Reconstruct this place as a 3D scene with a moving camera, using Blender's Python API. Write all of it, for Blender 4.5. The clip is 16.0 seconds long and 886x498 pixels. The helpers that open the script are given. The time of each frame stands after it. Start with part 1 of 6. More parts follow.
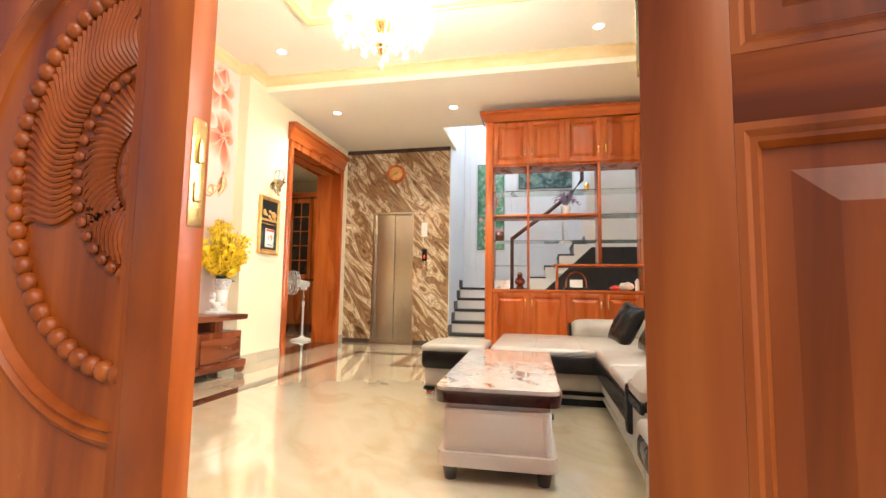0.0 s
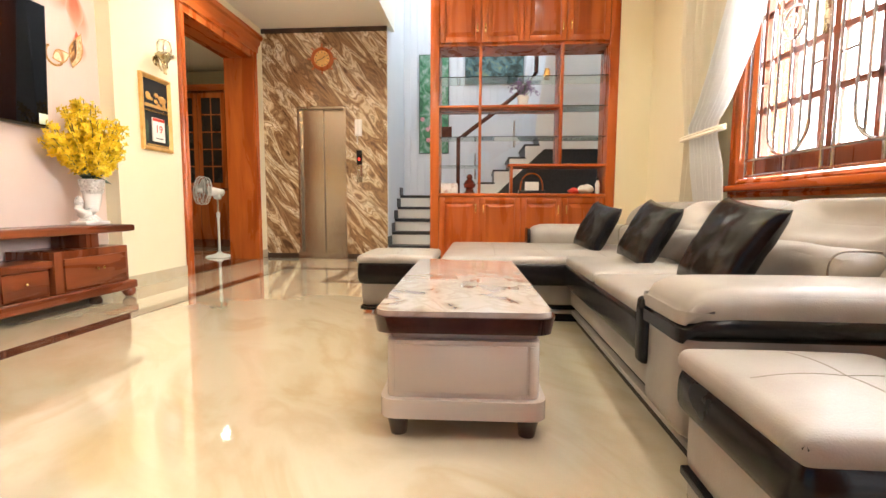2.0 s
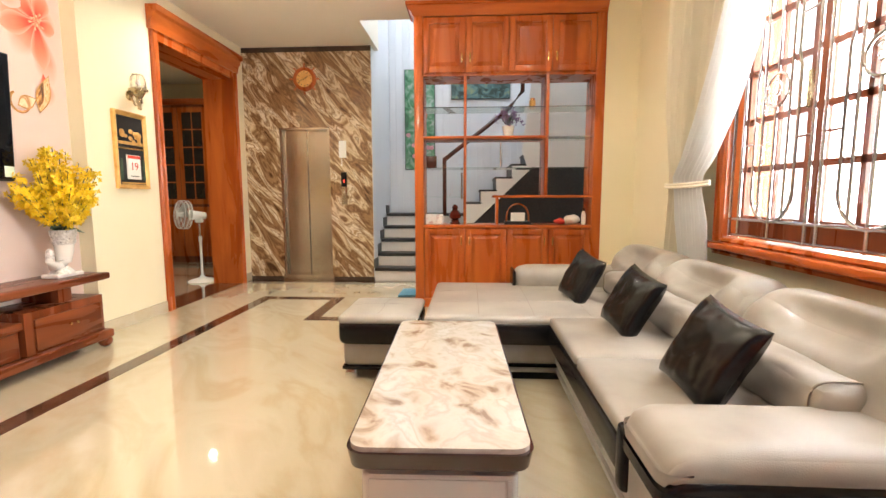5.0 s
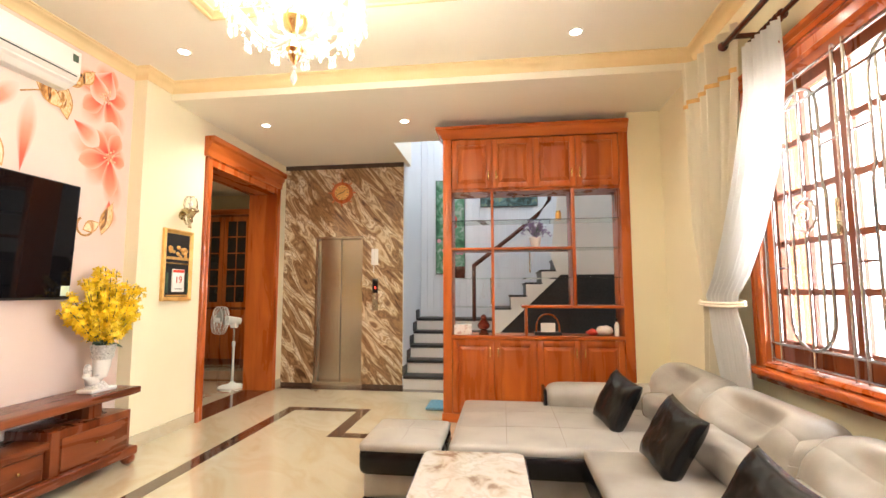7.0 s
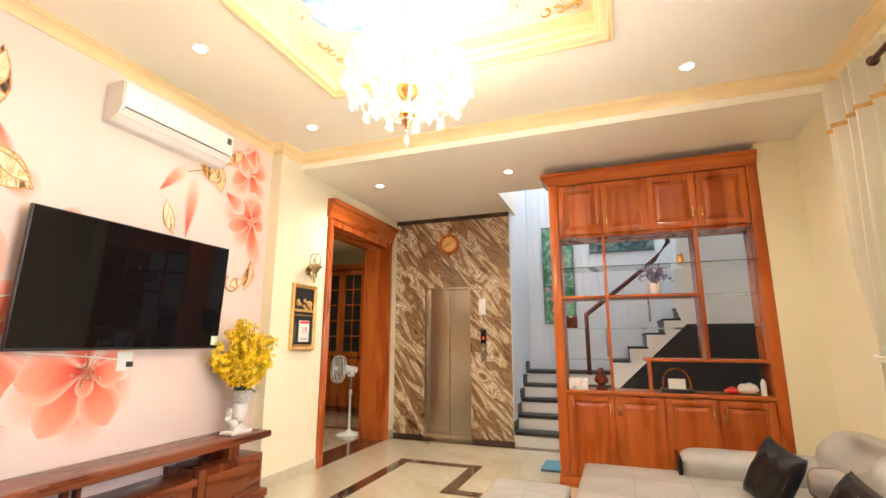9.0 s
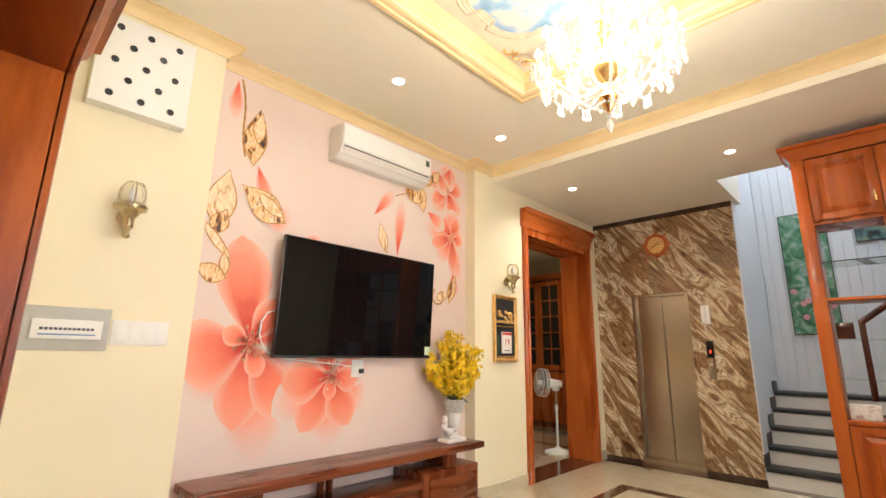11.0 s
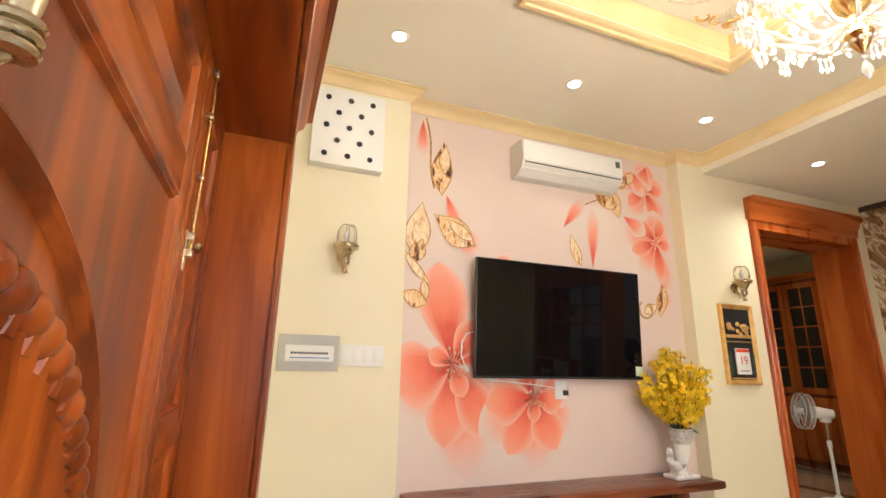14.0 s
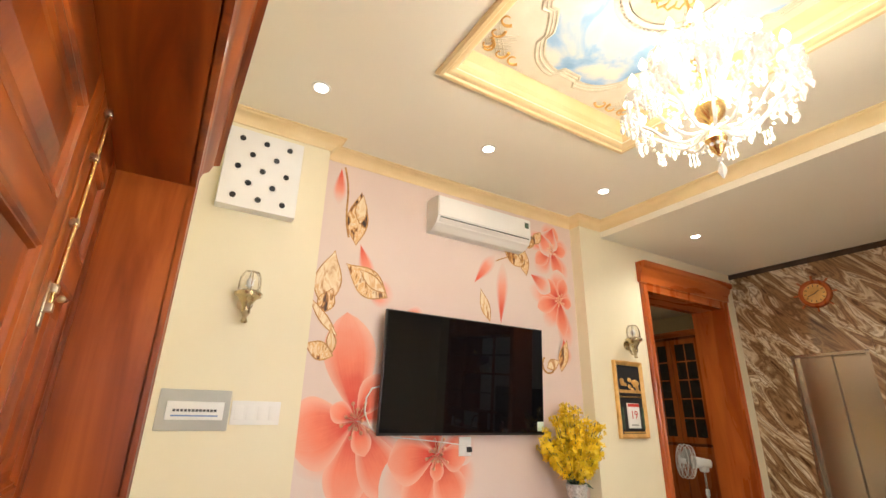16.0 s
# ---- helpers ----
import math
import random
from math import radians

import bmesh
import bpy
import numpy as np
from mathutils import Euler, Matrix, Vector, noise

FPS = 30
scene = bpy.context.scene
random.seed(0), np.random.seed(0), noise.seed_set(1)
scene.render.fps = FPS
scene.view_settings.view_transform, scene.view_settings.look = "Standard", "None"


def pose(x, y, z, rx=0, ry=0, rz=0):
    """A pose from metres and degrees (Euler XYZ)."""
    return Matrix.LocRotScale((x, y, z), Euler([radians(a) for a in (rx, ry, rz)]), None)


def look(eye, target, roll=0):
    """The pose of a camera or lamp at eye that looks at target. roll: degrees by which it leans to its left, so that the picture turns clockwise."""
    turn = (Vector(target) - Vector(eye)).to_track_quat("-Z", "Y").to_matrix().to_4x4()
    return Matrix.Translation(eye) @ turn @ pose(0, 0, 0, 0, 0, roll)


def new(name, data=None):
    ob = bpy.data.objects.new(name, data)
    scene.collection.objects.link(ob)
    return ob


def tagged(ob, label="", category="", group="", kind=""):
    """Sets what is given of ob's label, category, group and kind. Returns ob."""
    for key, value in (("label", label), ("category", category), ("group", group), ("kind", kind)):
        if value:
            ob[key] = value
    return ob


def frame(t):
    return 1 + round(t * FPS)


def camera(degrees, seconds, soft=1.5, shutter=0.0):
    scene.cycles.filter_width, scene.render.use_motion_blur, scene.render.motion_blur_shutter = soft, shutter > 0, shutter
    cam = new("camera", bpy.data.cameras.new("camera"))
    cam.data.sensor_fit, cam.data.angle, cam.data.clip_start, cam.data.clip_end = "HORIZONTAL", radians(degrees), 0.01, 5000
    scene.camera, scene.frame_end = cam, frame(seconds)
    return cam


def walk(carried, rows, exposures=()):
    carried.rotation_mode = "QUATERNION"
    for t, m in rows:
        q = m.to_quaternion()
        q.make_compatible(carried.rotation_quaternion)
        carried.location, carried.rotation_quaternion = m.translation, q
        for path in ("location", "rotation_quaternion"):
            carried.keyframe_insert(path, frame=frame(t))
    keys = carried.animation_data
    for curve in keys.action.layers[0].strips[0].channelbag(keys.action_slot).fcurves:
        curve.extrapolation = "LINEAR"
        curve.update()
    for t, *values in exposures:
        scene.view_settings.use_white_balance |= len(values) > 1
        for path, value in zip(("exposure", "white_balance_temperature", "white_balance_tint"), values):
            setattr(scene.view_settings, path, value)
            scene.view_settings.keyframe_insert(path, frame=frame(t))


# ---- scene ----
cam = camera(87.9, 16.0)
PATH = [
    (0, (0.92, 1.235, 0.931), (0.497, 3.182, 1.111), 0.9),
    (0.5, (0.889, 1.505, 0.848), (0.511, 3.465, 0.968), 0.6),
    (1, (0.856, 1.721, 0.828), (0.535, 3.695, 0.811), 0.3),
    (1.5, (0.792, 1.883, 0.802), (0.555, 3.865, 0.68), 0.5),
    (2, (0.748, 2.009, 0.81), (0.59, 3.994, 0.625), 0.3),
    (2.5, (0.738, 2.116, 0.861), (0.615, 4.098, 0.625), 0.2),
    (3, (0.752, 2.188, 0.93), (0.643, 4.163, 0.632), 0.1),
    (5.5, (0.804, 2.107, 1.331), (0.682, 4.098, 1.181), -0.2),
    (6, (0.816, 2.108, 1.369), (0.656, 4.101, 1.352), -0.2),
    (6.5, (0.823, 2.114, 1.42), (0.623, 4.102, 1.503), -0.1),
    (7, (0.85, 2.117, 1.46), (0.593, 4.092, 1.644), -0.1),
    (7.5, (0.851, 2.107, 1.471), (0.535, 4.062, 1.745), 0.0),
    (8, (0.863, 2.1, 1.472), (0.445, 4.026, 1.809), 0.0),
    (10.5, (0.679, 2.192, 1.452), (-0.503, 3.744, 1.891), 0.7),
    (11, (0.642, 2.221, 1.446), (-0.716, 3.619, 1.89), 0.8),
    (11.5, (0.621, 2.256, 1.433), (-0.901, 3.473, 1.881), 0.9),
    (12, (0.603, 2.298, 1.441), (-1.066, 3.306, 1.886), 0.9),
    (12.5, (0.598, 2.319, 1.444), (-1.155, 3.171, 1.892), 1.0),
    (13, (0.604, 2.334, 1.455), (-1.198, 3.075, 1.904), 1.1),
    (13.5, (0.603, 2.336, 1.479), (-1.218, 3.026, 1.932), 1.1),
    (14, (0.597, 2.338, 1.481), (-1.216, 3.023, 1.976), 1.1),
    (14.5, (0.6, 2.341, 1.513), (-1.19, 3.052, 2.053), 1.2),
    (15, (0.612, 2.35, 1.529), (-1.136, 3.119, 2.123), 1.2),
    (15.5, (0.63, 2.363, 1.547), (-1.064, 3.22, 2.178), 1.1),
    (16, (0.659, 2.384, 1.558), (-0.958, 3.348, 2.234), 1.2),
]
walk(cam, [(t, look(eye, target, roll)) for t, eye, target, roll in PATH],
     exposures=[(0, -0.07), (1.5, -0.19), (5.5, -0.38), (8, -0.36), (10.5, -0.68), (12, -1.03), (14, -1.0), (16, -1.03)])

# ---- world and lights ----
world = bpy.data.worlds.new("world")
scene.world = world
world.use_nodes = True
sky = world.node_tree.nodes.new("ShaderNodeTexSky")
sky.sky_type, sky.sun_disc = "NISHITA", False
sky.sun_elevation, sky.sun_rotation = radians(50), radians(60)
world.node_tree.links.new(sky.outputs[0], world.node_tree.nodes["Background"].inputs[0])
world.node_tree.nodes["Background"].inputs[1].default_value = 0.15

WARM = (1.0, 0.89, 0.70)
DOWNLIGHTS = [(-2.015, 2.98, 3.65), (-2.015, 4.40, 3.65), (-2.015, 5.80, 3.65), (1.49, 2.98, 3.65), (1.49, 4.40, 3.65), (1.49, 5.94, 3.65),
              (-1.99, 7.24, 3.48), (-0.286, 7.32, 3.48)]
DINING_LIGHTS = [(-3.99, 10.0, 3.55), (-4.4, 7.6, 3.72)]
CHANDELIER = Vector((-0.29, 4.45, 2.74))


def lamp(kind, name, m, energy, color, **more):
    data = bpy.data.lights.new(name, kind)
    data.energy, data.color = energy, color
    ob = new(name, data)
    ob.matrix_world = m
    if kind == "SPOT":
        data.spot_size, data.spot_blend, data.shadow_soft_size = radians(150), 1.0, 0.05
    if kind == "POINT":
        data.shadow_soft_size = 0.12
    if kind == "AREA":
        data.shape, data.size, data.size_y = "RECTANGLE", more["w"], more["h"]
    if kind == "SUN":
        data.angle = radians(more["angle"])
    return ob


for p in DOWNLIGHTS:
    lamp("SPOT", "downlight_lamp", pose(p[0], p[1], p[2] - 0.03), (14 if p[0] < 0 else 115) if p[1] < 6.5 else 185, (1.0, 0.93, 0.79))
for p in DINING_LIGHTS:
    lamp("SPOT", "downlight_lamp", pose(p[0], p[1], p[2] - 0.03), 100, (1.0, 0.92, 0.78))
for dz, e in ((0.24, 162), (0.46, 34)):
    lamp("POINT", "chandelier_lamp", pose(CHANDELIER.x, CHANDELIER.y, CHANDELIER.z + dz), e, WARM)
lamp("AREA", "window_daylight", pose(3.35, 4.1, 2.05, 0, 90, 0), 620, (0.97, 0.98, 1.0), w=2.6, h=3.0)
# added fill lamp, unseen below the stairwell ceiling, to brighten the stair walls
lamp("AREA", "stairwell_fill", pose(1.0, 9.6, 5.9, 0, 0, 0), 135, (0.92, 0.96, 1.0), w=2.6, h=1.6)
lamp("SUN", "sun", look((5, -8, 8), (0, 0, 0)), 3.2, (1.0, 0.92, 0.80), angle=25)


# ---- materials ----
def textured(name, cols, scale=3.0, stretch=(1, 1, 1), turn=(0, 0, 0), rough=0.5, metal=0.0, bump=0.1, fine=60.0, detail=6.0,
             distort=0.0, coat=0.0, spread=(0.3, 0.7), rough_var=0.08, sheen=0.0, vary=0.0, spec=0.5):
    m = bpy.data.materials.new(name)
    m.use_nodes = True
    nt = m.node_tree
    b = nt.nodes["Principled BSDF"]
    N = nt.nodes.new
    L = nt.links.new
    tc = N("ShaderNodeTexCoord")
    mp = N("ShaderNodeMapping")
    mp.vector_type = "TEXTURE"
    mp.inputs["Scale"].default_value = [1 / (scale * s) for s in stretch]
    mp.inputs["Rotation"].default_value = [radians(a) for a in turn]
    L(tc.outputs["Object"], mp.inputs[0])
    n1 = N("ShaderNodeTexNoise")
    n1.inputs["Scale"].default_value, n1.inputs["Detail"].default_value, n1.inputs["Distortion"].default_value = 1.0, detail, distort
    L(mp.outputs[0], n1.inputs["Vector"])
    ramp = N("ShaderNodeValToRGB")
    e = ramp.color_ramp.elements
    for k, c in enumerate(cols):
        at = spread[0] + (spread[1] - spread[0]) * k / max(1, len(cols) - 1)
        el = e[k] if k < 2 and len(e) > k else e.new(at)
        el.position, el.color = at, (*c, 1)
    L(n1.outputs["Fac"], ramp.inputs[0])
    col = ramp.outputs[0]
    if vary:
        info = N("ShaderNodeObjectInfo")
        hs = N("ShaderNodeHueSaturation")
        mr = N("ShaderNodeMapRange")
        mr.inputs["To Min"].default_value, mr.inputs["To Max"].default_value = 1 - vary, 1 + vary
        L(info.outputs["Random"], mr.inputs[0])
        L(mr.outputs[0], hs.inputs["Value"])
        L(col, hs.inputs["Color"])
        col = hs.outputs[0]
    L(col, b.inputs["Base Color"])
    n2 = N("ShaderNodeTexNoise")
    mp2 = N("ShaderNodeMapping")
    mp2.vector_type = "TEXTURE"
    mp2.inputs["Scale"].default_value = [1 / (fine * s) for s in stretch]
    mp2.inputs["Rotation"].default_value = [radians(a) for a in turn]
    L(tc.outputs["Object"], mp2.inputs[0])
    L(mp2.outputs[0], n2.inputs["Vector"])
    n2.inputs["Scale"].default_value, n2.inputs["Detail"].default_value = 1.0, 3.0
    rr = N("ShaderNodeMapRange")
    rr.inputs["To Min"].default_value, rr.inputs["To Max"].default_value = max(0.02, rough - rough_var), min(1, rough + rough_var)
    L(n1.outputs["Fac"], rr.inputs[0])
    L(rr.outputs[0], b.inputs["Roughness"])
    if bump:
        bp = N("ShaderNodeBump")
        bp.inputs["Strength"].default_value, bp.inputs["Distance"].default_value = bump, 0.004
        L(n2.outputs["Fac"], bp.inputs["Height"])
        L(bp.outputs[0], b.inputs["Normal"])
    b.inputs["Metallic"].default_value, b.inputs["Specular IOR Level"].default_value = metal, spec
    b.inputs["Coat Weight"].default_value, b.inputs["Coat Roughness"].default_value = coat, 0.06
    b.inputs["Sheen Weight"].default_value = sheen
    return m


def glow(name, color, strength):
    m = bpy.data.materials.new(name)
    m.use_nodes = True
    b = m.node_tree.nodes["Principled BSDF"]
    b.inputs["Base Color"].default_value = (*color, 1)
    b.inputs["Emission Color"].default_value, b.inputs["Emission Strength"].default_value = (*color, 1), strength
    return m


def glass(name, color=(1, 1, 1), rough=0.0, ior=1.45):
    m = bpy.data.materials.new(name)
    m.use_nodes = True
    b = m.node_tree.nodes["Principled BSDF"]
    b.inputs["Base Color"].default_value = (*color, 1)
    b.inputs["Transmission Weight"].default_value, b.inputs["Roughness"].default_value, b.inputs["IOR"].default_value = 1.0, rough, ior
    return m


def wood(name, cols, grain="z", rough=0.28, coat=0.10, scale=2.2, spec=0.35):
    st = {"x": (0.12, 1, 1), "y": (1, 0.12, 1), "z": (1, 1, 0.12)}[grain]
    return textured(name, cols, scale=scale * 3, stretch=st, rough=rough, bump=0.05, fine=90, distort=0.7, spec=spec, coat=coat, spread=(0.33, 0.67), vary=0.06)


RED = [(0.31, 0.058, 0.010), (0.40, 0.086, 0.014), (0.49, 0.122, 0.022)]
DEEP = [(0.09, 0.020, 0.007), (0.155, 0.036, 0.011), (0.205, 0.054, 0.017)]
DOORW = [(0.15, 0.025, 0.003), (0.29, 0.057, 0.006), (0.43, 0.104, 0.013)]
wood_x, wood_y, wood_z = (wood("red_wood_" + g, RED, g) for g in "xyz")
deep_x, deep_y, deep_z = (wood("stand_wood_" + g, DEEP, g) for g in "xyz")
door_x, door_z = wood("door_wood_x", DOORW, "x", 0.34, 0.06, 2.2, 0.25), wood("door_wood_z", DOORW, "z", 0.34, 0.06, 2.2, 0.25)
for m in (door_x, door_z):
    m.node_tree.nodes["Principled BSDF"].inputs["Coat Weight"].default_value = 0.16
    m.node_tree.nodes["Principled BSDF"].inputs["Coat Roughness"].default_value = 0.30
dark_wood = wood("dark_wood", [(0.055, 0.014, 0.008), (0.12, 0.030, 0.017)], "y", 0.2, 0.4)
cream = textured("cream_paint", [(0.80, 0.72, 0.51), (0.84, 0.77, 0.57)], 1.2, rough=0.6, bump=0.05, fine=160, rough_var=0.05)
ceil_paint = textured("ceiling_paint", [(0.87, 0.825, 0.70), (0.90, 0.86, 0.745)], 0.9, rough=0.6, bump=0.03, fine=140)
crown_paint = textured("crown_paint", [(0.80, 0.61, 0.32), (0.86, 0.68, 0.40)], 3.0, rough=0.5, bump=0.04)
mural_base = textured("mural_paper", [(0.71, 0.56, 0.50), (0.77, 0.64, 0.575)], 0.8, rough=0.62, bump=0.04, fine=200)
blue_paint = textured("cool_white_paint", [(0.70, 0.73, 0.78), (0.76, 0.79, 0.83)], 1.0, rough=0.6, bump=0.04, fine=150)
white_paint = textured("white_paint", [(0.78, 0.78, 0.76), (0.84, 0.84, 0.82)], 1.5, rough=0.5, bump=0.03)
floor_marble = textured("cream_marble_floor", [(0.57, 0.495, 0.35), (0.52, 0.43, 0.285), (0.57, 0.50, 0.36), (0.59, 0.52, 0.385), (0.55, 0.47, 0.33), (0.59, 0.52, 0.385)], 2.2, stretch=(1, 0.45, 1), turn=(0, 0, 35),
                        rough=0.02, bump=0.0, distort=0.9, detail=8, coat=1.0, rough_var=0.02)
band_marble = textured("brown_band_marble", [(0.03, 0.014, 0.010), (0.075, 0.032, 0.02), (0.15, 0.075, 0.045)], 5, rough=0.08, bump=0, distort=2, coat=0.5, rough_var=0.03)
stone = textured("brown_veined_stone", [(0.08, 0.036, 0.016), (0.20, 0.105, 0.048), (0.33, 0.195, 0.095), (0.15, 0.076, 0.034), (0.35, 0.215, 0.11), (0.70, 0.56, 0.38), (0.24, 0.135, 0.065), (0.80, 0.69, 0.52), (0.40, 0.27, 0.15)], 2.4,
                 stretch=(2.3, 1, 0.5), turn=(0, -38, 0), rough=0.10, bump=0.0, detail=7, distort=1.9, coat=0.6, spread=(0.32, 0.70), rough_var=0.05)
stone.node_tree.nodes["Principled BSDF"].inputs["Coat Roughness"].default_value = 0.015
dark_stone = textured("dark_stone_trim", [(0.035, 0.022, 0.016), (0.08, 0.05, 0.035)], 6, rough=0.15, bump=0)
black_granite = textured("black_granite", [(0.010, 0.010, 0.011), (0.022, 0.022, 0.025)], 40, rough=0.45, bump=0)
steel = textured("brushed_steel", [(0.48, 0.42, 0.335), (0.53, 0.465, 0.375)], 3, stretch=(20, 20, 0.12), rough=0.24, metal=1.0, rough_var=0.02, bump=0.006, fine=80)
chrome = textured("chrome", [(0.62, 0.62, 0.62), (0.75, 0.75, 0.75)], 4, rough=0.15, metal=1.0, bump=0)
brass = textured("brass", [(0.62, 0.42, 0.16), (0.78, 0.56, 0.24)], 8, rough=0.25, metal=1.0, bump=0.02)
gold = textured("gold_leaf", [(0.62, 0.34, 0.10), (0.86, 0.55, 0.20)], 12, rough=0.35, metal=0.6, bump=0.05)
pewter = textured("antique_metal", [(0.46, 0.38, 0.22), (0.70, 0.60, 0.40)], 10, rough=0.27, metal=0.9, bump=0.05)
leather = textured("taupe_leather", [(0.25, 0.223, 0.19), (0.32, 0.289, 0.25), (0.37, 0.335, 0.293)], 3.5, rough=0.36, bump=0.18, fine=230, coat=0.15)
black_leather = textured("black_leather", [(0.004, 0.004, 0.004), (0.009, 0.008, 0.008)], 3, spec=0.3, rough=0.25, bump=0.07, fine=230)
table_marble = textured("table_marble", [(0.24, 0.16, 0.11), (0.40, 0.32, 0.25), (0.48, 0.42, 0.35), (0.51, 0.45, 0.385), (0.44, 0.37, 0.305), (0.51, 0.46, 0.40), (0.53, 0.485, 0.425)], 6.5, stretch=(1, 0.75, 1), turn=(0, 0, 25), rough=0.08,
                        bump=0, distort=0.5, detail=9, coat=0.5, spread=(0.34, 0.68), rough_var=0.03)
lacquer = textured("beige_lacquer", [(0.58, 0.51, 0.44), (0.63, 0.56, 0.49)], 1.2, rough=0.16, bump=0.0, coat=0.7)
clear = glass("clear_glass")
shelf_glass = glass("shelf_glass", (0.82, 0.93, 0.88))
tv_black = textured("screen_black", [(0.003, 0.003, 0.004), (0.005, 0.005, 0.006)], 2, rough=0.025, bump=0, rough_var=0.005, spec=0.25)
plastic_black = textured("black_plastic", [(0.012, 0.012, 0.013), (0.02, 0.02, 0.022)], 6, rough=0.35, bump=0.03)
plastic_white = textured("white_plastic", [(0.80, 0.79, 0.75), (0.84, 0.83, 0.80)], 3, rough=0.35, bump=0.02)
plastic_grey = textured("grey_plastic", [(0.42, 0.42, 0.38), (0.50, 0.50, 0.46)], 3, rough=0.35, bump=0.02)
drape = textured("beige_drape", [(0.84, 0.77, 0.61), (0.88, 0.82, 0.68)], 3, stretch=(1, 1, 0.2), rough=0.85, bump=0.04, fine=260)
ceramic = textured("white_ceramic", [(0.76, 0.74, 0.71), (0.82, 0.81, 0.78)], 6, rough=0.22, bump=0.04)
silvered = textured("silvered_relief", [(0.42, 0.42, 0.42), (0.80, 0.80, 0.79)], 60, rough=0.3, metal=0.5, bump=0.5, fine=120)
petal_yellow = textured("yellow_petal", [(0.80, 0.50, 0.01), (0.90, 0.68, 0.02)], 25, rough=0.5, bump=0.05, vary=0.1)
leaf_green = textured("green_leaf", [(0.03, 0.06, 0.04), (0.07, 0.12, 0.07)], 20, rough=0.5, bump=0.1)
lilac = textured("lilac_petal", [(0.16, 0.10, 0.22), (0.30, 0.20, 0.36)], 40, rough=0.6, bump=0.1)
paper = textured("white_paper", [(0.78, 0.77, 0.74), (0.83, 0.82, 0.79)], 4, rough=0.7, bump=0.03)
red_paper = textured("red_print", [(0.55, 0.04, 0.03), (0.62, 0.06, 0.04)], 6, rough=0.6, bump=0.02)
bulb_glow = glow("lit_bulb", (1.0, 0.82, 0.52), 45)
lens_glow = glow("lit_downlight", (1.0, 0.93, 0.80), 30)
outside_glow = glow("overcast_daylight", (0.94, 0.97, 1.0), 2.6)
asphalt = textured("paved_ground", [(0.10, 0.10, 0.095), (0.17, 0.165, 0.155)], 2, rough=0.8, bump=0.2)


# ---- building helpers ----
def part(name, bm, material, parent=None, label="", smooth=True):
    me = bpy.data.meshes.new(name)
    bmesh.ops.recalc_face_normals(bm, faces=bm.faces)
    bm.to_mesh(me)
    bm.free()
    for p in me.polygons:
        p.use_smooth = smooth
    me.materials.append(material)
    if smooth:
        me.set_sharp_from_angle(angle=radians(38))
    ob = new(name, me)
    ob.parent = parent
    if parent is not None and parent.type == "EMPTY" and parent.name not in LOCAL:
        ob.matrix_parent_inverse = parent.matrix_basis.inverted()
    return tagged(ob, label)


LOCAL = set()


def thing(name, label, category, group="", kind="", at=(0, 0, 0), rz=0, local=False):
    """A thing's Empty at its base. Its parts are built in the world's coordinates, or with local in its own."""
    ob = new(name)
    if local:
        LOCAL.add(ob.name)
    ob.empty_display_size = 0.1
    ob.matrix_basis = pose(*at, 0, 0, rz)
    return tagged(ob, label, category, group, kind)


def box(bm, x0, x1, y0, y1, z0, z1, r=0.0, seg=2):
    vs = bmesh.ops.create_cube(bm, size=1)["verts"]
    for v in vs:
        v.co = Vector((x0 + (v.co.x + 0.5) * (x1 - x0), y0 + (v.co.y + 0.5) * (y1 - y0), z0 + (v.co.z + 0.5) * (z1 - z0)))
    if r > 0:
        es = list({e for v in vs for e in v.link_edges})
        bmesh.ops.bevel(bm, geom=es, offset=r, segments=seg, profile=0.5, affect="EDGES", clamp_overlap=True)
    return bm


def B(*a, **k):
    return box(bmesh.new(), *a, **k)


def cyl(bm, p, q, r0, r1=None, n=16, caps=True):
    p, q = Vector(p), Vector(q)
    r1 = r0 if r1 is None else r1
    d = q - p
    m = Matrix.Translation((p + q) / 2) @ d.to_track_quat("Z", "Y").to_matrix().to_4x4()
    bmesh.ops.create_cone(bm, cap_ends=caps, segments=n, radius1=max(r0, 1e-4), radius2=max(r1, 1e-4), depth=d.length, matrix=m)
    return bm


def C(*a, **k):
    return cyl(bmesh.new(), *a, **k)


def ball(bm, c, r, u=12, v=8, scale=(1, 1, 1)):
    bmesh.ops.create_uvsphere(bm, u_segments=u, v_segments=v, radius=r, matrix=Matrix.Translation(c) @ Matrix.Diagonal((*scale, 1)))
    return bm


def lathe(bm, prof, c=(0, 0, 0), n=24, axis="z"):
    c = Vector(c)
    rings = []
    for r, h in prof:
        ring = []
        for k in range(n):
            a = 2 * math.pi * k / n
            x, y = r * math.cos(a), r * math.sin(a)
            v = {"z": (x, y, h), "x": (h, x, y), "y": (x, h, y)}[axis]
            ring.append(bm.verts.new(c + Vector(v)))
        rings.append(ring)
    for a, b in zip(rings, rings[1:]):
        for k in range(n):
            bm.faces.new((a[k], a[(k + 1) % n], b[(k + 1) % n], b[k]))
    for ring in (rings[0], rings[-1]):
        bm.faces.new(ring)
    return bm


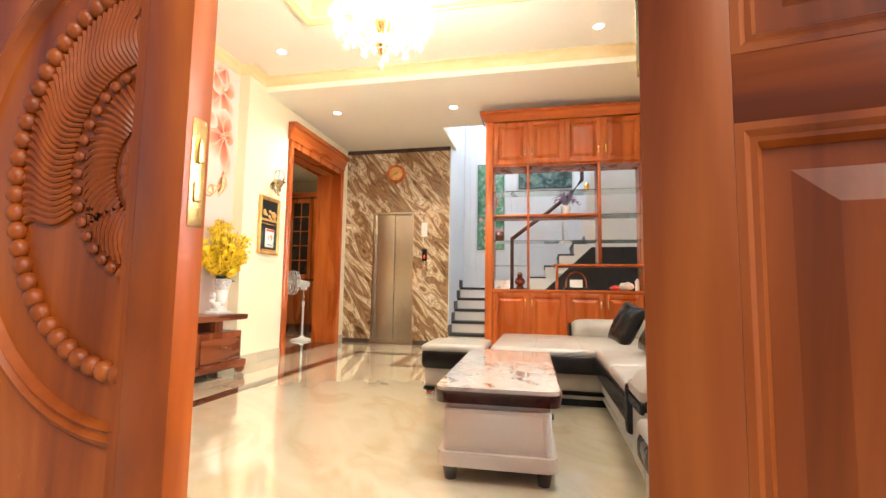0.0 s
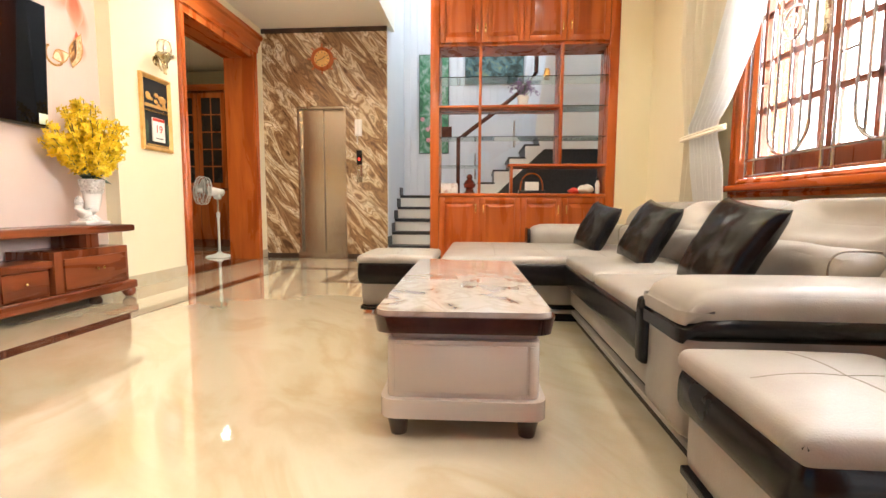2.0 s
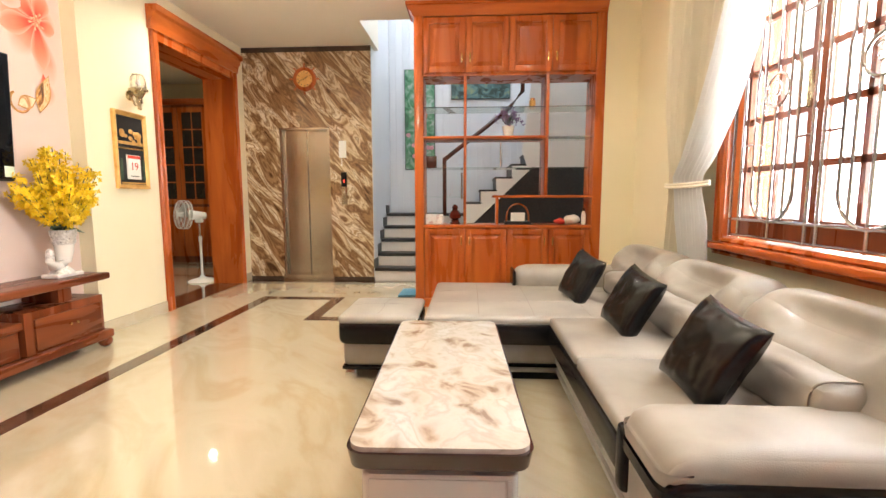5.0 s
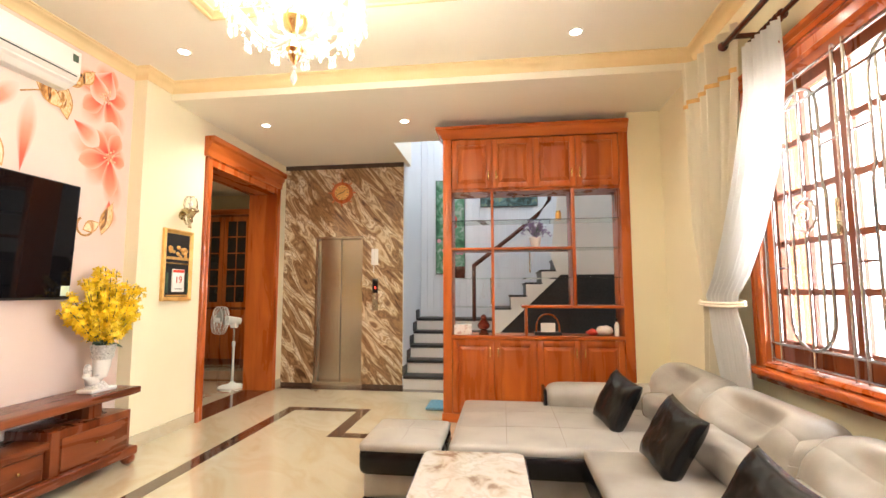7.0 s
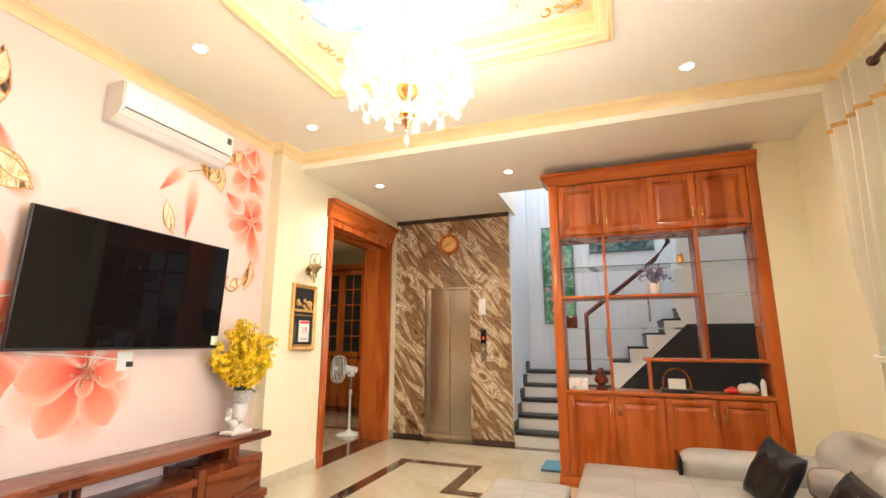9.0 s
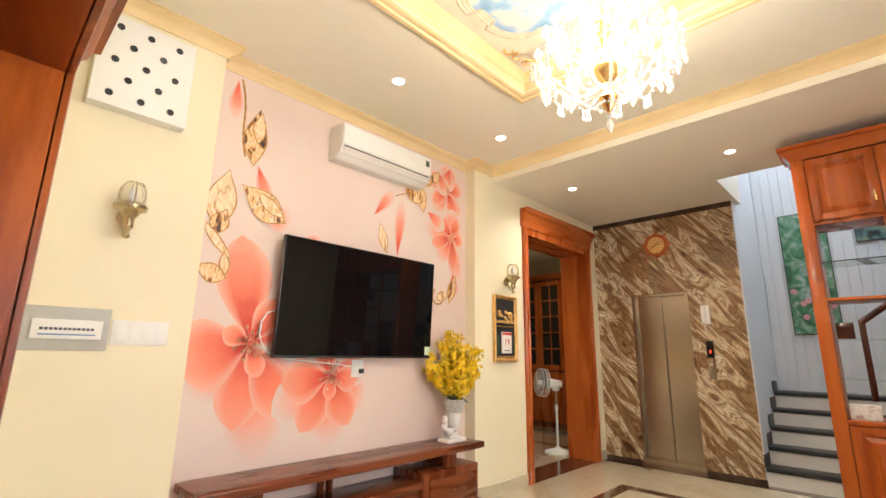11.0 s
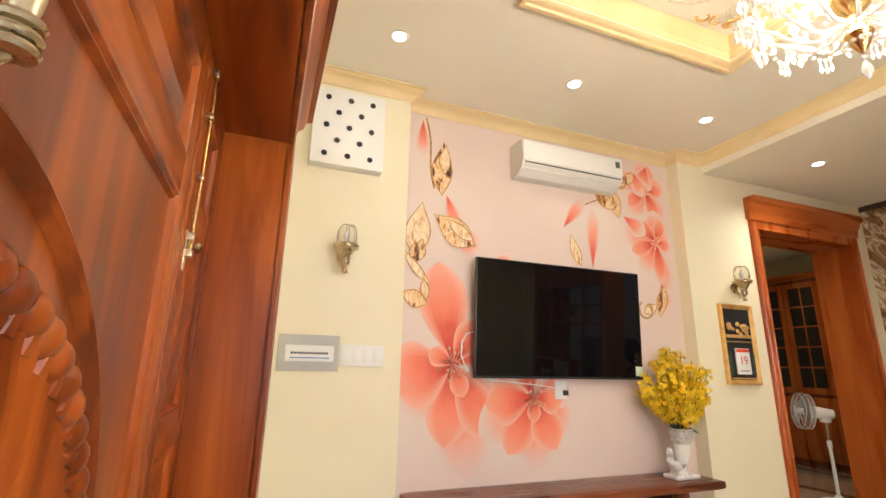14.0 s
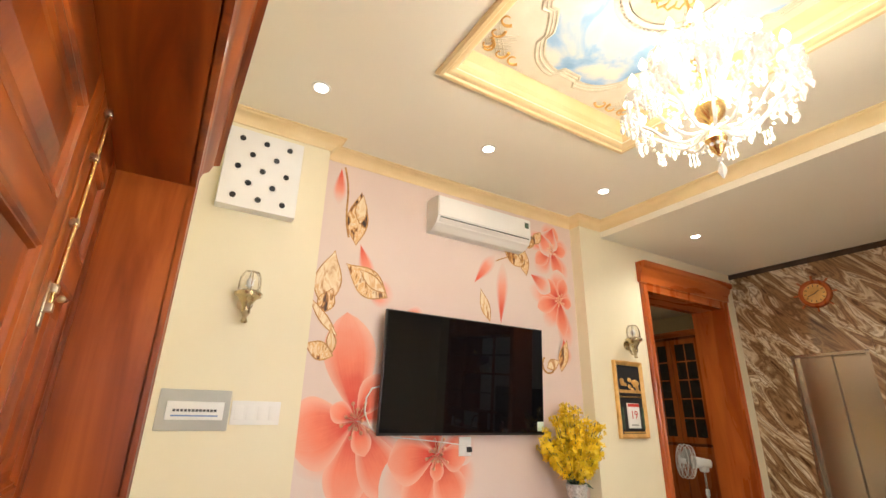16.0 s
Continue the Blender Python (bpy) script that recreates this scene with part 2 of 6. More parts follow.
def tube(bm, pts, r, n=8, taper=None):
    pts = [Vector(p) for p in pts]
    rings = []
    for k, p in enumerate(pts):
        d = (pts[min(k + 1, len(pts) - 1)] - pts[max(k - 1, 0)]).normalized()
        up = Vector((0, 0, 1)) if abs(d.z) < 0.9 else Vector((1, 0, 0))
        u = d.cross(up).normalized()
        w = u.cross(d)
        rr = r if taper is None else r * taper(k / (len(pts) - 1))
        rings.append([bm.verts.new(p + rr * (math.cos(2 * math.pi * j / n) * u + math.sin(2 * math.pi * j / n) * w)) for j in range(n)])
    for a, b in zip(rings, rings[1:]):
        for j in range(n):
            bm.faces.new((a[j], a[(j + 1) % n], b[(j + 1) % n], b[j]))
    bm.faces.new(rings[0])
    bm.faces.new(rings[-1])
    return bm


def sweep(bm, pts, prof, put, closed=False):
    """A profile of (offset to the left, height) drawn along a mitred line in the plane (u, v); put maps u, v, height to the world."""
    n = len(pts)
    rows = []
    for k in range(n):
        p = Vector(pts[k])
        before = (p - Vector(pts[k - 1])).normalized() if closed or k else None
        after = (Vector(pts[(k + 1) % n]) - p).normalized() if closed or k < n - 1 else None
        before, after = before or after, after or before
        n0, n1 = Vector((-before.y, before.x)), Vector((-after.y, after.x))
        m = (n0 + n1) / max(1e-6, 1 + n0.dot(n1))
        rows.append([bm.verts.new(put(p.x + m.x * a, p.y + m.y * a, b)) for a, b in prof])
    for k in range(n if closed else n - 1):
        a, b = rows[k], rows[(k + 1) % n]
        for j in range(len(prof)):
            i = (j + 1) % len(prof)
            bm.faces.new((a[j], a[i], b[i], b[j]))
    if not closed:
        bm.faces.new(rows[0])
        bm.faces.new(rows[-1])
    return bm


def prism(bm, poly, put, d0, d1):
    """A polygon of (u, v), extruded from d0 to d1; put maps u, v, d to the world."""
    a = [bm.verts.new(put(u, v, d0)) for u, v in poly]
    b = [bm.verts.new(put(u, v, d1)) for u, v in poly]
    bm.faces.new(a)
    bm.faces.new(b)
    for k in range(len(poly)):
        i = (k + 1) % len(poly)
        bm.faces.new((a[k], a[i], b[i], b[k]))
    return bm


def soft(bm, x0, x1, y0, y1, z0, z1, r, cuts=10, puff=0.0, dent=None):
    """An upholstered block: rounded edges, a crowned top, and dents given by a function of x, y, z in -1 to 1."""
    old = set(bm.verts)
    made = bmesh.ops.create_cube(bm, size=2)["verts"]
    bmesh.ops.subdivide_edges(bm, edges=list({e for v in made for e in v.link_edges}), cuts=cuts, use_grid_fill=True)
    vs = [v for v in bm.verts if v not in old]
    h = Vector(((x1 - x0) / 2, (y1 - y0) / 2, (z1 - z0) / 2))
    c = Vector(((x0 + x1) / 2, (y0 + y1) / 2, (z0 + z1) / 2))
    for v in vs:
        s = Vector([math.sin(k * math.pi / 2) for k in v.co])
        p = Vector((s.x * h.x, s.y * h.y, s.z * h.z))
        q = Vector([max(-h[k] + r, min(h[k] - r, p[k])) for k in range(3)])
        d = p - q
        if d.length > 1e-6:
            p = q + d.normalized() * r
        if puff and s.z > 0:
            p.z += puff * max(0, 1 - s.x ** 2) * max(0, 1 - s.y ** 2) * s.z
        if dent:
            p += Vector(dent(s.x, s.y, s.z))
        v.co = c + p
    return bm


def S(*a, **k):
    return soft(bmesh.new(), *a, **k)


XYZ = lambda u, v, d: Vector((u, v, d))
XZ = lambda u, v, d: Vector((u, d, v))
YZ = lambda u, v, d: Vector((d, u, v))


def structure(name, bm, material, label="", smooth=False):
    return tagged(part(name, bm, material, None, label, smooth), label, "", "", "structure")


# ---- the shell of the room ----
XL, XM, XR, YF, YB, ZC, ZS = -2.61, -2.75, 2.62, 2.345, 9.04, 3.65, 3.48
structure("floor", B(-7.5, 3.6, 2.0, 12.0, -0.15, 0.0), floor_marble, "polished cream marble floor")

# front wall with the wide door opening
JL, JR, HZ = -1.73, 2.10, 2.59
bm = B(-3.1, JL - 0.05, 1.95, YF, 0, 3.95)
box(bm, JR + 0.05, 3.1, 1.95, YF, 0, 3.95)
box(bm, JL - 0.05, JR + 0.05, 1.95, YF, HZ + 0.05, 3.95)
structure("wall_south", bm, cream, "cream painted wall round the entrance")

# west wall: two proud piers, a recessed bay for the mural, the opening to the dining room
bm = B(-3.02, XL, YF, 3.25, 0, 3.95)
box(bm, -3.02, XM, 3.25, 6.08, 0, 3.95)
box(bm, -3.02, XL, 6.08, 7.10, 0, 3.95)
box(bm, -3.02, XL, 8.71, YB, 0, 3.95)
box(bm, -3.02, XL, 7.10, 8.71, 2.97, 3.95)
structure("wall_west", bm, cream, "cream painted wall with a recessed bay")

# north wall: veined stone with the lift opening
LX0, LX1, LZ = -2.07, -1.315, 2.31
bm = B(XL, LX0 - 0.02, YB, YB + 0.25, 0.06, ZS - 0.07)
box(bm, LX1 + 0.02, -0.67, YB, YB + 0.25, 0.06, ZS - 0.07)
box(bm, LX0 - 0.02, LX1 + 0.02, YB, YB + 0.25, LZ + 0.02, ZS - 0.07)
structure("wall_north", bm, stone, "brown veined polished stone wall round the lift")
structure("trim_stone_top", B(XL, -0.665, YB - 0.012, YB + 0.25, ZS - 0.07, ZS), dark_stone, "dark stone strip over the stone wall")
structure("baseboard_stone", B(XL, -0.665, YB - 0.015, YB + 0.25, 0.0, 0.06), dark_stone, "dark stone skirting under the stone wall")
bm = B(LX0 - 0.32, LX0 - 0.005, YB - 0.014, YB, 0.062, LZ + 0.185)
box(bm, LX1 + 0.005, LX1 + 0.06, YB - 0.014, YB, 0.062, LZ + 0.185)
box(bm, LX0 - 0.005, LX1 + 0.005, YB - 0.014, YB, LZ + 0.01, LZ + 0.185)
structure("trim_lift_surround", bm, stone, "raised stone surround of the lift")

# east wall with the window opening
WY0, WY1, WZ0, WZ1 = 2.75, 5.40, 0.98, 2.77
bm = B(XR, XR + 0.22, 1.95, WY0, 0, 3.95)
box(bm, XR, XR + 0.22, WY1, 7.9, 0, 3.95)
box(bm, XR, XR + 0.22, WY0, WY1, 0, WZ0)
box(bm, XR, XR + 0.22, WY0, WY1, WZ1, 3.95)
box(bm, 2.265, XR, 7.40, 7.9, 0, ZS + 0.1)
structure("wall_east", bm, cream, "cream painted wall with the barred window")

# ceilings
CX0, CX1, CY0, CY1 = -1.36, 0.84, 3.66, 5.26
bm = B(-3.02, CX0, 1.95, 6.42, ZC, ZC + 0.30)
box(bm, CX1, XR + 0.22, 1.95, 6.42, ZC, ZC + 0.30)
box(bm, CX0, CX1, 1.95, CY0, ZC, ZC + 0.30)
box(bm, CX0, CX1, CY1, 6.42, ZC, ZC + 0.30)
structure("ceiling", bm, ceil_paint, "cream white plaster ceiling with a coffer")
bm = B(-3.02, -0.60, 6.42, YB + 0.25, ZS, ZS + 0.5)
box(bm, -0.60, XR + 0.22, 6.42, 8.09, ZS, ZS + 0.5)
structure("ceiling_soffit", bm, ceil_paint, "lowered plaster ceiling near the lift")
structure("ceiling_coffer", B(CX0 - 0.02, CX1 + 0.02, CY0 - 0.02, CY1 + 0.02, ZC + 0.17, ZC + 0.24), ceil_paint, "painted coffer in the ceiling")

# crown mouldings
prof = [(-0.01, -0.10), (0.012, -0.10), (0.018, -0.085), (0.035, -0.07), (0.05, -0.04), (0.075, -0.028), (0.085, -0.012), (0.10, -0.008), (0.10, 0.01), (-0.01, 0.01)]
line = [(XR, YF), (XR, 6.42), (XL, 6.42), (XL, 6.08), (XM, 6.08), (XM, 3.25), (XL, 3.25), (XL, YF)]
structure("trim_crown", sweep(bmesh.new(), line, prof, lambda u, v, d: Vector((u, v, ZC + d)), True), crown_paint, "yellow cream crown moulding", True)
prof2 = [(-0.10, 0.0), (-0.10, -0.015), (-0.085, -0.03), (-0.06, -0.03), (-0.05, -0.018), (-0.03, -0.018), (-0.004, 0.0), (0.008, 0.02), (0.008, 0.05), (0.03, 0.075), (0.03, 0.13), (0.05, 0.175), (-0.012, 0.175), (-0.012, 0.012), (-0.10, 0.012)]
line = [(CX0, CY0), (CX1, CY0), (CX1, CY1), (CX0, CY1)]
structure("trim_coffer", sweep(bmesh.new(), line, prof2, lambda u, v, d: Vector((u, v, ZC + d)), True), crown_paint, "stepped plaster moulding of the coffer", True)

# skirtings
bm = B(XL, XL + 0.012, 6.08, 7.03, 0.0, 0.12)
box(bm, XL, XL + 0.012, 8.85, YB - 0.016, 0.0, 0.12)
box(bm, XM, XM + 0.012, 3.25, 6.08, 0.0, 0.12)
box(bm, XL, XL + 0.012, YF + 0.04, 3.25, 0.0, 0.12)
box(bm, XR - 0.012, XR, YF + 0.04, 7.40, 0.0, 0.12)
structure("baseboard", bm, floor_marble, "cream marble skirting")

# inlaid floor bands
bm = bmesh.new()
bx0, bx1 = -1.87, -1.73
for r in ((bx0, bx1, 2.93, 7.83), (bx1, -0.80, 7.69, 7.83), (-0.94, -0.80, 6.72, 7.69), (-0.80, 2.2, 6.72, 6.86), (bx1, 2.2, 2.93, 3.07)):
    box(bm, *r, -0.01, 0.003)
box(bm, XL + 0.02, 0.14, 8.88, YB - 0.016, -0.01, 0.003)
box(bm, -3.0, XL + 0.02, 7.12, 8.70, -0.01, 0.003)
structure("floor_band", bm, band_marble, "dark brown marble band inlaid in the floor")

# dining room beyond the opening
structure("wall_dining_north", B(-7.5, -2.6, 11.35, 11.5, 0, 3.95), cream, "cream wall of the dining room")
structure("wall_dining_west", B(-7.5, -7.35, 5.0, 11.35, 0, 3.95), cream, "cream wall of the dining room")
structure("wall_dining_south", B(-7.35, -3.02, 5.0, 5.15, 0, 3.95), cream, "cream wall of the dining room")
structure("wall_dining_east", B(-3.02, -2.87, YB + 0.25, 11.35, 0, 3.95), cream, "cream wall of the dining room")
bm = B(-7.35, -3.02, 5.15, 11.35, 3.72, 3.95)
box(bm, -7.35, -3.02, 5.15, 6.6, 3.55, 3.72)
box(bm, -7.35, -3.02, 9.6, 11.35, 3.55, 3.72)
box(bm, -3.9, -3.02, 6.6, 9.6, 3.55, 3.72)
structure("ceiling_dining", bm, ceil_paint, "stepped plaster ceiling of the dining room")
bm = B(-6.6, -3.2, 9.30, 9.42, -0.01, 0.003)
box(bm, -6.6, -3.2, 10.55, 10.67, -0.01, 0.003)
structure("floor_band_dining", bm, band_marble, "dark brown marble bands in the dining floor")

# stairwell
structure("wall_stair_west", B(-0.83, -0.67, YB + 0.25, 10.6, 0, 6.2), blue_paint, "cool white stairwell wall")
structure("wall_stair_jamb", B(-0.672, -0.66, YB - 0.0, YB + 0.25, 0.06, 3.475), blue_paint, "cool white corner of the stairwell")
structure("wall_stair_north", B(-0.83, 3.6, 10.64, 10.8, 0, 6.2), blue_paint, "stairwell wall")
structure("wall_stair_east", B(3.45, 3.6, 7.9, 10.64, 0, 6.2), white_paint, "white stairwell wall")
structure("wall_stair_return", B(2.62, 3.45, 7.9, 8.05, 0, 6.2), white_paint, "white stairwell wall")
bm = B(-0.83, 3.6, 8.09, 8.24, ZS + 0.5, 6.2)
box(bm, -0.83, -0.67, 8.24, 9.29, ZS + 0.5, 6.2)
structure("wall_stair_upper", bm, blue_paint, "cool white upper stairwell wall")
structure("ceiling_stair", B(-0.83, 3.6, 8.09, 10.8, 6.2, 6.35), white_paint, "white stairwell ceiling")
bead = structure("wall_panelling", B(-0.67, 3.45, 10.625, 10.638, 0, 5.0), blue_paint, "white grooved panelling of the stairwell")
bm0 = B(0, 0.118, 0, 0.012, 0, 4.2, r=0.004, seg=1)
first = part("board", bm0, blue_paint, bead, "", False)
first.location = (-0.668, 10.613, 0.8)
for k in range(1, 28):
    c = first.copy()
    scene.collection.objects.link(c)
    c.location.x = -0.668 + 0.122 * k

# outside: ground, porch
structure("ground", B(-400, 400, -400, 1.99, -0.30, -0.06), asphalt, "paved ground in front of the house")
structure("porch_floor", B(-3.1, 3.1, -1.4, 2.0, -0.06, -0.004), floor_marble, "cream stone porch floor")
# glowing sheet for the daylight, oversized so it also blocks the sun from the window
structure("backdrop", B(5.2, 5.25, -4.5, 9.5, -0.3, 9.5), outside_glow, "glowing backdrop for overcast daylight, also blocks sun from the window")


# ---- entrance door ----
def leaf(name, x0, x1, label, carved, side):
    """A panelled door leaf in the plane of the wall; carved leaves bear a half medallion beside the stile at x1."""
    y0, y1, z1 = 1.985, 2.05, HZ - 0.01
    d = thing(name, label, "door", "leaves of the entrance door", at=((x0 + x1) / 2, 2.02, 0))
    st = 0.125
    se = 0.107 if carved else st
    part("stile", B(x0, x0 + st, y0, y1, 0.006, z1, r=0.0012), door_z, d)
    part("stile", B(x1 - se, x1, y0, y1, 0.006, z1, r=0.0012), door_z, d)
    rails = [(0.006, 0.22), (z1 - 0.14, z1)] + ([(1.985, 2.10)] if carved else [(1.18, 1.285), (1.96, 2.08)])
    rails.sort()
    for a, b in rails:
        part("rail", B(x0 + st, x1 - se, y0 + 0.0006, y1 - 0.0006, a, b, r=0.001), door_x, d)
    for (a0, a), (b, b1) in zip(rails, rails[1:]):
        px0, px1 = x0 + st, x1 - se
        pan = part("panel", B(px0, px1, 2.008, 2.03, a, b), door_z, d)
        for yy, s in ((y0, -1), (y1, 1)):
            pts = [(px0, a), (px1, a), (px1, b), (px0, b)]
            prof = [(0.0, 0.0), (0.012, 0.0), (0.02, -0.008), (0.028, -0.006), (0.036, -0.02), (0.0, -0.02)]
            part("moulding", sweep(bmesh.new(), pts, prof, lambda u, v, h, yy=yy, s=s: Vector((u, yy + s * h, v)), True), door_z, pan)
            if not (carved and b - a > 1.2):
                m = 0.07
                bm = bmesh.new()
                lo = [(px0 + m, a + m), (px1 - m, a + m), (px1 - m, b - m), (px0 + m, b - m)]
                k = 0.05
                hi = [(px0 + m + k, a + m + k), (px1 - m - k, a + m + k), (px1 - m - k, b - m - k), (px0 + m + k, b - m - k)]
                base, crest = (2.008, 1.994) if s < 0 else (2.03, 2.044)
                va = [bm.verts.new((u, base, v)) for u, v in lo]
                vb = [bm.verts.new((u, crest, v)) for u, v in hi]
                bm.faces.new(vb)
                for q in range(4):
                    bm.faces.new((va[q], va[(q + 1) % 4], vb[(q + 1) % 4], vb[q]))
                part("raised_field", bm, door_z, pan, "", False)
    if carved:
        cx = side
        for yy, s, cz, gx, gz, ax, az in ((2.008, -1, 1.165, 1.0, 1.0, 1.0, 1.0), (2.03, 1, 1.05, 2.05, 1.34, 1.66, 1.31)):
            put = lambda u, v, h, yy=yy, s=s: Vector((u, yy + s * h, v))
            arc = [(cx - 0.46 * ax * math.sin(t), cz + 0.53 * az * math.cos(t)) for t in np.linspace(0.03, math.pi - 0.03, 40)]
            prof = [(-0.024, 0.0), (-0.018, 0.012), (-0.006, 0.018), (0.002, 0.008), (0.008, 0.008), (0.014, 0.018), (0.024, 0.0)]
            part("oval_moulding", sweep(bmesh.new(), arc, prof, put), door_z, d)
            g = (gx + gz) / 2
            for t in np.linspace(0.08, math.pi - 0.08, 31):
                c = Vector((cx - 0.33 * gx * math.sin(t), yy + s * 0.006, cz + 0.41 * gz * math.cos(t)))
                bm = ball(bmesh.new(), c, 0.021 * g, 12, 8, (1, 0.85, 1.0))
                if s > 0:
                    out = Vector((-math.sin(t), 0, math.cos(t)))
                    tube(bm, [c + out * 0.046 * f + Vector((0.030 * f * f, 0.010 * math.sin(3 * f), -0.05 + 0.05 * f)) for f in np.linspace(0, 1, 8)], 0.016, 8, lambda f: 1.1 - 0.7 * f)
                part("bead", bm, door_z, d)
            for t in np.linspace(0.05, math.pi - 0.05, 19):
                bm = ball(bmesh.new(), (cx - 0.17 * gx * math.sin(t), yy + s * 0.005, cz + 0.215 * gz * math.cos(t)), 0.012 * g, 8, 6, (1, 0.8, 1))
                part("bead", bm, door_z, d)
            rays = bmesh.new()
            for k, t in enumerate(np.linspace(0.06, 1.92 if s < 0 else 3.0, 40 if s < 0 else 64)):
                pts = []
                for f in np.linspace(0, 1, 9):
                    a = t + 0.26 * f * (1 - f) * math.cos(t) + 0.05 * math.sin(5 * f) - 0.05 * f
                    pts.append((cx - (0.185 + 0.125 * f) * gx * math.sin(a), yy + s * (0.001 + 0.006 * math.sin(math.pi * min(1, f + 0.15))), cz + (0.235 + 0.155 * f) * gz * math.cos(a)))
                tube(rays, pts, 0.0100 * g, 6, lambda f: 0.45 + 0.6 * f)
            part("carved_sunburst", rays, door_z, d, "carved radiating fronds")
            inner = bmesh.new()
            for t in np.linspace(0.10, math.pi - 0.10, 30):
                pts = []
                for f in np.linspace(0, 1, 7):
                    a = t + 0.30 * f * (1 if s < 0 else -1)
                    pts.append((cx - min(0.155, 0.075 + 0.085 * f) * gx * max(0.0, math.sin(min(a, math.pi))), yy + s * (0.002 + 0.006 * math.sin(math.pi * f)), cz + (0.10 + 0.10 * f) * gz * math.cos(a)))
                tube(inner, pts, 0.0085 * g, 6, lambda f: 0.5 + 0.5 * math.sin(math.pi * f))
            part("carved_leaf_band", inner, door_z, d, "carved slanting leaves")
            bulge = bmesh.new()
            for k, t in enumerate(np.linspace(0.1, math.pi - 0.1, 9)):
                ball(bulge, (cx - 0.045 * gx * math.sin(t), yy + s * 0.003, cz + 0.07 * gz * math.cos(t)), 0.024 * g, 10, 7, (0.8, 0.45, 1.1))
            part("carved_rosette", bulge, door_z, d, "carved flower petals")
    return d


door_1 = leaf("door_leaf", -1.06, 0.238, "carved red wood door leaf with half medallion, closed", True, 0.13)
part("lock_plate", B(0.2365, 0.2405, 2.000, 2.040, 1.05, 1.27, r=0.001), brass, door_1, "brass lock plate on the edge")
part("latch", B(0.2365, 0.245, 2.010, 2.030, 1.10, 1.14, r=0.001), brass, door_1)
part("latch", B(0.2365, 0.249, 2.012, 2.028, 1.18, 1.23, r=0.001), brass, door_1)
door_2 = leaf("door_leaf", -1.72, -1.07, "narrow panelled red wood door leaf, bolted shut", False, 0)
door_3 = leaf("door_leaf", 1.085, 1.90, "panelled red wood door leaf, slightly ajar", False, 0)
part("hinge", B(1.081, 1.0865, 1.995, 2.045, 1.30, 1.46, r=0.001), brass, door_3)
part("hinge", B(1.081, 1.0865, 1.995, 2.045, 0.30, 0.46, r=0.001), brass, door_3)
door_3.matrix_basis = Matrix.Translation((1.085, 2.05, 0)) @ pose(0, 0, 0, 0, 0, -12) @ Matrix.Translation((-1.085, -2.05, 0)) @ door_3.matrix_basis
# tower bolt on the narrow leaf
bolt = part("bolt", C((-1.15, 2.066, 1.83), (-1.15, 2.066, 2.56), 0.007, n=10), brass, door_2, "long brass tower bolt")
for z in (1.84, 1.90, 2.12, 2.36, 2.54):
    part("bolt_keeper", B(-1.168, -1.132, 2.05, 2.076, z - 0.013, z + 0.013, r=0.003), pewter, bolt)
part("bolt_plate", B(-1.17, -1.13, 2.05, 2.056, 1.78, 1.92, r=0.002), pewter, bolt)
part("bolt_knob", ball(bmesh.new(), (-1.15, 2.088, 1.87), 0.012), pewter, bolt)
h = part("pull_handle", tube(bmesh.new(), [(0.168, 2.05, 1.69), (0.168, 2.09, 1.70), (0.168, 2.118, 1.73), (0.168, 2.122, 1.79), (0.168, 2.122, 1.86), (0.168, 2.118, 1.93), (0.168, 2.09, 1.96), (0.168, 2.05, 1.97)], 0.013, 12), pewter, door_1, "antique brass pull handle")
part("handle_plate", B(0.145, 0.192, 2.05, 2.058, 1.65, 2.01, r=0.010), pewter, h)
for z in (1.725, 1.737, 1.75, 1.91, 1.923, 1.935):
    part("handle_collar", lathe(bmesh.new(), [(0.010, -0.006), (0.019, -0.004), (0.021, 0.0), (0.019, 0.004), (0.010, 0.006)], (0.168, 2.1195, z), 14), pewter, h)

# jambs, head and architrave of the entrance
bm = B(JL - 0.05, JL, 1.95, YF + 0.006, 0, HZ + 0.05)
box(bm, JR, JR + 0.05, 1.95, YF + 0.006, 0, HZ + 0.05)
structure("trim_door_jamb", bm, door_z, "deep red wood door lining")
structure("trim_door_head", B(JL, JR, 1.95, YF + 0.006, HZ, HZ + 0.05), door_x, "red wood head of the entrance door")
arch = [(JL, 0.0), (JL, HZ), (JR, HZ), (JR, 0.0)]
prof = [(0.0, 0.0), (0.0, 0.03), (0.02, 0.035), (0.03, 0.025), (0.10, 0.03), (0.12, 0.04), (0.13, 0.02), (0.13, 0.0)]
structure("trim_door_architrave", sweep(bmesh.new(), arch, prof, lambda u, v, h: Vector((u, YF + h, v))), door_z, "moulded red wood architrave", True)
prof = [(0, 0), (0, 0.04), (0.03, 0.05), (0.05, 0.075), (0.09, 0.09), (0.10, 0.12), (0.14, 0.12), (0.14, 0.0)]
structure("trim_door_cornice", sweep(bmesh.new(), [(JL - 0.17, HZ + 0.13), (JR + 0.17, HZ + 0.13)], prof, lambda u, v, h: Vector((u, YF + h, v))), door_x, "red wood cornice over the door", True)


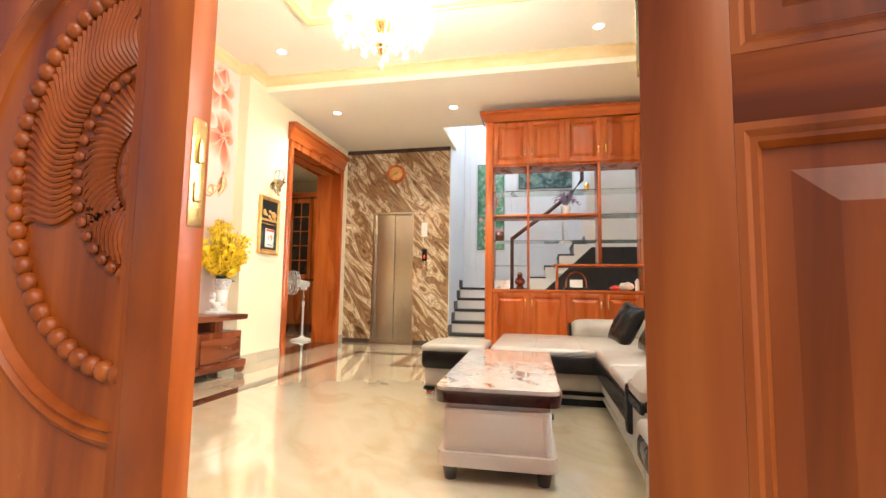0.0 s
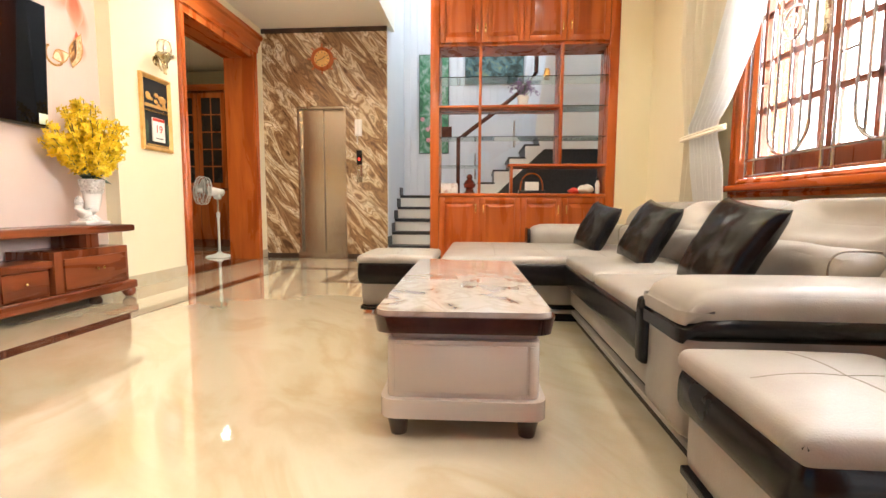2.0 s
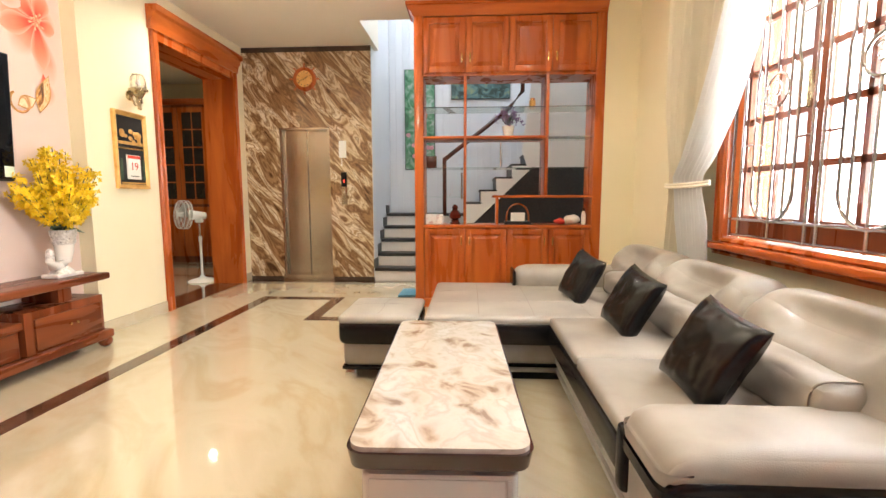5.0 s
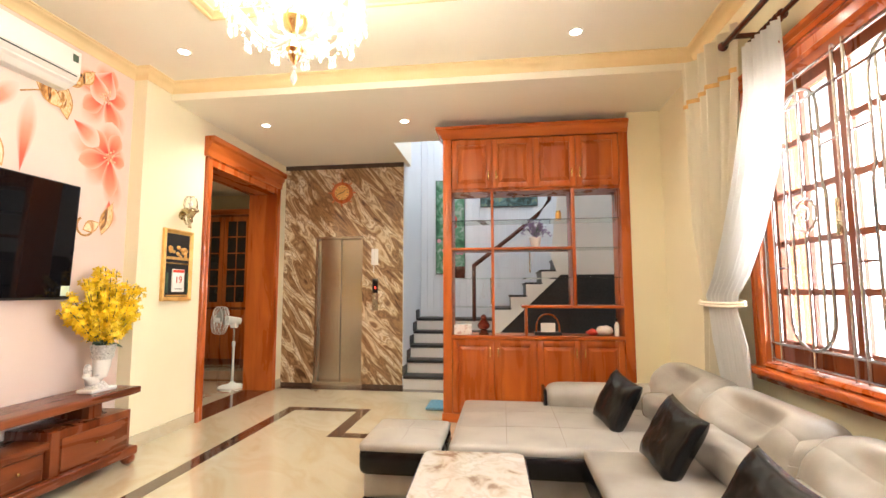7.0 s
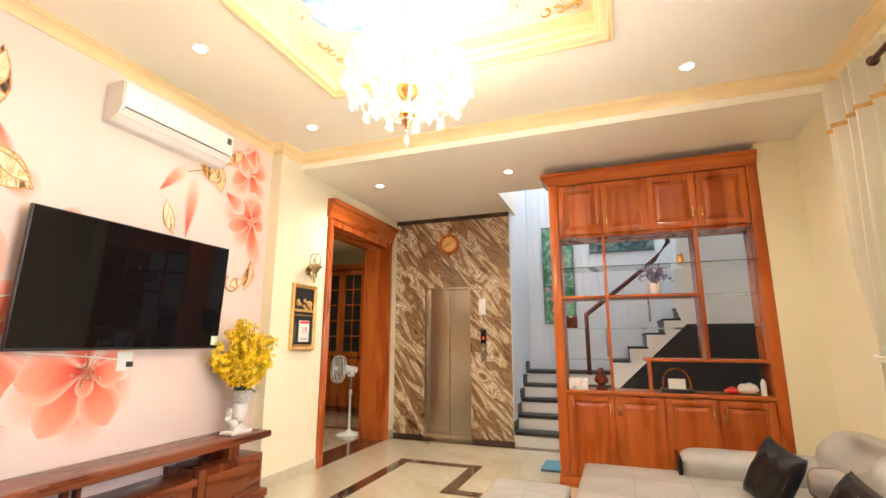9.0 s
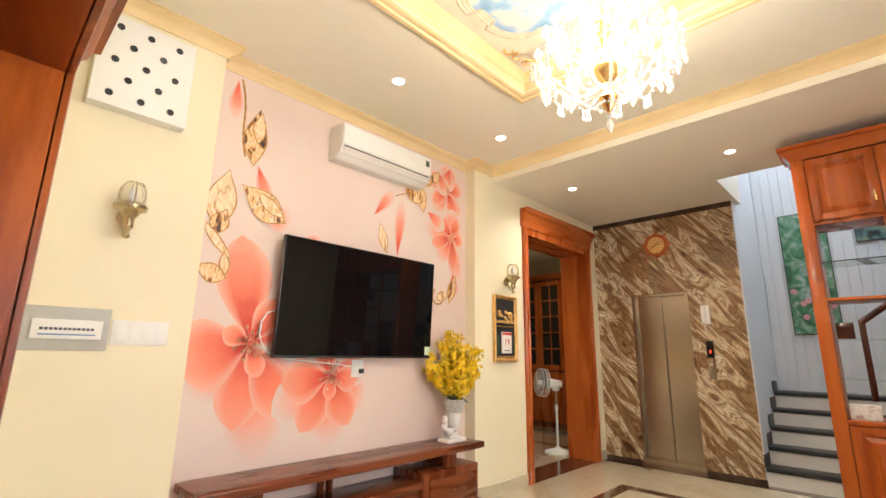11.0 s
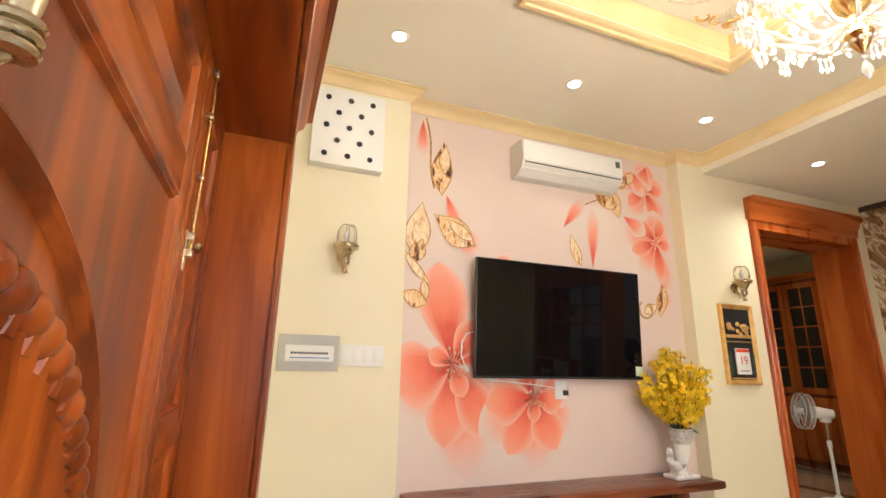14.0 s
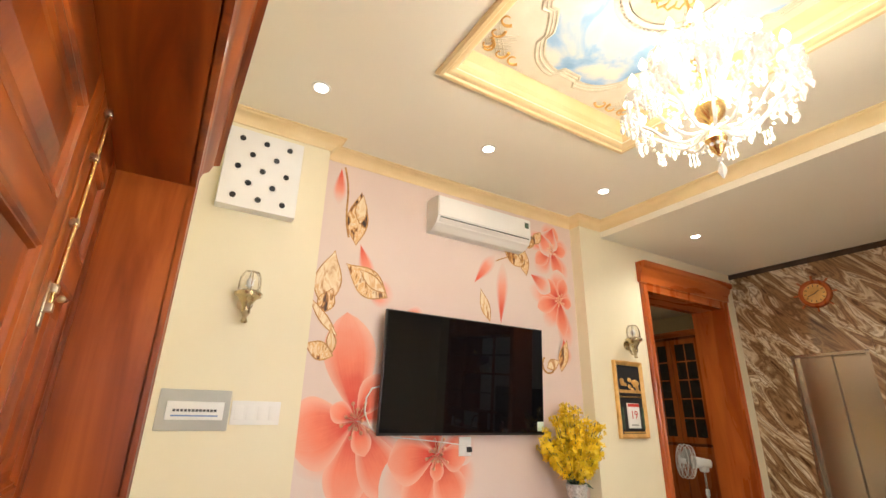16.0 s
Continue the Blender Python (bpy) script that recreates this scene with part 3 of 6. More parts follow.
# ---- opening to the dining room ----
AY0, AY1, AZ = 7.115, 8.695, 2.955
bm = B(-3.03, XL + 0.006, AY0 - 0.03, AY0, 0, AZ)
box(bm, -3.03, XL + 0.006, AY1, AY1 + 0.03, 0, AZ)
structure("trim_opening_jamb", bm, wood_z, "wide red wood lining of the opening")
structure("trim_opening_head", B(-3.03, XL + 0.006, AY0 - 0.03, AY1 + 0.03, AZ, AZ + 0.03), wood_y, "red wood head lining")
prof = [(0.0, 0.0), (0.0, 0.03), (0.012, 0.036), (0.022, 0.028), (0.075, 0.03), (0.09, 0.045), (0.105, 0.03), (0.105, 0.0)]
arch = [(AY0, 0.0), (AY0, AZ), (AY1, AZ), (AY1, 0.0)]
structure("trim_opening_architrave", sweep(bmesh.new(), arch, prof, lambda u, v, h: Vector((XL + h, u, v))), wood_z, "moulded red wood architrave", True)
prof = [(0, 0), (0, 0.045), (0.06, 0.05), (0.09, 0.055), (0.12, 0.08), (0.16, 0.09), (0.18, 0.12), (0.24, 0.125), (0.24, 0.0)]
structure("trim_opening_cornice", sweep(bmesh.new(), [(AY0 - 0.13, AZ + 0.1), (AY1 + 0.13, AZ + 0.1)], prof, lambda u, v, h: Vector((XL + h, u, v))), wood_y, "red wood cornice over the opening", True)


# ---- lift ----
lift = thing("lift_door", "two-panel brushed steel lift door, closed", "lift door", at=((LX0 + LX1) / 2, YB + 0.1, 0.05))
xm = LX0 + 0.38
part("door_panel", B(LX0 + 0.03, xm, YB + 0.07, YB + 0.10, 0.09, LZ - 0.02), steel, lift)
part("door_panel", B(xm - 0.02, LX1 - 0.03, YB + 0.105, YB + 0.135, 0.09, LZ - 0.02), steel, lift)
bm = B(LX0 - 0.02, LX0 + 0.03, YB - 0.004, YB + 0.14, 0.06, LZ)
box(bm, LX1 - 0.03, LX1 + 0.02, YB - 0.004, YB + 0.14, 0.06, LZ)
box(bm, LX0 + 0.03, LX1 - 0.03, YB - 0.004, YB + 0.14, LZ - 0.02, LZ + 0.02)
part("door_frame", bm, steel, lift)
part("door_sill", B(LX0 - 0.02, LX1 + 0.02, YB - 0.02, YB + 0.2, 0.0, 0.09), steel, lift)
part("keyhole", C((LX0 + 0.2, YB + 0.068, LZ - 0.10), (LX0 + 0.2, YB + 0.072, LZ - 0.10), 0.012), brass, lift)
structure("wall_lift_shaft", B(LX0 - 0.1, LX1 + 0.1, YB + 0.26, YB + 0.30, 0, 2.6), dark_stone, "dark lift shaft behind the doors")


# ---- display cabinet ----
cab = thing("display_cabinet", "tall red wood display cabinet with open middle shelves", "cabinet", at=(1.2, 7.6, 0))
Y0, Y1 = 7.39, 7.80
KX0, KX1 = 0.165, 2.262
part("side_panel", B(KX0, KX0 + 0.10, Y0, Y1, 0.0, 3.27, r=0.004), wood_z, cab)
part("side_panel", B(KX1 - 0.10, KX1, Y0, Y1, 0.0, 3.27, r=0.004), wood_z, cab)
part("counter", B(KX0 + 0.10, KX1 - 0.10, Y0 - 0.012, Y1, 0.925, 0.963, r=0.006), wood_x, cab)
part("plinth", B(KX0 - 0.012, KX1 + 0.005, Y0 - 0.015, Y1, 0.0, 0.10, r=0.006), wood_x, cab)
part("lower_body", B(KX0 + 0.10, KX1 - 0.10, Y0 + 0.030, Y1, 0.10, 0.925), wood_z, cab)
part("upper_body", B(KX0 + 0.10, KX1 - 0.10, Y0 + 0.030, Y1, 2.62, 3.25), wood_z, cab)
prof = [(0, 0), (0, 0.0), (0.018, 0.016), (0.042, 0.024), (0.06, 0.048), (0.094, 0.06), (0.102, 0.08), (0.136, 0.08), (0.136, -0.05), (0.0, -0.05)]
part("cornice", sweep(bmesh.new(), [(KX0 - 0.0, Y1), (KX0, Y0), (KX1, Y0)], [(-h, a) for a, h in prof], lambda u, v, d: Vector((u, v, 3.25 + d))), wood_x, cab)
part("cornice_top", B(KX0, KX1, Y0, Y1, 3.25, 3.38), wood_x, cab)


def cabinet_door(x0, x1, z0, z1, handle_x, hz):
    """A framed door: proud stiles and rails, a sunk panel with a bevelled raised field, a bow handle."""
    w = 0.062
    bm = B(x0, x0 + w, Y0 - 0.004, Y0 + 0.018, z0, z1, r=0.003)
    box(bm, x1 - w, x1, Y0 - 0.004, Y0 + 0.018, z0, z1, r=0.003)
    box(bm, x0 + w, x1 - w, Y0 - 0.003, Y0 + 0.018, z0, z0 + w, r=0.002)
    box(bm, x0 + w, x1 - w, Y0 - 0.003, Y0 + 0.018, z1 - w, z1, r=0.002)
    d = part("cabinet_door", bm, wood_z, cab)
    bm = bmesh.new()
    rings = []
    for k, y in ((0.0, 0.014), (0.012, 0.016), (0.016, 0.012), (0.05, -0.001), (0.06, -0.001)):
        rings.append([bm.verts.new((u, Y0 + y, v)) for u, v in ((x0 + w + k, z0 + w + k), (x1 - w - k, z0 + w + k), (x1 - w - k, z1 - w - k), (x0 + w + k, z1 - w - k))])
    for p, q in zip(rings, rings[1:]):
        for i in range(4):
            bm.faces.new((p[i], p[(i + 1) % 4], q[(i + 1) % 4], q[i]))
    bm.faces.new(rings[-1])
    part("raised_panel", bm, wood_z, d, "", False)
    bm = tube(bmesh.new(), [(handle_x, Y0, hz - 0.055), (handle_x, Y0 - 0.025, hz - 0.045), (handle_x, Y0 - 0.030, hz), (handle_x, Y0 - 0.025, hz + 0.045), (handle_x, Y0, hz + 0.055)], 0.008, 8)
    part("handle", bm, brass, d, "brass handle")


xs = np.linspace(KX0 + 0.105, KX1 - 0.105, 5)
for k in range(4):
    hx = xs[k + 1] - 0.045 if k % 2 == 0 else xs[k] + 0.045
    cabinet_door(xs[k] + 0.004, xs[k + 1] - 0.004, 2.65, 3.235, hx, 2.80)
    cabinet_door(xs[k] + 0.004, xs[k + 1] - 0.004, 0.115, 0.915, hx, 0.78)
part("divider", B(0.72, 0.752, Y0 + 0.005, Y0 + 0.045, 0.963, 2.62, r=0.003), wood_z, cab)
part("divider", B(1.63, 1.665, Y0 + 0.005, Y1, 1.30, 2.62, r=0.003), wood_z, cab)
part("shelf", B(KX0 + 0.10, 1.63, Y0 + 0.005, Y1, 1.935, 1.962, r=0.003), wood_x, cab)
part("shelf", B(1.06, KX1 - 0.10, Y0 + 0.005, Y1, 1.272, 1.30, r=0.003), wood_x, cab)
part("divider", B(1.09, 1.12, Y0 + 0.005, Y0 + 0.2, 0.963, 1.272, r=0.003), wood_z, cab)
for x0, x1, z in ((KX0 + 0.10, 1.63, 2.28), (1.665, KX1 - 0.10, 2.28), (1.665, KX1 - 0.10, 1.95), (KX0 + 0.10, 1.63, 1.61), (1.665, KX1 - 0.10, 1.61), (KX0 + 0.10, 0.72, 1.28)):
    o = part("glass_shelf", B(x0, x1, Y0 + 0.03, Y1 - 0.02, z - 0.004, z + 0.004), shelf_glass, cab, "clear green-edged glass shelf", False)
    o.visible_shadow = False


# ---- stairs ----
stair = thing("staircase", "white staircase with black granite treads turning beside a wall", "stairs", kind="structure", at=(0, 9.6, 0))
RISE = 0.2
for k in range(5):
    y = YB + 0.0 + 0.27 * k
    part("riser", B(-0.66, 0.72, y, y + 0.02, RISE * k, RISE * (k + 1) - 0.045), white_paint, stair)
    part("tread", B(-0.66, 0.72, y - 0.02, min(y + 0.30, 10.6) if k < 4 else 10.6, RISE * (k + 1) - 0.045, RISE * (k + 1), r=0.006), black_granite, stair)
    part("skirting", B(-0.668, -0.655, y - 0.02, y + 0.27, RISE * (k + 1), RISE * (k + 1) + 0.14), black_granite, stair)
FY = 9.5
for k in range(5):
    x = 0.72 + 0.245 * k
    z = 1.0 + RISE * k
    part("riser", B(x, x + 0.02, FY + 0.03, 10.6, z, z + RISE - 0.03), black_granite, stair)
    part("tread", B(x - 0.02, x + 0.27, FY + 0.0, 10.6, z + RISE - 0.03, z + RISE, r=0.006), black_granite, stair)
poly = [(0.70, 0.72), (0.70, 1.17)]
for k in range(5):
    x, z = 0.72 + 0.245 * k, 1.17 + RISE * k
    poly += [(x + (0.0 if k == 0 else 0.0), z), (x + 0.245, z)]
poly += [(1.945, 1.72), (1.75, 1.72)]
part("stringer", prism(bmesh.new(), poly, XZ, FY, FY + 0.06), white_paint, stair, "white stepped stringer")
part("under_stair_panel", prism(bmesh.new(), [(0.70, 0.0), (3.4, 0.0), (3.4, 1.72), (1.75, 1.72), (0.70, 0.72)], XZ, FY + 0.01, FY + 0.05), black_granite, stair, "black panel under the stairs")
part("landing_wall", prism(bmesh.new(), [(1.70, 1.72), (3.4, 1.72), (3.4, 5.0), (1.98, 5.0), (1.72, 2.95), (1.60, 2.0)], XZ, FY - 0.02, FY + 0.0), white_paint, stair, "white wall of the upper flight")
newel = part("newel", B(0.36, 0.42, FY - 0.03, FY + 0.03, 0.99, 1.90, r=0.006), dark_wood, stair, "dark wood newel post")
rail = tube(bmesh.new(), [(0.39, FY, 1.87), (0.62, FY, 2.05), (1.0, FY + 0.2, 2.36), (1.42, FY + 0.2, 2.70), (1.62, FY + 0.2, 2.95), (1.62, FY + 0.2, 3.4)], 0.035, 10)
part("handrail", rail, dark_wood, stair, "dark wood handrail")
o = part("glass_balustrade", prism(bmesh.new(), [(0.45, 1.30), (0.62, 1.95), (1.40, 2.60), (1.40, 1.85)], XZ, FY + 0.19, FY + 0.20), clear, stair, "clear glass balustrade panel", False)
o.visible_shadow = False
for x, z in ((0.66, 1.25), (1.28, 1.76)):
    part("post", C((x, FY + 0.1, z), (x, FY + 0.1, z + 0.42), 0.016), chrome, stair, "chrome glass post")


# ---- sofa ----
sofa = thing("corner_sofa", "taupe and black leather corner sofa with a chaise", "sofa", at=(1.8, 5.0, 0))


def tuft(points, depth=0.03, size=0.22):
    def f(x, y, z):
        if z < 0.5:
            return (0, 0, 0)
        return (0, 0, -depth * sum(math.exp(-((x - a) ** 2 + (y - b) ** 2) / size ** 2) for a, b in points) )
    return f


part("plinth", B(1.43, 2.50, 3.40, 6.50, 0.0, 0.10), black_leather, sofa, "black plinth")
part("plinth", B(0.56, 1.45, 5.27, 6.42, 0.0, 0.10), black_leather, sofa, "black plinth")
part("base_trim", B(1.395, 2.5, 3.42, 6.5, 0.06, 0.085, r=0.005), leather, sofa)
part("base", S(1.385, 2.50, 3.40, 6.52, 0.12, 0.33, 0.03, 6), leather, sofa)
part("chaise_base", S(0.50, 1.44, 5.22, 6.46, 0.12, 0.33, 0.03, 6), leather, sofa)
part("base_trim", B(0.505, 1.40, 5.225, 6.45, 0.065, 0.085, r=0.005), leather, sofa)
part("black_border", S(1.325, 1.70, 3.62, 5.24, 0.265, 0.435, 0.04, 8), black_leather, sofa, "black leather border under the seats")
part("black_border", S(0.475, 1.45, 5.165, 6.48, 0.265, 0.43, 0.045, 8), black_leather, sofa, "black leather border under the chaise")
part("seat_cushion", S(1.332, 2.20, 3.67, 4.40, 0.405, 0.475, 0.03, 14, 0.025, tuft([(-0.3, 0), (0.35, 0)])), leather, sofa)
part("seat_cushion", S(1.332, 2.20, 4.407, 5.19, 0.405, 0.475, 0.03, 14, 0.025, tuft([(-0.3, 0), (0.35, 0)])), leather, sofa)
part("chaise_cushion", S(0.482, 2.20, 5.175, 6.47, 0.40, 0.468, 0.033, 18, 0.02, None), leather, sofa)


def humped(x, y, z):
    """The back cushion leans back; an oval hollow is pressed into its upper face."""
    lean = 0.10 * (z + 1) / 2
    face = max(0.0, min(1.0, 0.6 - x))
    oval = math.exp(-(y / 0.52) ** 6)
    press = 0.085 * math.exp(-((x + z) / 0.62) ** 4) * oval * max(0.0, min(1.0, (z - x) / 0.6))
    low = -0.040 * math.exp(-((z + 0.40) / 0.32) ** 2) * face
    end = -0.022 * abs(y) ** 8 if z > 0.2 else 0
    return (lean + low + 0.65 * press, 0, end - 0.75 * press)


part("back_frame", S(2.26, 2.44, 3.38, 6.54, 0.30, 0.68, 0.06, 8), leather, sofa)
for y0, y1 in ((3.42, 4.46), (4.44, 5.48), (5.46, 6.50)):
    part("back_cushion", S(2.03, 2.40, y0, y1, 0.40, 0.855, 0.16, 30, 0.0, humped), leather, sofa)


def arm(y0, y1, x0, near):
    def curl(x, y, z):
        return (0, 0, -0.05 * max(0, (-x - 0.8) / 0.2) ** 2 if z > 0 else 0)
    a = part("arm", S(x0 + 0.015, 2.50, y0 + 0.02, y1 - 0.02, 0.12, 0.50, 0.05, 8), leather, sofa)
    part("arm_border", S(x0 - 0.005, 2.48, y0, y1, 0.425, 0.515, 0.042, 12, 0, curl), black_leather, a, "black leather border of the arm")
    part("arm_pad", S(x0, 2.46, y0 + 0.005, y1 - 0.005, 0.462, 0.578, 0.055, 16, 0.014, curl), leather, a)
    part("arm_front", S(x0 - 0.012, x0 + 0.06, y1 - 0.075 if near else y0, y1 if near else y0 + 0.075, 0.26, 0.50, 0.025, 6), black_leather, a, "black leather front of the arm")


arm(3.32, 3.69, 1.32, True)
far = part("arm", S(1.20, 2.44, 6.24, 6.56, 0.38, 0.65, 0.11, 14, 0.0, lambda x, y, z: (0, 0, -0.03 * max(0, -x - 0.7) if z > 0 else 0)), leather, sofa)
part("arm_end", S(1.185, 1.215, 6.26, 6.54, 0.42, 0.61, 0.014, 6), black_leather, far, "black leather end of the arm")


def crown(x0, x1, y0, y1, z, puff, x, y):
    u, v = 2 * (x - x0) / (x1 - x0) - 1, 2 * (y - y0) / (y1 - y0) - 1
    return z + puff * (1 - u * u) * (1 - v * v)


def seam(parent, block, z, puff, a, b, bend=0.0):
    """A stitched seam over the crowned top of a cushion, from a to b."""
    pts = []
    for f in np.linspace(0, 1, 13):
        x, y = a[0] + (b[0] - a[0]) * f + bend * math.sin(math.pi * f), a[1] + (b[1] - a[1]) * f + bend * math.sin(math.pi * f)
        pts.append((x, y, crown(*block, z, puff, x, y) - 0.0018))
    part("seam", tube(bmesh.new(), pts, 0.0028, 5), seam_leather, parent)


seam_leather = textured("seam_leather", [(0.20, 0.165, 0.13), (0.25, 0.21, 0.17)], 8, rough=0.6, bump=0.05)
CH = (0.482, 2.20, 5.175, 6.47)
for x in (0.86, 1.24, 1.62):
    seam(sofa, CH, 0.468, 0.02, (x, 5.22), (x, 6.40))
for y in (5.60, 6.03):
    seam(sofa, CH, 0.468, 0.02, (0.53, y), (2.0, y))

# ottomans
def ottoman(x0, x1, y0, y1, label, h=0.0):
    o = thing("ottoman", label, "ottoman", "leather ottomans", at=((x0 + x1) / 2, (y0 + y1) / 2, 0))
    for a in (x0 + 0.04, x1 - 0.12):
        for b in (y0 + 0.04, y1 - 0.12):
            part("foot", B(a, a + 0.08, b, b + 0.08, 0.0, 0.07, r=0.006), chrome, o)
    part("body", S(x0 + 0.03, x1 - 0.03, y0 + 0.03, y1 - 0.03, 0.10, 0.32, 0.03, 6), leather, o)
    part("black_strip", B(x0 + 0.025, x1 - 0.025, y0 + 0.025, y1 - 0.025, 0.075, 0.10, r=0.005), black_leather, o)
    part("black_border", S(x0, x1, y0, y1, 0.25, 0.43 - h, 0.055, 10), black_leather, o)
    part("cushion", S(x0 + 0.004, x1 - 0.004, y0 + 0.004, y1 - 0.004, 0.40 - h, 0.465 - h, 0.031, 16, 0.02), leather, o)
    blk = (x0 + 0.004, x1 - 0.004, y0 + 0.004, y1 - 0.004)
    cx_, cy_ = (x0 + x1) / 2, (y0 + y1) / 2
    for a, b in (((x0 + 0.06, cy_), (cx_, cy_)), ((cx_, cy_), (x1 - 0.06, cy_)), ((cx_, y0 + 0.06), (cx_, cy_)), ((cx_, cy_), (cx_, y1 - 0.06))):
        seam(o, blk, 0.465 - h, 0.02, a, b, 0.012)
    edge = [(blk[0] + 0.012, blk[2] + 0.012), (blk[1] - 0.012, blk[2] + 0.012), (blk[1] - 0.012, blk[3] - 0.012), (blk[0] + 0.012, blk[3] - 0.012)]
    part("piping", tube(bmesh.new(), [(u, v, 0.440 - h) for u, v in edge + edge[:1]], 0.006, 6), black_leather, o)


ottoman(-0.12, 0.44, 5.16, 5.77, "taupe leather ottoman with black sides beside the chaise")
ottoman(1.285, 1.80, 2.78, 3.30, "taupe leather ottoman with a black border by the arm", 0.035)
ottoman(1.82, 2.34, 2.78, 3.30, "taupe leather ottoman with a black border by the window", 0.035)


# ---- pillows and bolsters ----
def pillow(at, rot, size, thick, mat, label, group):
    bm = bmesh.new()
    n = 26
    grid = {}
    for s in (1, -1):
        for i in range(n + 1):
            for j in range(n + 1):
                u, v = -1 + 2 * i / n, -1 + 2 * j / n
                edge = i in (0, n) or j in (0, n)
                if edge and s < 0:
                    grid[s, i, j] = grid[1, i, j]
                    continue
                pinch = 1 - 0.07 * (1 - u * u) * abs(v) ** 2 - 0.0
                pinch2 = 1 - 0.07 * (1 - v * v) * abs(u) ** 2
                h = thick * ((1 - u ** 4) * (1 - v ** 4)) ** 0.5
                wr = (0.010 * noise.noise(Vector((u * 2.2 + at[0] * 3, v * 2.2 + at[1], s))) + 0.006 * noise.noise(Vector((u * 6 + at[1] * 3, v * 4, s)))) * (1 - u ** 4) * (1 - v ** 4)
                grid[s, i, j] = bm.verts.new((u * size / 2 * pinch2, s * (h + wr), v * size / 2 * pinch))
    for s in (1, -1):
        for i in range(n):
            for j in range(n):
                bm.faces.new([grid[s, a, b] for a, b in ((i, j), (i + 1, j), (i + 1, j + 1), (i, j + 1))])
    ob = part("pillow", bm, mat)
    ob.matrix_basis = pose(*at, *rot)
    return tagged(ob, label, "pillow", group)


for at, rot in (((1.75, 3.95, 0.655), (-27, 8, -87)), ((1.755, 4.86, 0.655), (-27, 9, -84)), ((1.665, 5.72, 0.652), (-26, 9, -78))):
    pillow(at, rot, 0.40, 0.068, black_leather, "black leather throw pillow leaning on the sofa back", "black throw pillows")
for y0, y1 in ((3.60, 4.38), (4.46, 5.20), (5.30, 6.04)):
    o = part("bolster", S(1.92, 2.13, y0, y1, 0.47, 0.665, 0.07, 16, 0.006, lambda x, y, z: (0.004 * math.sin(9 * y + 5 * z), 0, 0.004 * math.sin(7 * y + 3 * x))), leather)
    tagged(o, "taupe leather lumbar bolster on the sofa seat", "pillow", "lumbar bolsters")
    for ye in (y0 + 0.045, y1 - 0.045):
        loop = [(2.025 + 0.1065 * math.copysign(abs(math.cos(a)) ** 0.55, math.cos(a)), ye, 0.5685 + 0.0985 * math.copysign(abs(math.sin(a)) ** 0.55, math.sin(a))) for a in np.linspace(0, 2 * math.pi, 41)]
        part("piping", tube(bmesh.new(), loop, 0.004, 5), seam_leather, o)


# ---- coffee table ----
rim_lacquer = textured("dark_brown_lacquer", [(0.022, 0.006, 0.005), (0.045, 0.012, 0.009)], 5, stretch=(1, 0.15, 1), rough=0.12, bump=0, coat=0.6)
tab = thing("coffee_table", "low coffee table with marble top and beige lacquer drawers", "coffee table", at=(0.674, 4.335, 0), rz=1.6, local=True)


def rounded_slab(x, y, r, z0, z1, taper=0.0, n=8, bev=0.012):
    bm = bmesh.new()
    lo, hi = [], []
    for cx, cy, a0 in ((x - r, y - r, 0), (-x + r, y - r, 90), (-x + r, -y + r, 180), (x - r, -y + r, 270)):
        for k in range(n + 1):
            a = radians(a0 + 90 * k / n)
            hi.append(bm.verts.new((cx + r * math.cos(a), cy + r * math.sin(a), z1)))
            lo.append(bm.verts.new((cx + (r - taper) * math.cos(a), cy + (r - taper) * math.sin(a), z0)))
    bm.faces.new(hi)
    bm.faces.new(lo)
    m = len(hi)
    for k in range(m):
        bm.faces.new((lo[k], lo[(k + 1) % m], hi[(k + 1) % m], hi[k]))
    es = [e for e in bm.edges if abs(e.verts[0].co.z - e.verts[1].co.z) < 1e-6]
    bmesh.ops.bevel(bm, geom=es, offset=min(bev, (z1 - z0) / 2.2), segments=4, profile=0.5, affect="EDGES", clamp_overlap=True)
    return bm


part("tabletop", rounded_slab(0.308, 0.790, 0.06, 0.430, 0.452, 0, 12), table_marble, tab, "veined cream marble top")
part("top_rim", rounded_slab(0.320, 0.802, 0.072, 0.374, 0.434, 0.012, 12, 0.027), rim_lacquer, tab, "glossy dark brown moulded rim")
part("neck", rounded_slab(0.262, 0.74, 0.03, 0.340, 0.378), lacquer, tab)
part("body", rounded_slab(0.268, 0.772, 0.03, 0.135, 0.346), lacquer, tab, "beige lacquer body")
part("base", rounded_slab(0.292, 0.797, 0.055, 0.072, 0.140, 0.0, 10, 0.028), lacquer, tab)
for y0, y1 in ((-0.60, -0.02), (0.02, 0.60)):
    for s in (1, -1):
        dr = part("drawer", B(s * 0.2685 - 0.005, s * 0.2685 + 0.005, y0, y1, 0.165, 0.325, r=0.002), lacquer, tab)
        part("handle", B(s * 0.278 - 0.008, s * 0.278 + 0.008, y0 + 0.03, y0 + 0.09, 0.265, 0.295, r=0.004), plastic_black, dr)
for s in (1, -1):
    part("end_panel", B(-0.24, 0.222, s * 0.7725 - 0.004, s * 0.7725 + 0.004, 0.158, 0.330, r=0.003), lacquer, tab)
    part("end_strip", B(0.229, 0.246, s * 0.7725 - 0.003, s * 0.7725 + 0.003, 0.158, 0.330, r=0.002), lacquer, tab)
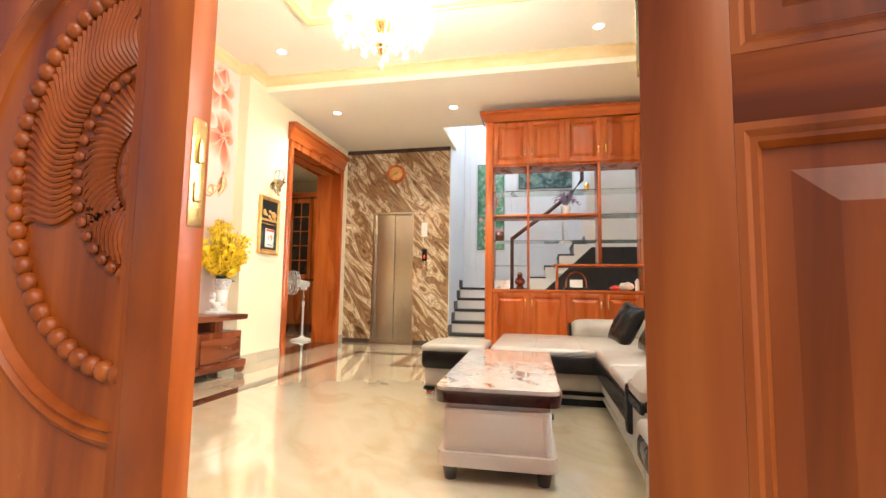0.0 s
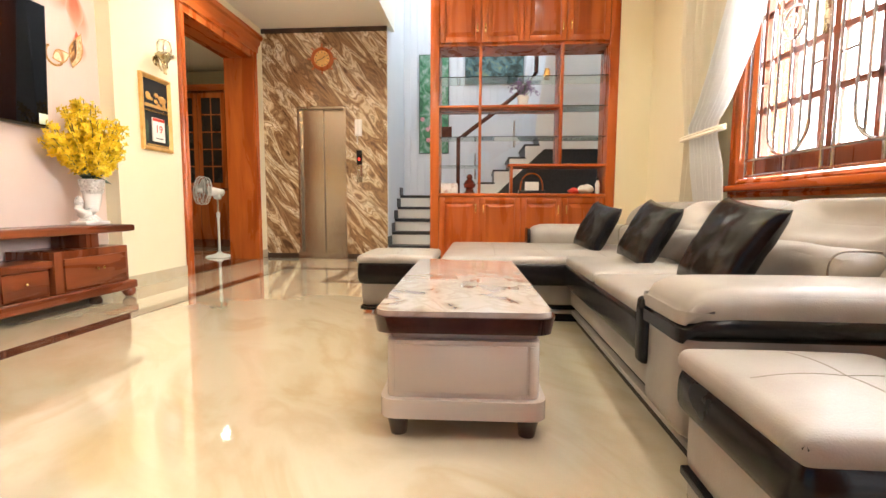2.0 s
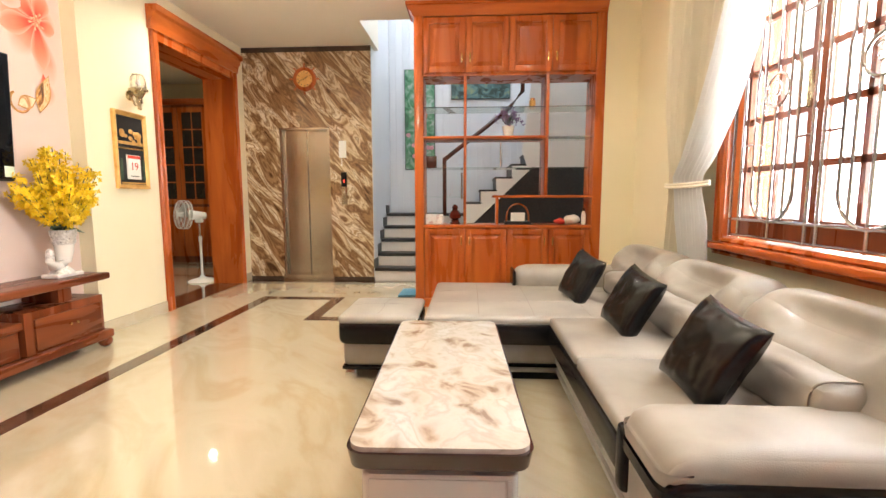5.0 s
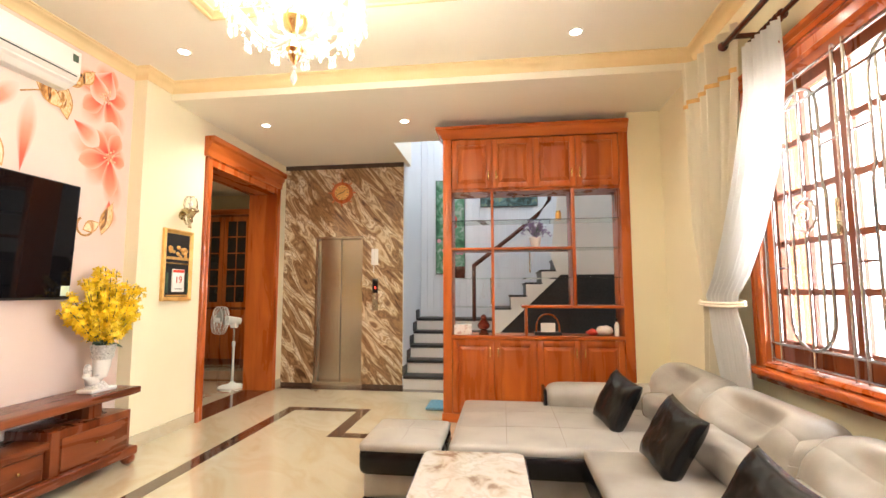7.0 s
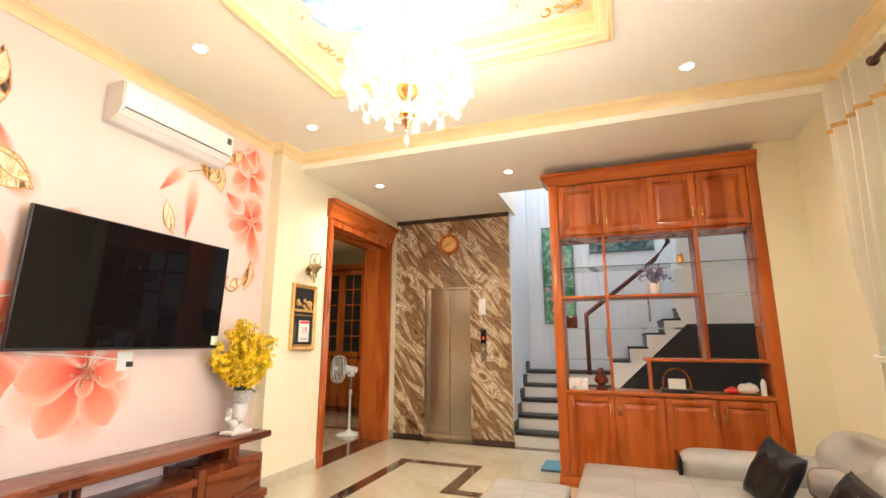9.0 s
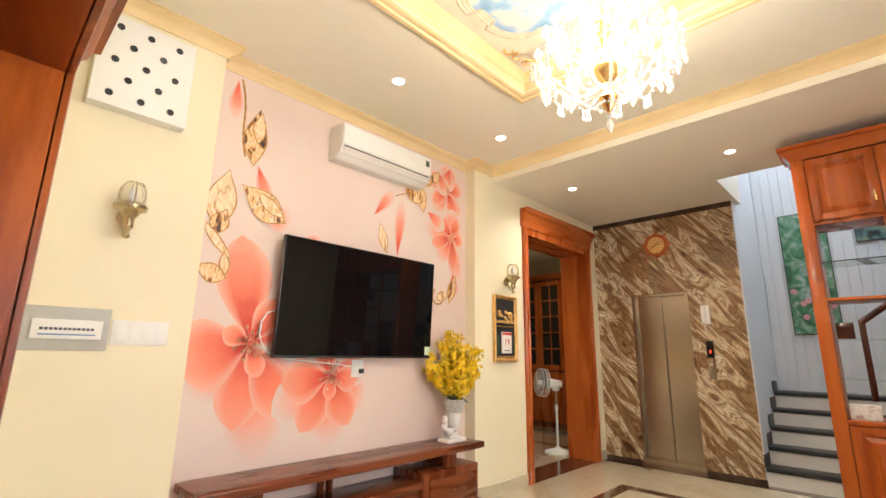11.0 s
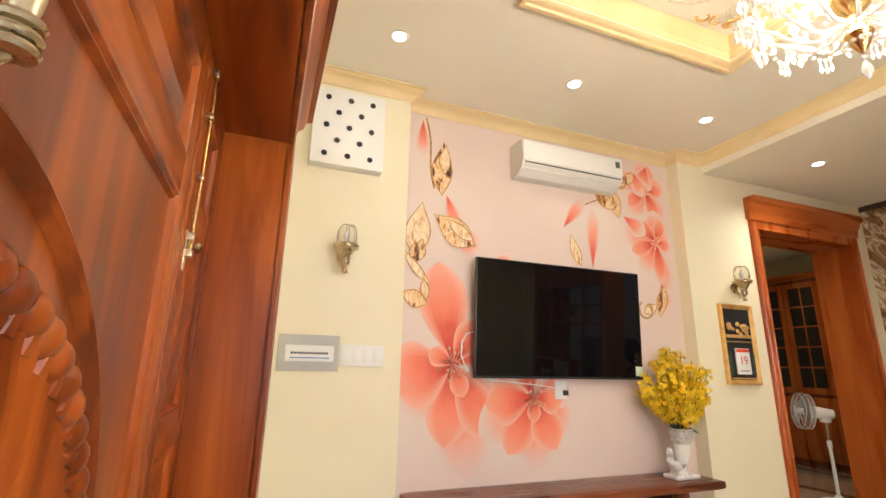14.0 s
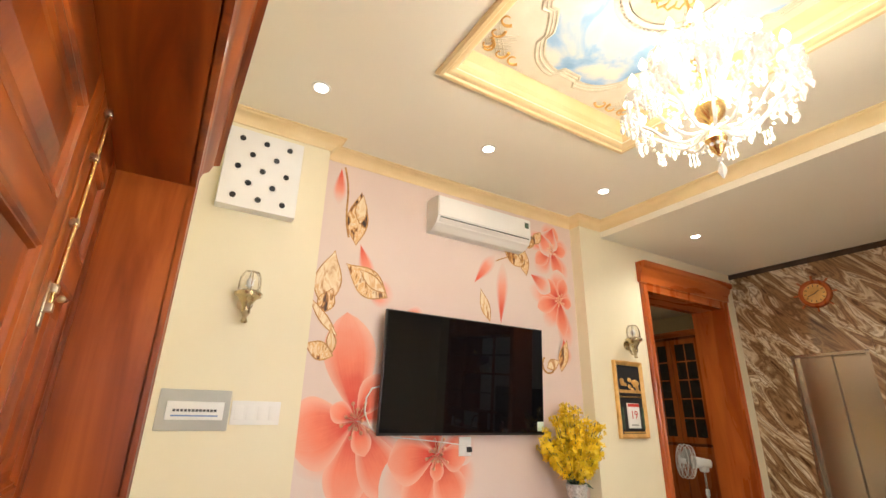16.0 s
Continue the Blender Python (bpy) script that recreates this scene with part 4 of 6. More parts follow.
for x in (-0.232, 0.232):
    for y in (-0.752, 0.752):
        part("leg", C((x * 0.985, y * 0.985, 0.0), (x, y, 0.085), 0.030, 0.041, 14), rim_lacquer, tab)


# ---- television stand ----
st = thing("tv_stand", "long red-brown wooden television stand with drawers and shelves", "tv stand", at=(-2.5, 4.6, 0))
F, K = -2.35, -2.74
part("top", S(K, F + 0.02, 3.31, 5.90, 0.575, 0.64, 0.02, 8), deep_y, st)
for y in (5.45, 3.62):
    part("block", B(K + 0.03, F - 0.05, y, y + 0.12, 0.46, 0.576, r=0.003), deep_z, st)
part("cabinet_box", B(K + 0.01, F + 0.01, 5.10, 5.80, 0.145, 0.46, r=0.004), deep_z, st)
dr = part("drawer", B(F + 0.008, F + 0.024, 5.17, 5.76, 0.17, 0.40, r=0.004), deep_y, st)
for y in (5.44, 5.50):
    part("knob", lathe(bmesh.new(), [(0.004, 0), (0.004, 0.012), (0.011, 0.02), (0.011, 0.026), (0.002, 0.03)], (F + 0.024, y, 0.30), 10, "x"), brass, dr)
part("shelf", B(K + 0.02, F + 0.0, 3.72, 5.10, 0.345, 0.40, r=0.005), deep_y, st)
part("small_box", B(K + 0.03, F - 0.02, 4.72, 5.08, 0.145, 0.345, r=0.003), deep_z, st)
dr = part("drawer", B(F - 0.022, F - 0.006, 4.735, 5.06, 0.155, 0.335, r=0.003), deep_y, st)
part("knob", lathe(bmesh.new(), [(0.004, 0), (0.004, 0.012), (0.011, 0.02), (0.011, 0.026), (0.002, 0.03)], (F - 0.006, 4.88, 0.26), 10, "x"), brass, dr)
part("small_box", B(K + 0.03, F - 0.02, 3.85, 4.25, 0.145, 0.345, r=0.003), deep_z, st)
dr = part("drawer", B(F - 0.022, F - 0.006, 3.87, 4.23, 0.155, 0.335, r=0.003), deep_y, st)
part("knob", lathe(bmesh.new(), [(0.004, 0), (0.004, 0.012), (0.011, 0.02), (0.011, 0.026), (0.002, 0.03)], (F - 0.006, 4.05, 0.26), 10, "x"), brass, dr)
part("cabinet_box", B(K + 0.01, F + 0.01, 3.40, 3.72, 0.145, 0.46, r=0.004), deep_z, st)
for y in (4.30, 4.38):
    part("post", B(K + 0.06, K + 0.10, y, y + 0.035, 0.145, 0.345), deep_z, st)
    part("post", B(K + 0.06, K + 0.10, y, y + 0.035, 0.40, 0.576), deep_z, st)
part("base", S(K, F + 0.05, 3.30, 5.86, 0.07, 0.15, 0.02, 8), deep_y, st)
for y in (3.42, 5.80):
    part("foot", ball(bmesh.new(), (F + 0.005, y, 0.05), 0.055, 14, 10, (1, 1, 0.9)), deep_y, st)
    part("foot", ball(bmesh.new(), (K + 0.07, y, 0.05), 0.055, 14, 10, (1, 1, 0.9)), deep_y, st)


# ---- television ----
tv = thing("television", "large black flat television mounted on the mural wall", "television", at=(-2.65, 4.65, 1.4))


def tilted(x, y, z):
    return Vector((-2.655 + 0.04 * (z - 1.40) / 0.93 + x, y, z))


def tv_box(x0, x1, y0, y1, z0, z1):
    bm = bmesh.new()
    box(bm, x0, x1, y0, y1, z0, z1, r=0.003)
    for v in bm.verts:
        v.co = tilted(*v.co)
    return bm


part("body", tv_box(-0.035, 0.0, 3.84, 5.452, 1.40, 2.33), plastic_black, tv)
part("screen", tv_box(0.0002, 0.003, 3.848, 5.444, 1.418, 2.322), tv_black, tv, "switched-off glossy screen", False)
part("wall_bracket", B(-2.748, -2.68, 4.4, 4.9, 1.65, 2.05), plastic_black, tv)
part("sticker", tv_box(0.0032, 0.0045, 5.37, 5.445, 1.43, 1.51), textured("pale_sticker", [(0.62, 0.78, 0.62), (0.75, 0.85, 0.75)], 4, rough=0.5, bump=0), tv, "pale green energy sticker")

# ---- air conditioner ----
ac = thing("air_conditioner", "white wall-mounted split air conditioner", "air conditioner", at=(-2.7, 4.72, 3.1))
pr = [(-2.748, 3.41), (-2.58, 3.41), (-2.55, 3.395), (-2.54, 3.20), (-2.57, 3.145), (-2.66, 3.10), (-2.748, 3.10)]
part("body", prism(bmesh.new(), [(u, v) for u, v in pr], lambda u, v, d: Vector((u, d, v)), 4.235, 5.30), plastic_white, ac, "", False)
part("front_panel", B(-2.546, -2.530, 4.24, 5.295, 3.205, 3.395, r=0.005), plastic_white, ac)
part("louvre", prism(bmesh.new(), [(-2.541, 3.19), (-2.536, 3.185), (-2.645, 3.105), (-2.65, 3.112)], lambda u, v, d: Vector((u + 0.006, d, v - 0.004)), 4.255, 5.28), plastic_white, ac)
part("air_slot", B(-2.552, -2.5375, 4.26, 5.275, 3.190, 3.198), plastic_black, ac, "", False)
part("label_sticker", B(-2.5302, -2.529, 5.22, 5.27, 3.30, 3.36), leaf_green, ac, "green energy label")


# ---- window ----
win = thing("window", "red wood casement window with steel grille, daylight behind", "window", kind="structure", at=(XR, 4.1, WZ0))
prof = [(0.0, -0.20), (0.0, 0.09), (0.02, 0.105), (0.035, 0.09), (0.09, 0.09), (0.10, 0.105), (0.12, 0.09), (0.12, -0.01), (0.03, -0.01), (0.03, -0.20)]
line = [(WY0 + 0.02, WZ0 + 0.02), (WY1 - 0.02, WZ0 + 0.02), (WY1 - 0.02, WZ1 - 0.02), (WY0 + 0.02, WZ1 - 0.02)]
part("frame", sweep(bmesh.new(), line[::-1], prof, lambda u, v, h: Vector((XR - h, u, v)), True), wood_z, win)
prof = [(0.0, 0.0), (0.0, 0.095), (0.02, 0.11), (0.035, 0.10), (0.05, 0.125), (0.065, 0.13), (0.065, 0.0)]
part("head_moulding", sweep(bmesh.new(), [(WY0 - 0.12, WZ1 + 0.102), (WY1 + 0.12, WZ1 + 0.102)], prof, lambda u, v, h: Vector((XR - h, u, v))), wood_y, win)
part("sill", S(XR - 0.16, XR + 0.02, WY0 - 0.18, WY1 + 0.17, WZ0 - 0.06, WZ0 - 0.012, 0.015, 5), wood_y, win)
gx = XR - 0.005
n_sash = 4
for k in range(n_sash):
    y0 = WY0 + 0.04 + k * (WY1 - WY0 - 0.08) / n_sash
    y1 = y0 + (WY1 - WY0 - 0.08) / n_sash
    z0, z1 = WZ0 + 0.04, WZ1 - 0.04
    bm = B(gx, gx + 0.045, y0, y0 + 0.06, z0, z1)
    box(bm, gx, gx + 0.045, y1 - 0.06, y1, z0, z1)
    box(bm, gx + 0.001, gx + 0.044, y0 + 0.06, y1 - 0.06, z0, z0 + 0.13)
    box(bm, gx + 0.001, gx + 0.044, y0 + 0.06, y1 - 0.06, z1 - 0.07, z1)
    # sashes and bars take the darker stand wood: their backlit shade is put into the colour
    sash = part("sash", bm, deep_z, win, "", False)
    ym = (y0 + y1) / 2
    part("glazing_bar", B(gx + 0.008, gx + 0.036, ym - 0.016, ym + 0.016, z0 + 0.13, z1 - 0.07), deep_z, sash, "", False)
    for f in range(1, 5):
        z = z0 + 0.13 + f * (z1 - z0 - 0.20) / 5
        part("glazing_bar", B(gx + 0.008, gx + 0.036, y0 + 0.06, y1 - 0.06, z - 0.018, z + 0.018), deep_y, sash, "", False)
    o = part("pane", B(gx + 0.020, gx + 0.024, y0 + 0.06, y1 - 0.06, z0 + 0.13, z1 - 0.07), clear, sash, "", False)
    o.visible_shadow = False
    if k % 2:
        part("latch", B(gx - 0.03, gx, y0 + 0.01, y0 + 0.04, 1.75, 1.95, r=0.005), pewter, sash)
grille = thing("window_grille", "polished steel window grille with rings and scrolls", "grille", at=(XR - 0.05, 4.1, WZ0 + 0.02))
gx = XR - 0.055


grille_steel = textured("grille_steel", [(0.50, 0.49, 0.48), (0.62, 0.61, 0.60)], 6, rough=0.20, metal=1.0, bump=0.02)


def bar(name, pts, r=0.0105):
    part(name, tube(bmesh.new(), pts, r, 8), grille_steel, grille)


for z in (WZ0 + 0.045, WZ0 + 0.15, WZ1 - 0.22, WZ1 - 0.06):
    bar("rail", [(gx, WY0 + 0.03, z), (gx, WY1 - 0.03, z)])
bar("bar", [(gx, WY1 - 0.035, WZ0 + 0.03), (gx, WY1 - 0.035, WZ1 - 0.03)])
for k in range(4):
    c = 4.96 - 0.69 * k
    for d in (-0.305, 0.305):
        if c + d > WY0 + 0.03:
            bar("bar", [(gx, c + d, WZ0 + 0.03), (gx, c + d, WZ1 - 0.03)])
    bar("scroll", [(gx, c + 0.185 * math.cos(a), 1.305 + 0.18 * math.sin(a)) for a in np.linspace(math.pi, 2 * math.pi, 17)])
    bar("scroll", [(gx, c + 0.165 * math.cos(a), 2.47 + 0.15 * math.sin(a)) for a in np.linspace(0, math.pi, 17)])
    for e in (-1, 1):
        bar("bar", [(gx, c + e * 0.115, 1.165), (gx, c + e * 0.115, 2.575)], 0.009)
        bar("bar", [(gx, c + e * 0.165, 2.47), (gx, c + e * 0.165, 2.05), (gx, c + e * 0.185, 1.98), (gx, c + e * 0.185, 1.305)], 0.009)
        bar("stub", [(gx, c + e * 0.185, 1.60), (gx, c + e * 0.305, 1.60)], 0.007)
        bar("stub", [(gx, c + e * 0.165, 2.25), (gx, c + e * 0.305, 2.25)], 0.007)
    bar("bar", [(gx, c, WZ0 + 0.03), (gx, c, 1.796)], 0.009)
    bar("bar", [(gx, c, 1.984), (gx, c, WZ1 - 0.03)], 0.009)
    bar("ring", [(gx, c + 0.10 * math.sin(a), 1.89 + 0.094 * math.cos(a)) for a in np.linspace(0, 2 * math.pi, 25)], 0.009)
    bar("scroll", [(gx, c + 0.012 + 0.05 * f * math.sin(7 * f), 1.89 + 0.06 * f * math.cos(7 * f)) for f in np.linspace(0.15, 1, 19)], 0.007)


# ---- curtains ----
sheer = bpy.data.materials.new("white_sheer")
sheer.use_nodes = True
nt = sheer.node_tree
nt.nodes.remove(nt.nodes["Principled BSDF"])
mix, dif, trl = nt.nodes.new("ShaderNodeMixShader"), nt.nodes.new("ShaderNodeBsdfDiffuse"), nt.nodes.new("ShaderNodeBsdfTranslucent")
wv = nt.nodes.new("ShaderNodeTexNoise")
wv.inputs["Scale"].default_value = 300
ramp = nt.nodes.new("ShaderNodeValToRGB")
ramp.color_ramp.elements[0].color, ramp.color_ramp.elements[1].color = (0.86, 0.86, 0.84, 1), (0.92, 0.92, 0.91, 1)
nt.links.new(wv.outputs["Fac"], ramp.inputs[0])
nt.links.new(ramp.outputs[0], dif.inputs[0])
nt.links.new(ramp.outputs[0], trl.inputs[0])
mix.inputs[0].default_value = 0.12
nt.links.new(dif.outputs[0], mix.inputs[1])
nt.links.new(trl.outputs[0], mix.inputs[2])
nt.links.new(mix.outputs[0], nt.nodes["Material Output"].inputs[0])


def hanging(rows, folds, amp, thick=0.004, seed=0):
    """Cloth through rows of (z, x at both edges, y of both edges, fold depth), gathered in folds."""
    bm = bmesh.new()
    n = folds * 10
    zs = np.linspace(rows[0][0], rows[-1][0], 46)
    grid = []
    R = np.array(rows)[::-1]
    for z in zs:
        xa, xb, y0, y1, f = (np.interp(z, R[:, 0], R[:, k]) for k in (1, 2, 3, 4, 5))
        ring = []
        for k in range(n + 1):
            u = k / n
            w = math.sin(2 * math.pi * folds * u + 0.6 * math.sin(3 * u + seed)) + 0.35 * math.sin(2 * math.pi * folds * 0.37 * u + seed + z)
            ring.append(bm.verts.new((xa + (xb - xa) * u - amp * f * w, y0 + (y1 - y0) * u, z + 0.0)))
        grid.append(ring)
    for a, b in zip(grid, grid[1:]):
        for k in range(n):
            bm.faces.new((a[k], a[k + 1], b[k + 1], b[k]))
    bmesh.ops.solidify(bm, geom=list(bm.faces), thickness=thick)
    return bm


cur = thing("curtain", "beige curtain with gold trim gathered by a tieback", "curtain", at=(2.5, 5.9, 0.05))
rows = [(3.34, 2.50, 2.40, 5.42, 6.11, 1.0), (2.9, 2.50, 2.41, 5.44, 6.10, 1.0), (2.0, 2.50, 2.42, 5.60, 6.12, 0.85), (1.44, 2.48, 2.43, 5.74, 6.03, 0.5), (1.32, 2.48, 2.43, 5.74, 6.03, 0.5), (0.8, 2.48, 2.47, 5.74, 6.17, 0.7), (0.06, 2.49, 2.48, 5.70, 6.20, 0.8)]
part("drape", hanging(rows, 5, 0.042), drape, cur)
bm = hanging([(3.02, 2.490, 2.396, 5.435, 6.105, 1.0), (2.985, 2.490, 2.397, 5.437, 6.104, 1.0)], 5, 0.043, 0.008)
part("gold_trim", bm, gold, cur, "gold braid trim")
band = bmesh.new()
for lo in (1.362, 1.382):
    tube(band, [(2.43 + 0.050 * math.cos(a), 5.745 + 0.335 * math.sin(a), lo + 0.012 * math.cos(a)) for a in np.linspace(0, 2 * math.pi, 37)], 0.012, 6)
part("tieback", band, drape, cur, "beige fabric tieback")
shc = thing("sheer_curtain", "white sheer curtain swept aside by a tieback", "curtain", at=(2.42, 5.5, 0.5))
rows = [(3.09, 2.51, 2.47, 4.95, 5.33, 0.8), (2.72, 2.47, 2.44, 4.87, 5.28, 0.9), (2.2, 2.44, 2.42, 4.93, 5.45, 0.9), (1.83, 2.42, 2.40, 5.08, 5.60, 0.8), (1.55, 2.41, 2.39, 5.28, 5.76, 0.7), (1.42, 2.41, 2.39, 5.43, 5.90, 0.45), (1.34, 2.41, 2.40, 5.45, 5.88, 0.4), (1.1, 2.43, 2.41, 5.39, 5.85, 0.7), (0.82, 2.45, 2.44, 5.40, 5.82, 0.7), (0.10, 2.46, 2.45, 5.40, 5.82, 0.7)]
part("sheer", hanging(rows, 8, 0.022, 0.002, 2), sheer, shc)
rod = thing("curtain_rod", "dark red wooden curtain rod on brackets", "curtain rod", "curtain rods", at=(2.46, 4.2, 3.23))
part("rod", C((2.46, 2.5, 3.23), (2.46, 5.53, 3.23), 0.021, n=14), dark_wood, rod)
part("finial", lathe(bmesh.new(), [(0.018, 0.0), (0.032, 0.012), (0.036, 0.03), (0.028, 0.046), (0.008, 0.052)], (2.46, 5.52, 3.23), 16, "y"), dark_wood, rod)
for y in (5.40, 2.70):
    part("bracket", B(2.45, XR, y, y + 0.03, 3.215, 3.245, r=0.004), dark_wood, rod)
rod = thing("curtain_rod", "dark red wooden curtain rod carrying the sheer", "curtain rod", "curtain rods", at=(2.53, 4.2, 3.115))
part("rod", C((2.53, 2.5, 3.115), (2.53, 5.36, 3.115), 0.017, n=14), dark_wood, rod)
for y in (5.38, 2.72):
    part("bracket", B(2.52, XR, y - 0.03, y, 3.10, 3.13, r=0.004), dark_wood, rod)
for k in range(8):
    y = 4.97 + 0.048 * k
    part("ring", lathe(bmesh.new(), [(0.019, -0.007), (0.032, -0.007), (0.032, 0.007), (0.019, 0.007)], (2.53, y, 3.112), 14, "y"), dark_wood, rod)


# ---- downlights ----
def downlight(p, label):
    d = thing("downlight", label, "downlight", "recessed downlights", at=p)
    part("ring", lathe(bmesh.new(), [(0.045, 0.004), (0.045, -0.004), (0.062, -0.006), (0.066, 0.0), (0.066, 0.004)], p, 24), plastic_white, d)
    part("lens", C((p[0], p[1], p[2] - 0.001), (p[0], p[1], p[2] - 0.005), 0.045, n=24), lens_glow, d, "glowing lens")


for p in DOWNLIGHTS:
    downlight(p, "round white recessed downlight, lit, in the ceiling")
for p in DINING_LIGHTS:
    downlight(p, "round white recessed downlight, lit, in the dining ceiling")


# ---- chandelier ----
ch = thing("chandelier", "crystal chandelier with lit candle bulbs and glass drops", "chandelier", at=CHANDELIER)
crystal = glass("crystal", (1.0, 0.97, 0.92), 0.08, 1.5)
crystal.node_tree.nodes["Principled BSDF"].inputs["Transmission Weight"].default_value = 0.5
cx, cy, cz = CHANDELIER
part("column", lathe(bmesh.new(), [(0.004, -0.02), (0.03, 0.02), (0.05, 0.07), (0.025, 0.12), (0.02, 0.16), (0.06, 0.20), (0.07, 0.25), (0.03, 0.32), (0.018, 0.42), (0.04, 0.48), (0.05, 0.53), (0.02, 0.60), (0.015, 0.72), (0.035, 0.76), (0.01, 0.80)],
                     CHANDELIER, 16), brass, ch)
part("chain", tube(bmesh.new(), [(cx, cy, cz + 0.79), (cx, cy, ZC + 0.15)], 0.007, 6), brass, ch)
part("canopy", lathe(bmesh.new(), [(0.01, -0.06), (0.05, -0.03), (0.07, 0.0), (0.07, 0.02)], (cx, cy, ZC + 0.15), 20), brass, ch)


def drop(bm, x, y, z, s=1.0):
    for h, r in ((0.0, 0.0065), (-0.016, 0.0065)):
        ball(bm, (x, y, z + h * s), r * s, 6, 4)
    lathe(bm, [(0.001, -0.02 * s), (0.008 * s, -0.036 * s), (0.010 * s, -0.046 * s), (0.001, -0.062 * s)], (x, y, z), 6)


def tier(count, reach, rise, dip, base, turn):
    for k in range(count):
        a = 2 * math.pi * (k + turn) / count
        ux, uy = math.cos(a), math.sin(a)
        at = lambda f, h: (cx + ux * reach * f, cy + uy * reach * f, cz + base + h)
        pts = [at(f, dip * math.sin(math.pi * min(1, f * 1.35)) * -1 + rise * f ** 3) for f in np.linspace(0.08, 1, 14)]
        arm_ob = part("arm", tube(bmesh.new(), pts, 0.0085, 7), crystal, ch, "glass arm")
        x, y, z = pts[-1]
        part("drip_cup", lathe(bmesh.new(), [(0.006, 0.0), (0.03, 0.008), (0.048, 0.022), (0.044, 0.022), (0.02, 0.012), (0.006, 0.01)], (x, y, z), 14), crystal, arm_ob)
        part("candle", C((x, y, z + 0.01), (x, y, z + 0.075), 0.010, n=8), ceramic, arm_ob)
        part("bulb", lathe(bmesh.new(), [(0.004, 0.0), (0.018, 0.016), (0.021, 0.032), (0.013, 0.054), (0.002, 0.076)], (x, y, z + 0.075), 10), bulb_glow, arm_ob, "lit candle bulb")
        bm = bmesh.new()
        for j in range(6):
            b = a + 2 * math.pi * j / 6
            drop(bm, x + 0.044 * math.cos(b), y + 0.044 * math.sin(b), z + 0.012, 1.3)
        drop(bm, x, y, z - 0.03, 1.4)
        nxt = 2 * math.pi * (k + 1 + turn) / count
        ex, ey = cx + math.cos(nxt) * reach, cy + math.sin(nxt) * reach
        for f in np.linspace(0.08, 0.92, 9):
            sag = -0.10 * math.sin(math.pi * f)
            ball(bm, (x + (ex - x) * f, y + (ey - y) * f, z + sag), 0.009, 6, 4)
            if 0.3 < f < 0.7:
                drop(bm, x + (ex - x) * f, y + (ey - y) * f, z + sag - 0.012)
        for f in np.linspace(0.15, 0.9, 8):
            px, py = cx + ux * reach * f, cy + uy * reach * f
            ball(bm, (px, py, cz + base + 0.42 * (1 - f) ** 1.6 + rise * f), 0.008, 6, 4)
        tagged(part("crystal_swag", bm, crystal, arm_ob, "strings of clear crystal drops"), kind="stuff")


tier(12, 0.36, 0.13, 0.07, 0.16, 0.0)
tier(9, 0.26, 0.13, 0.05, 0.36, 0.4)
tier(6, 0.14, 0.12, 0.04, 0.52, 0.2)
bm = bmesh.new()
for k in range(12):
    a = 2 * math.pi * k / 12
    for f in np.linspace(0, 1, 9):
        r = 0.05 + 0.14 * math.sin(math.pi * f) ** 0.8
        ball(bm, (cx + r * math.cos(a), cy + r * math.sin(a), cz + 0.03 + 0.30 * f), 0.009, 6, 4)
drop(bm, cx, cy, cz + 0.0, 2.2)
tagged(part("crystal_basket", bm, crystal, ch, "basket of crystal beads"), kind="stuff")

for o in ch.children_recursive:
    if o.data.materials[0] == crystal:
        o.visible_shadow = False


# ---- painted coffer ----
fres = thing("ceiling_fresco", "painted ceiling of blue sky, clouds and gilded scrolls", "ceiling painting", kind="structure", at=(cx, cy, ZC + 0.16))
sky_mat = textured("fresco_sky", [(0.22, 0.40, 0.66), (0.34, 0.52, 0.74), (0.72, 0.72, 0.68), (0.80, 0.76, 0.68)], 2.4, rough=0.7, bump=0.02, distort=0.6, spread=(0.36, 0.62))
stucco = textured("fresco_stucco", [(0.56, 0.49, 0.37), (0.72, 0.65, 0.52)], 14, rough=0.7, bump=0.1)
pale = textured("fresco_pale", [(0.72, 0.66, 0.54), (0.80, 0.75, 0.64)], 6, rough=0.7, bump=0.05)
part("ground", B(CX0 + 0.05, CX1 - 0.05, CY0 + 0.05, CY1 - 0.05, ZC + 0.160, ZC + 0.168), pale, fres, "", False)
zc = ZC + 0.158
a0, b0 = (CX1 - CX0) / 2 - 0.20, (CY1 - CY0) / 2 - 0.17
mx, my = (CX0 + CX1) / 2, (CY0 + CY1) / 2
outline = []
for k in range(160):
    t = 2 * math.pi * k / 160
    c, s = math.cos(t), math.sin(t)
    g = (abs(c) ** 2.6 + abs(s) ** 2.6) ** (-1 / 2.6)
    w = 1 - 0.10 * abs(math.sin(2 * t)) ** 6 - 0.05 * (math.cos(8 * t) > 0.55)
    outline.append((mx + a0 * c * g * w, my + b0 * s * g * w))
bm = bmesh.new()
bm.faces.new([bm.verts.new((u, v, zc)) for u, v in outline])
geo = bmesh.ops.extrude_face_region(bm, geom=list(bm.faces))["geom"]
for v in [g for g in geo if isinstance(g, bmesh.types.BMVert)]:
    v.co.z += 0.004
part("sky", bm, sky_mat, fres, "blue sky with pale clouds", False)
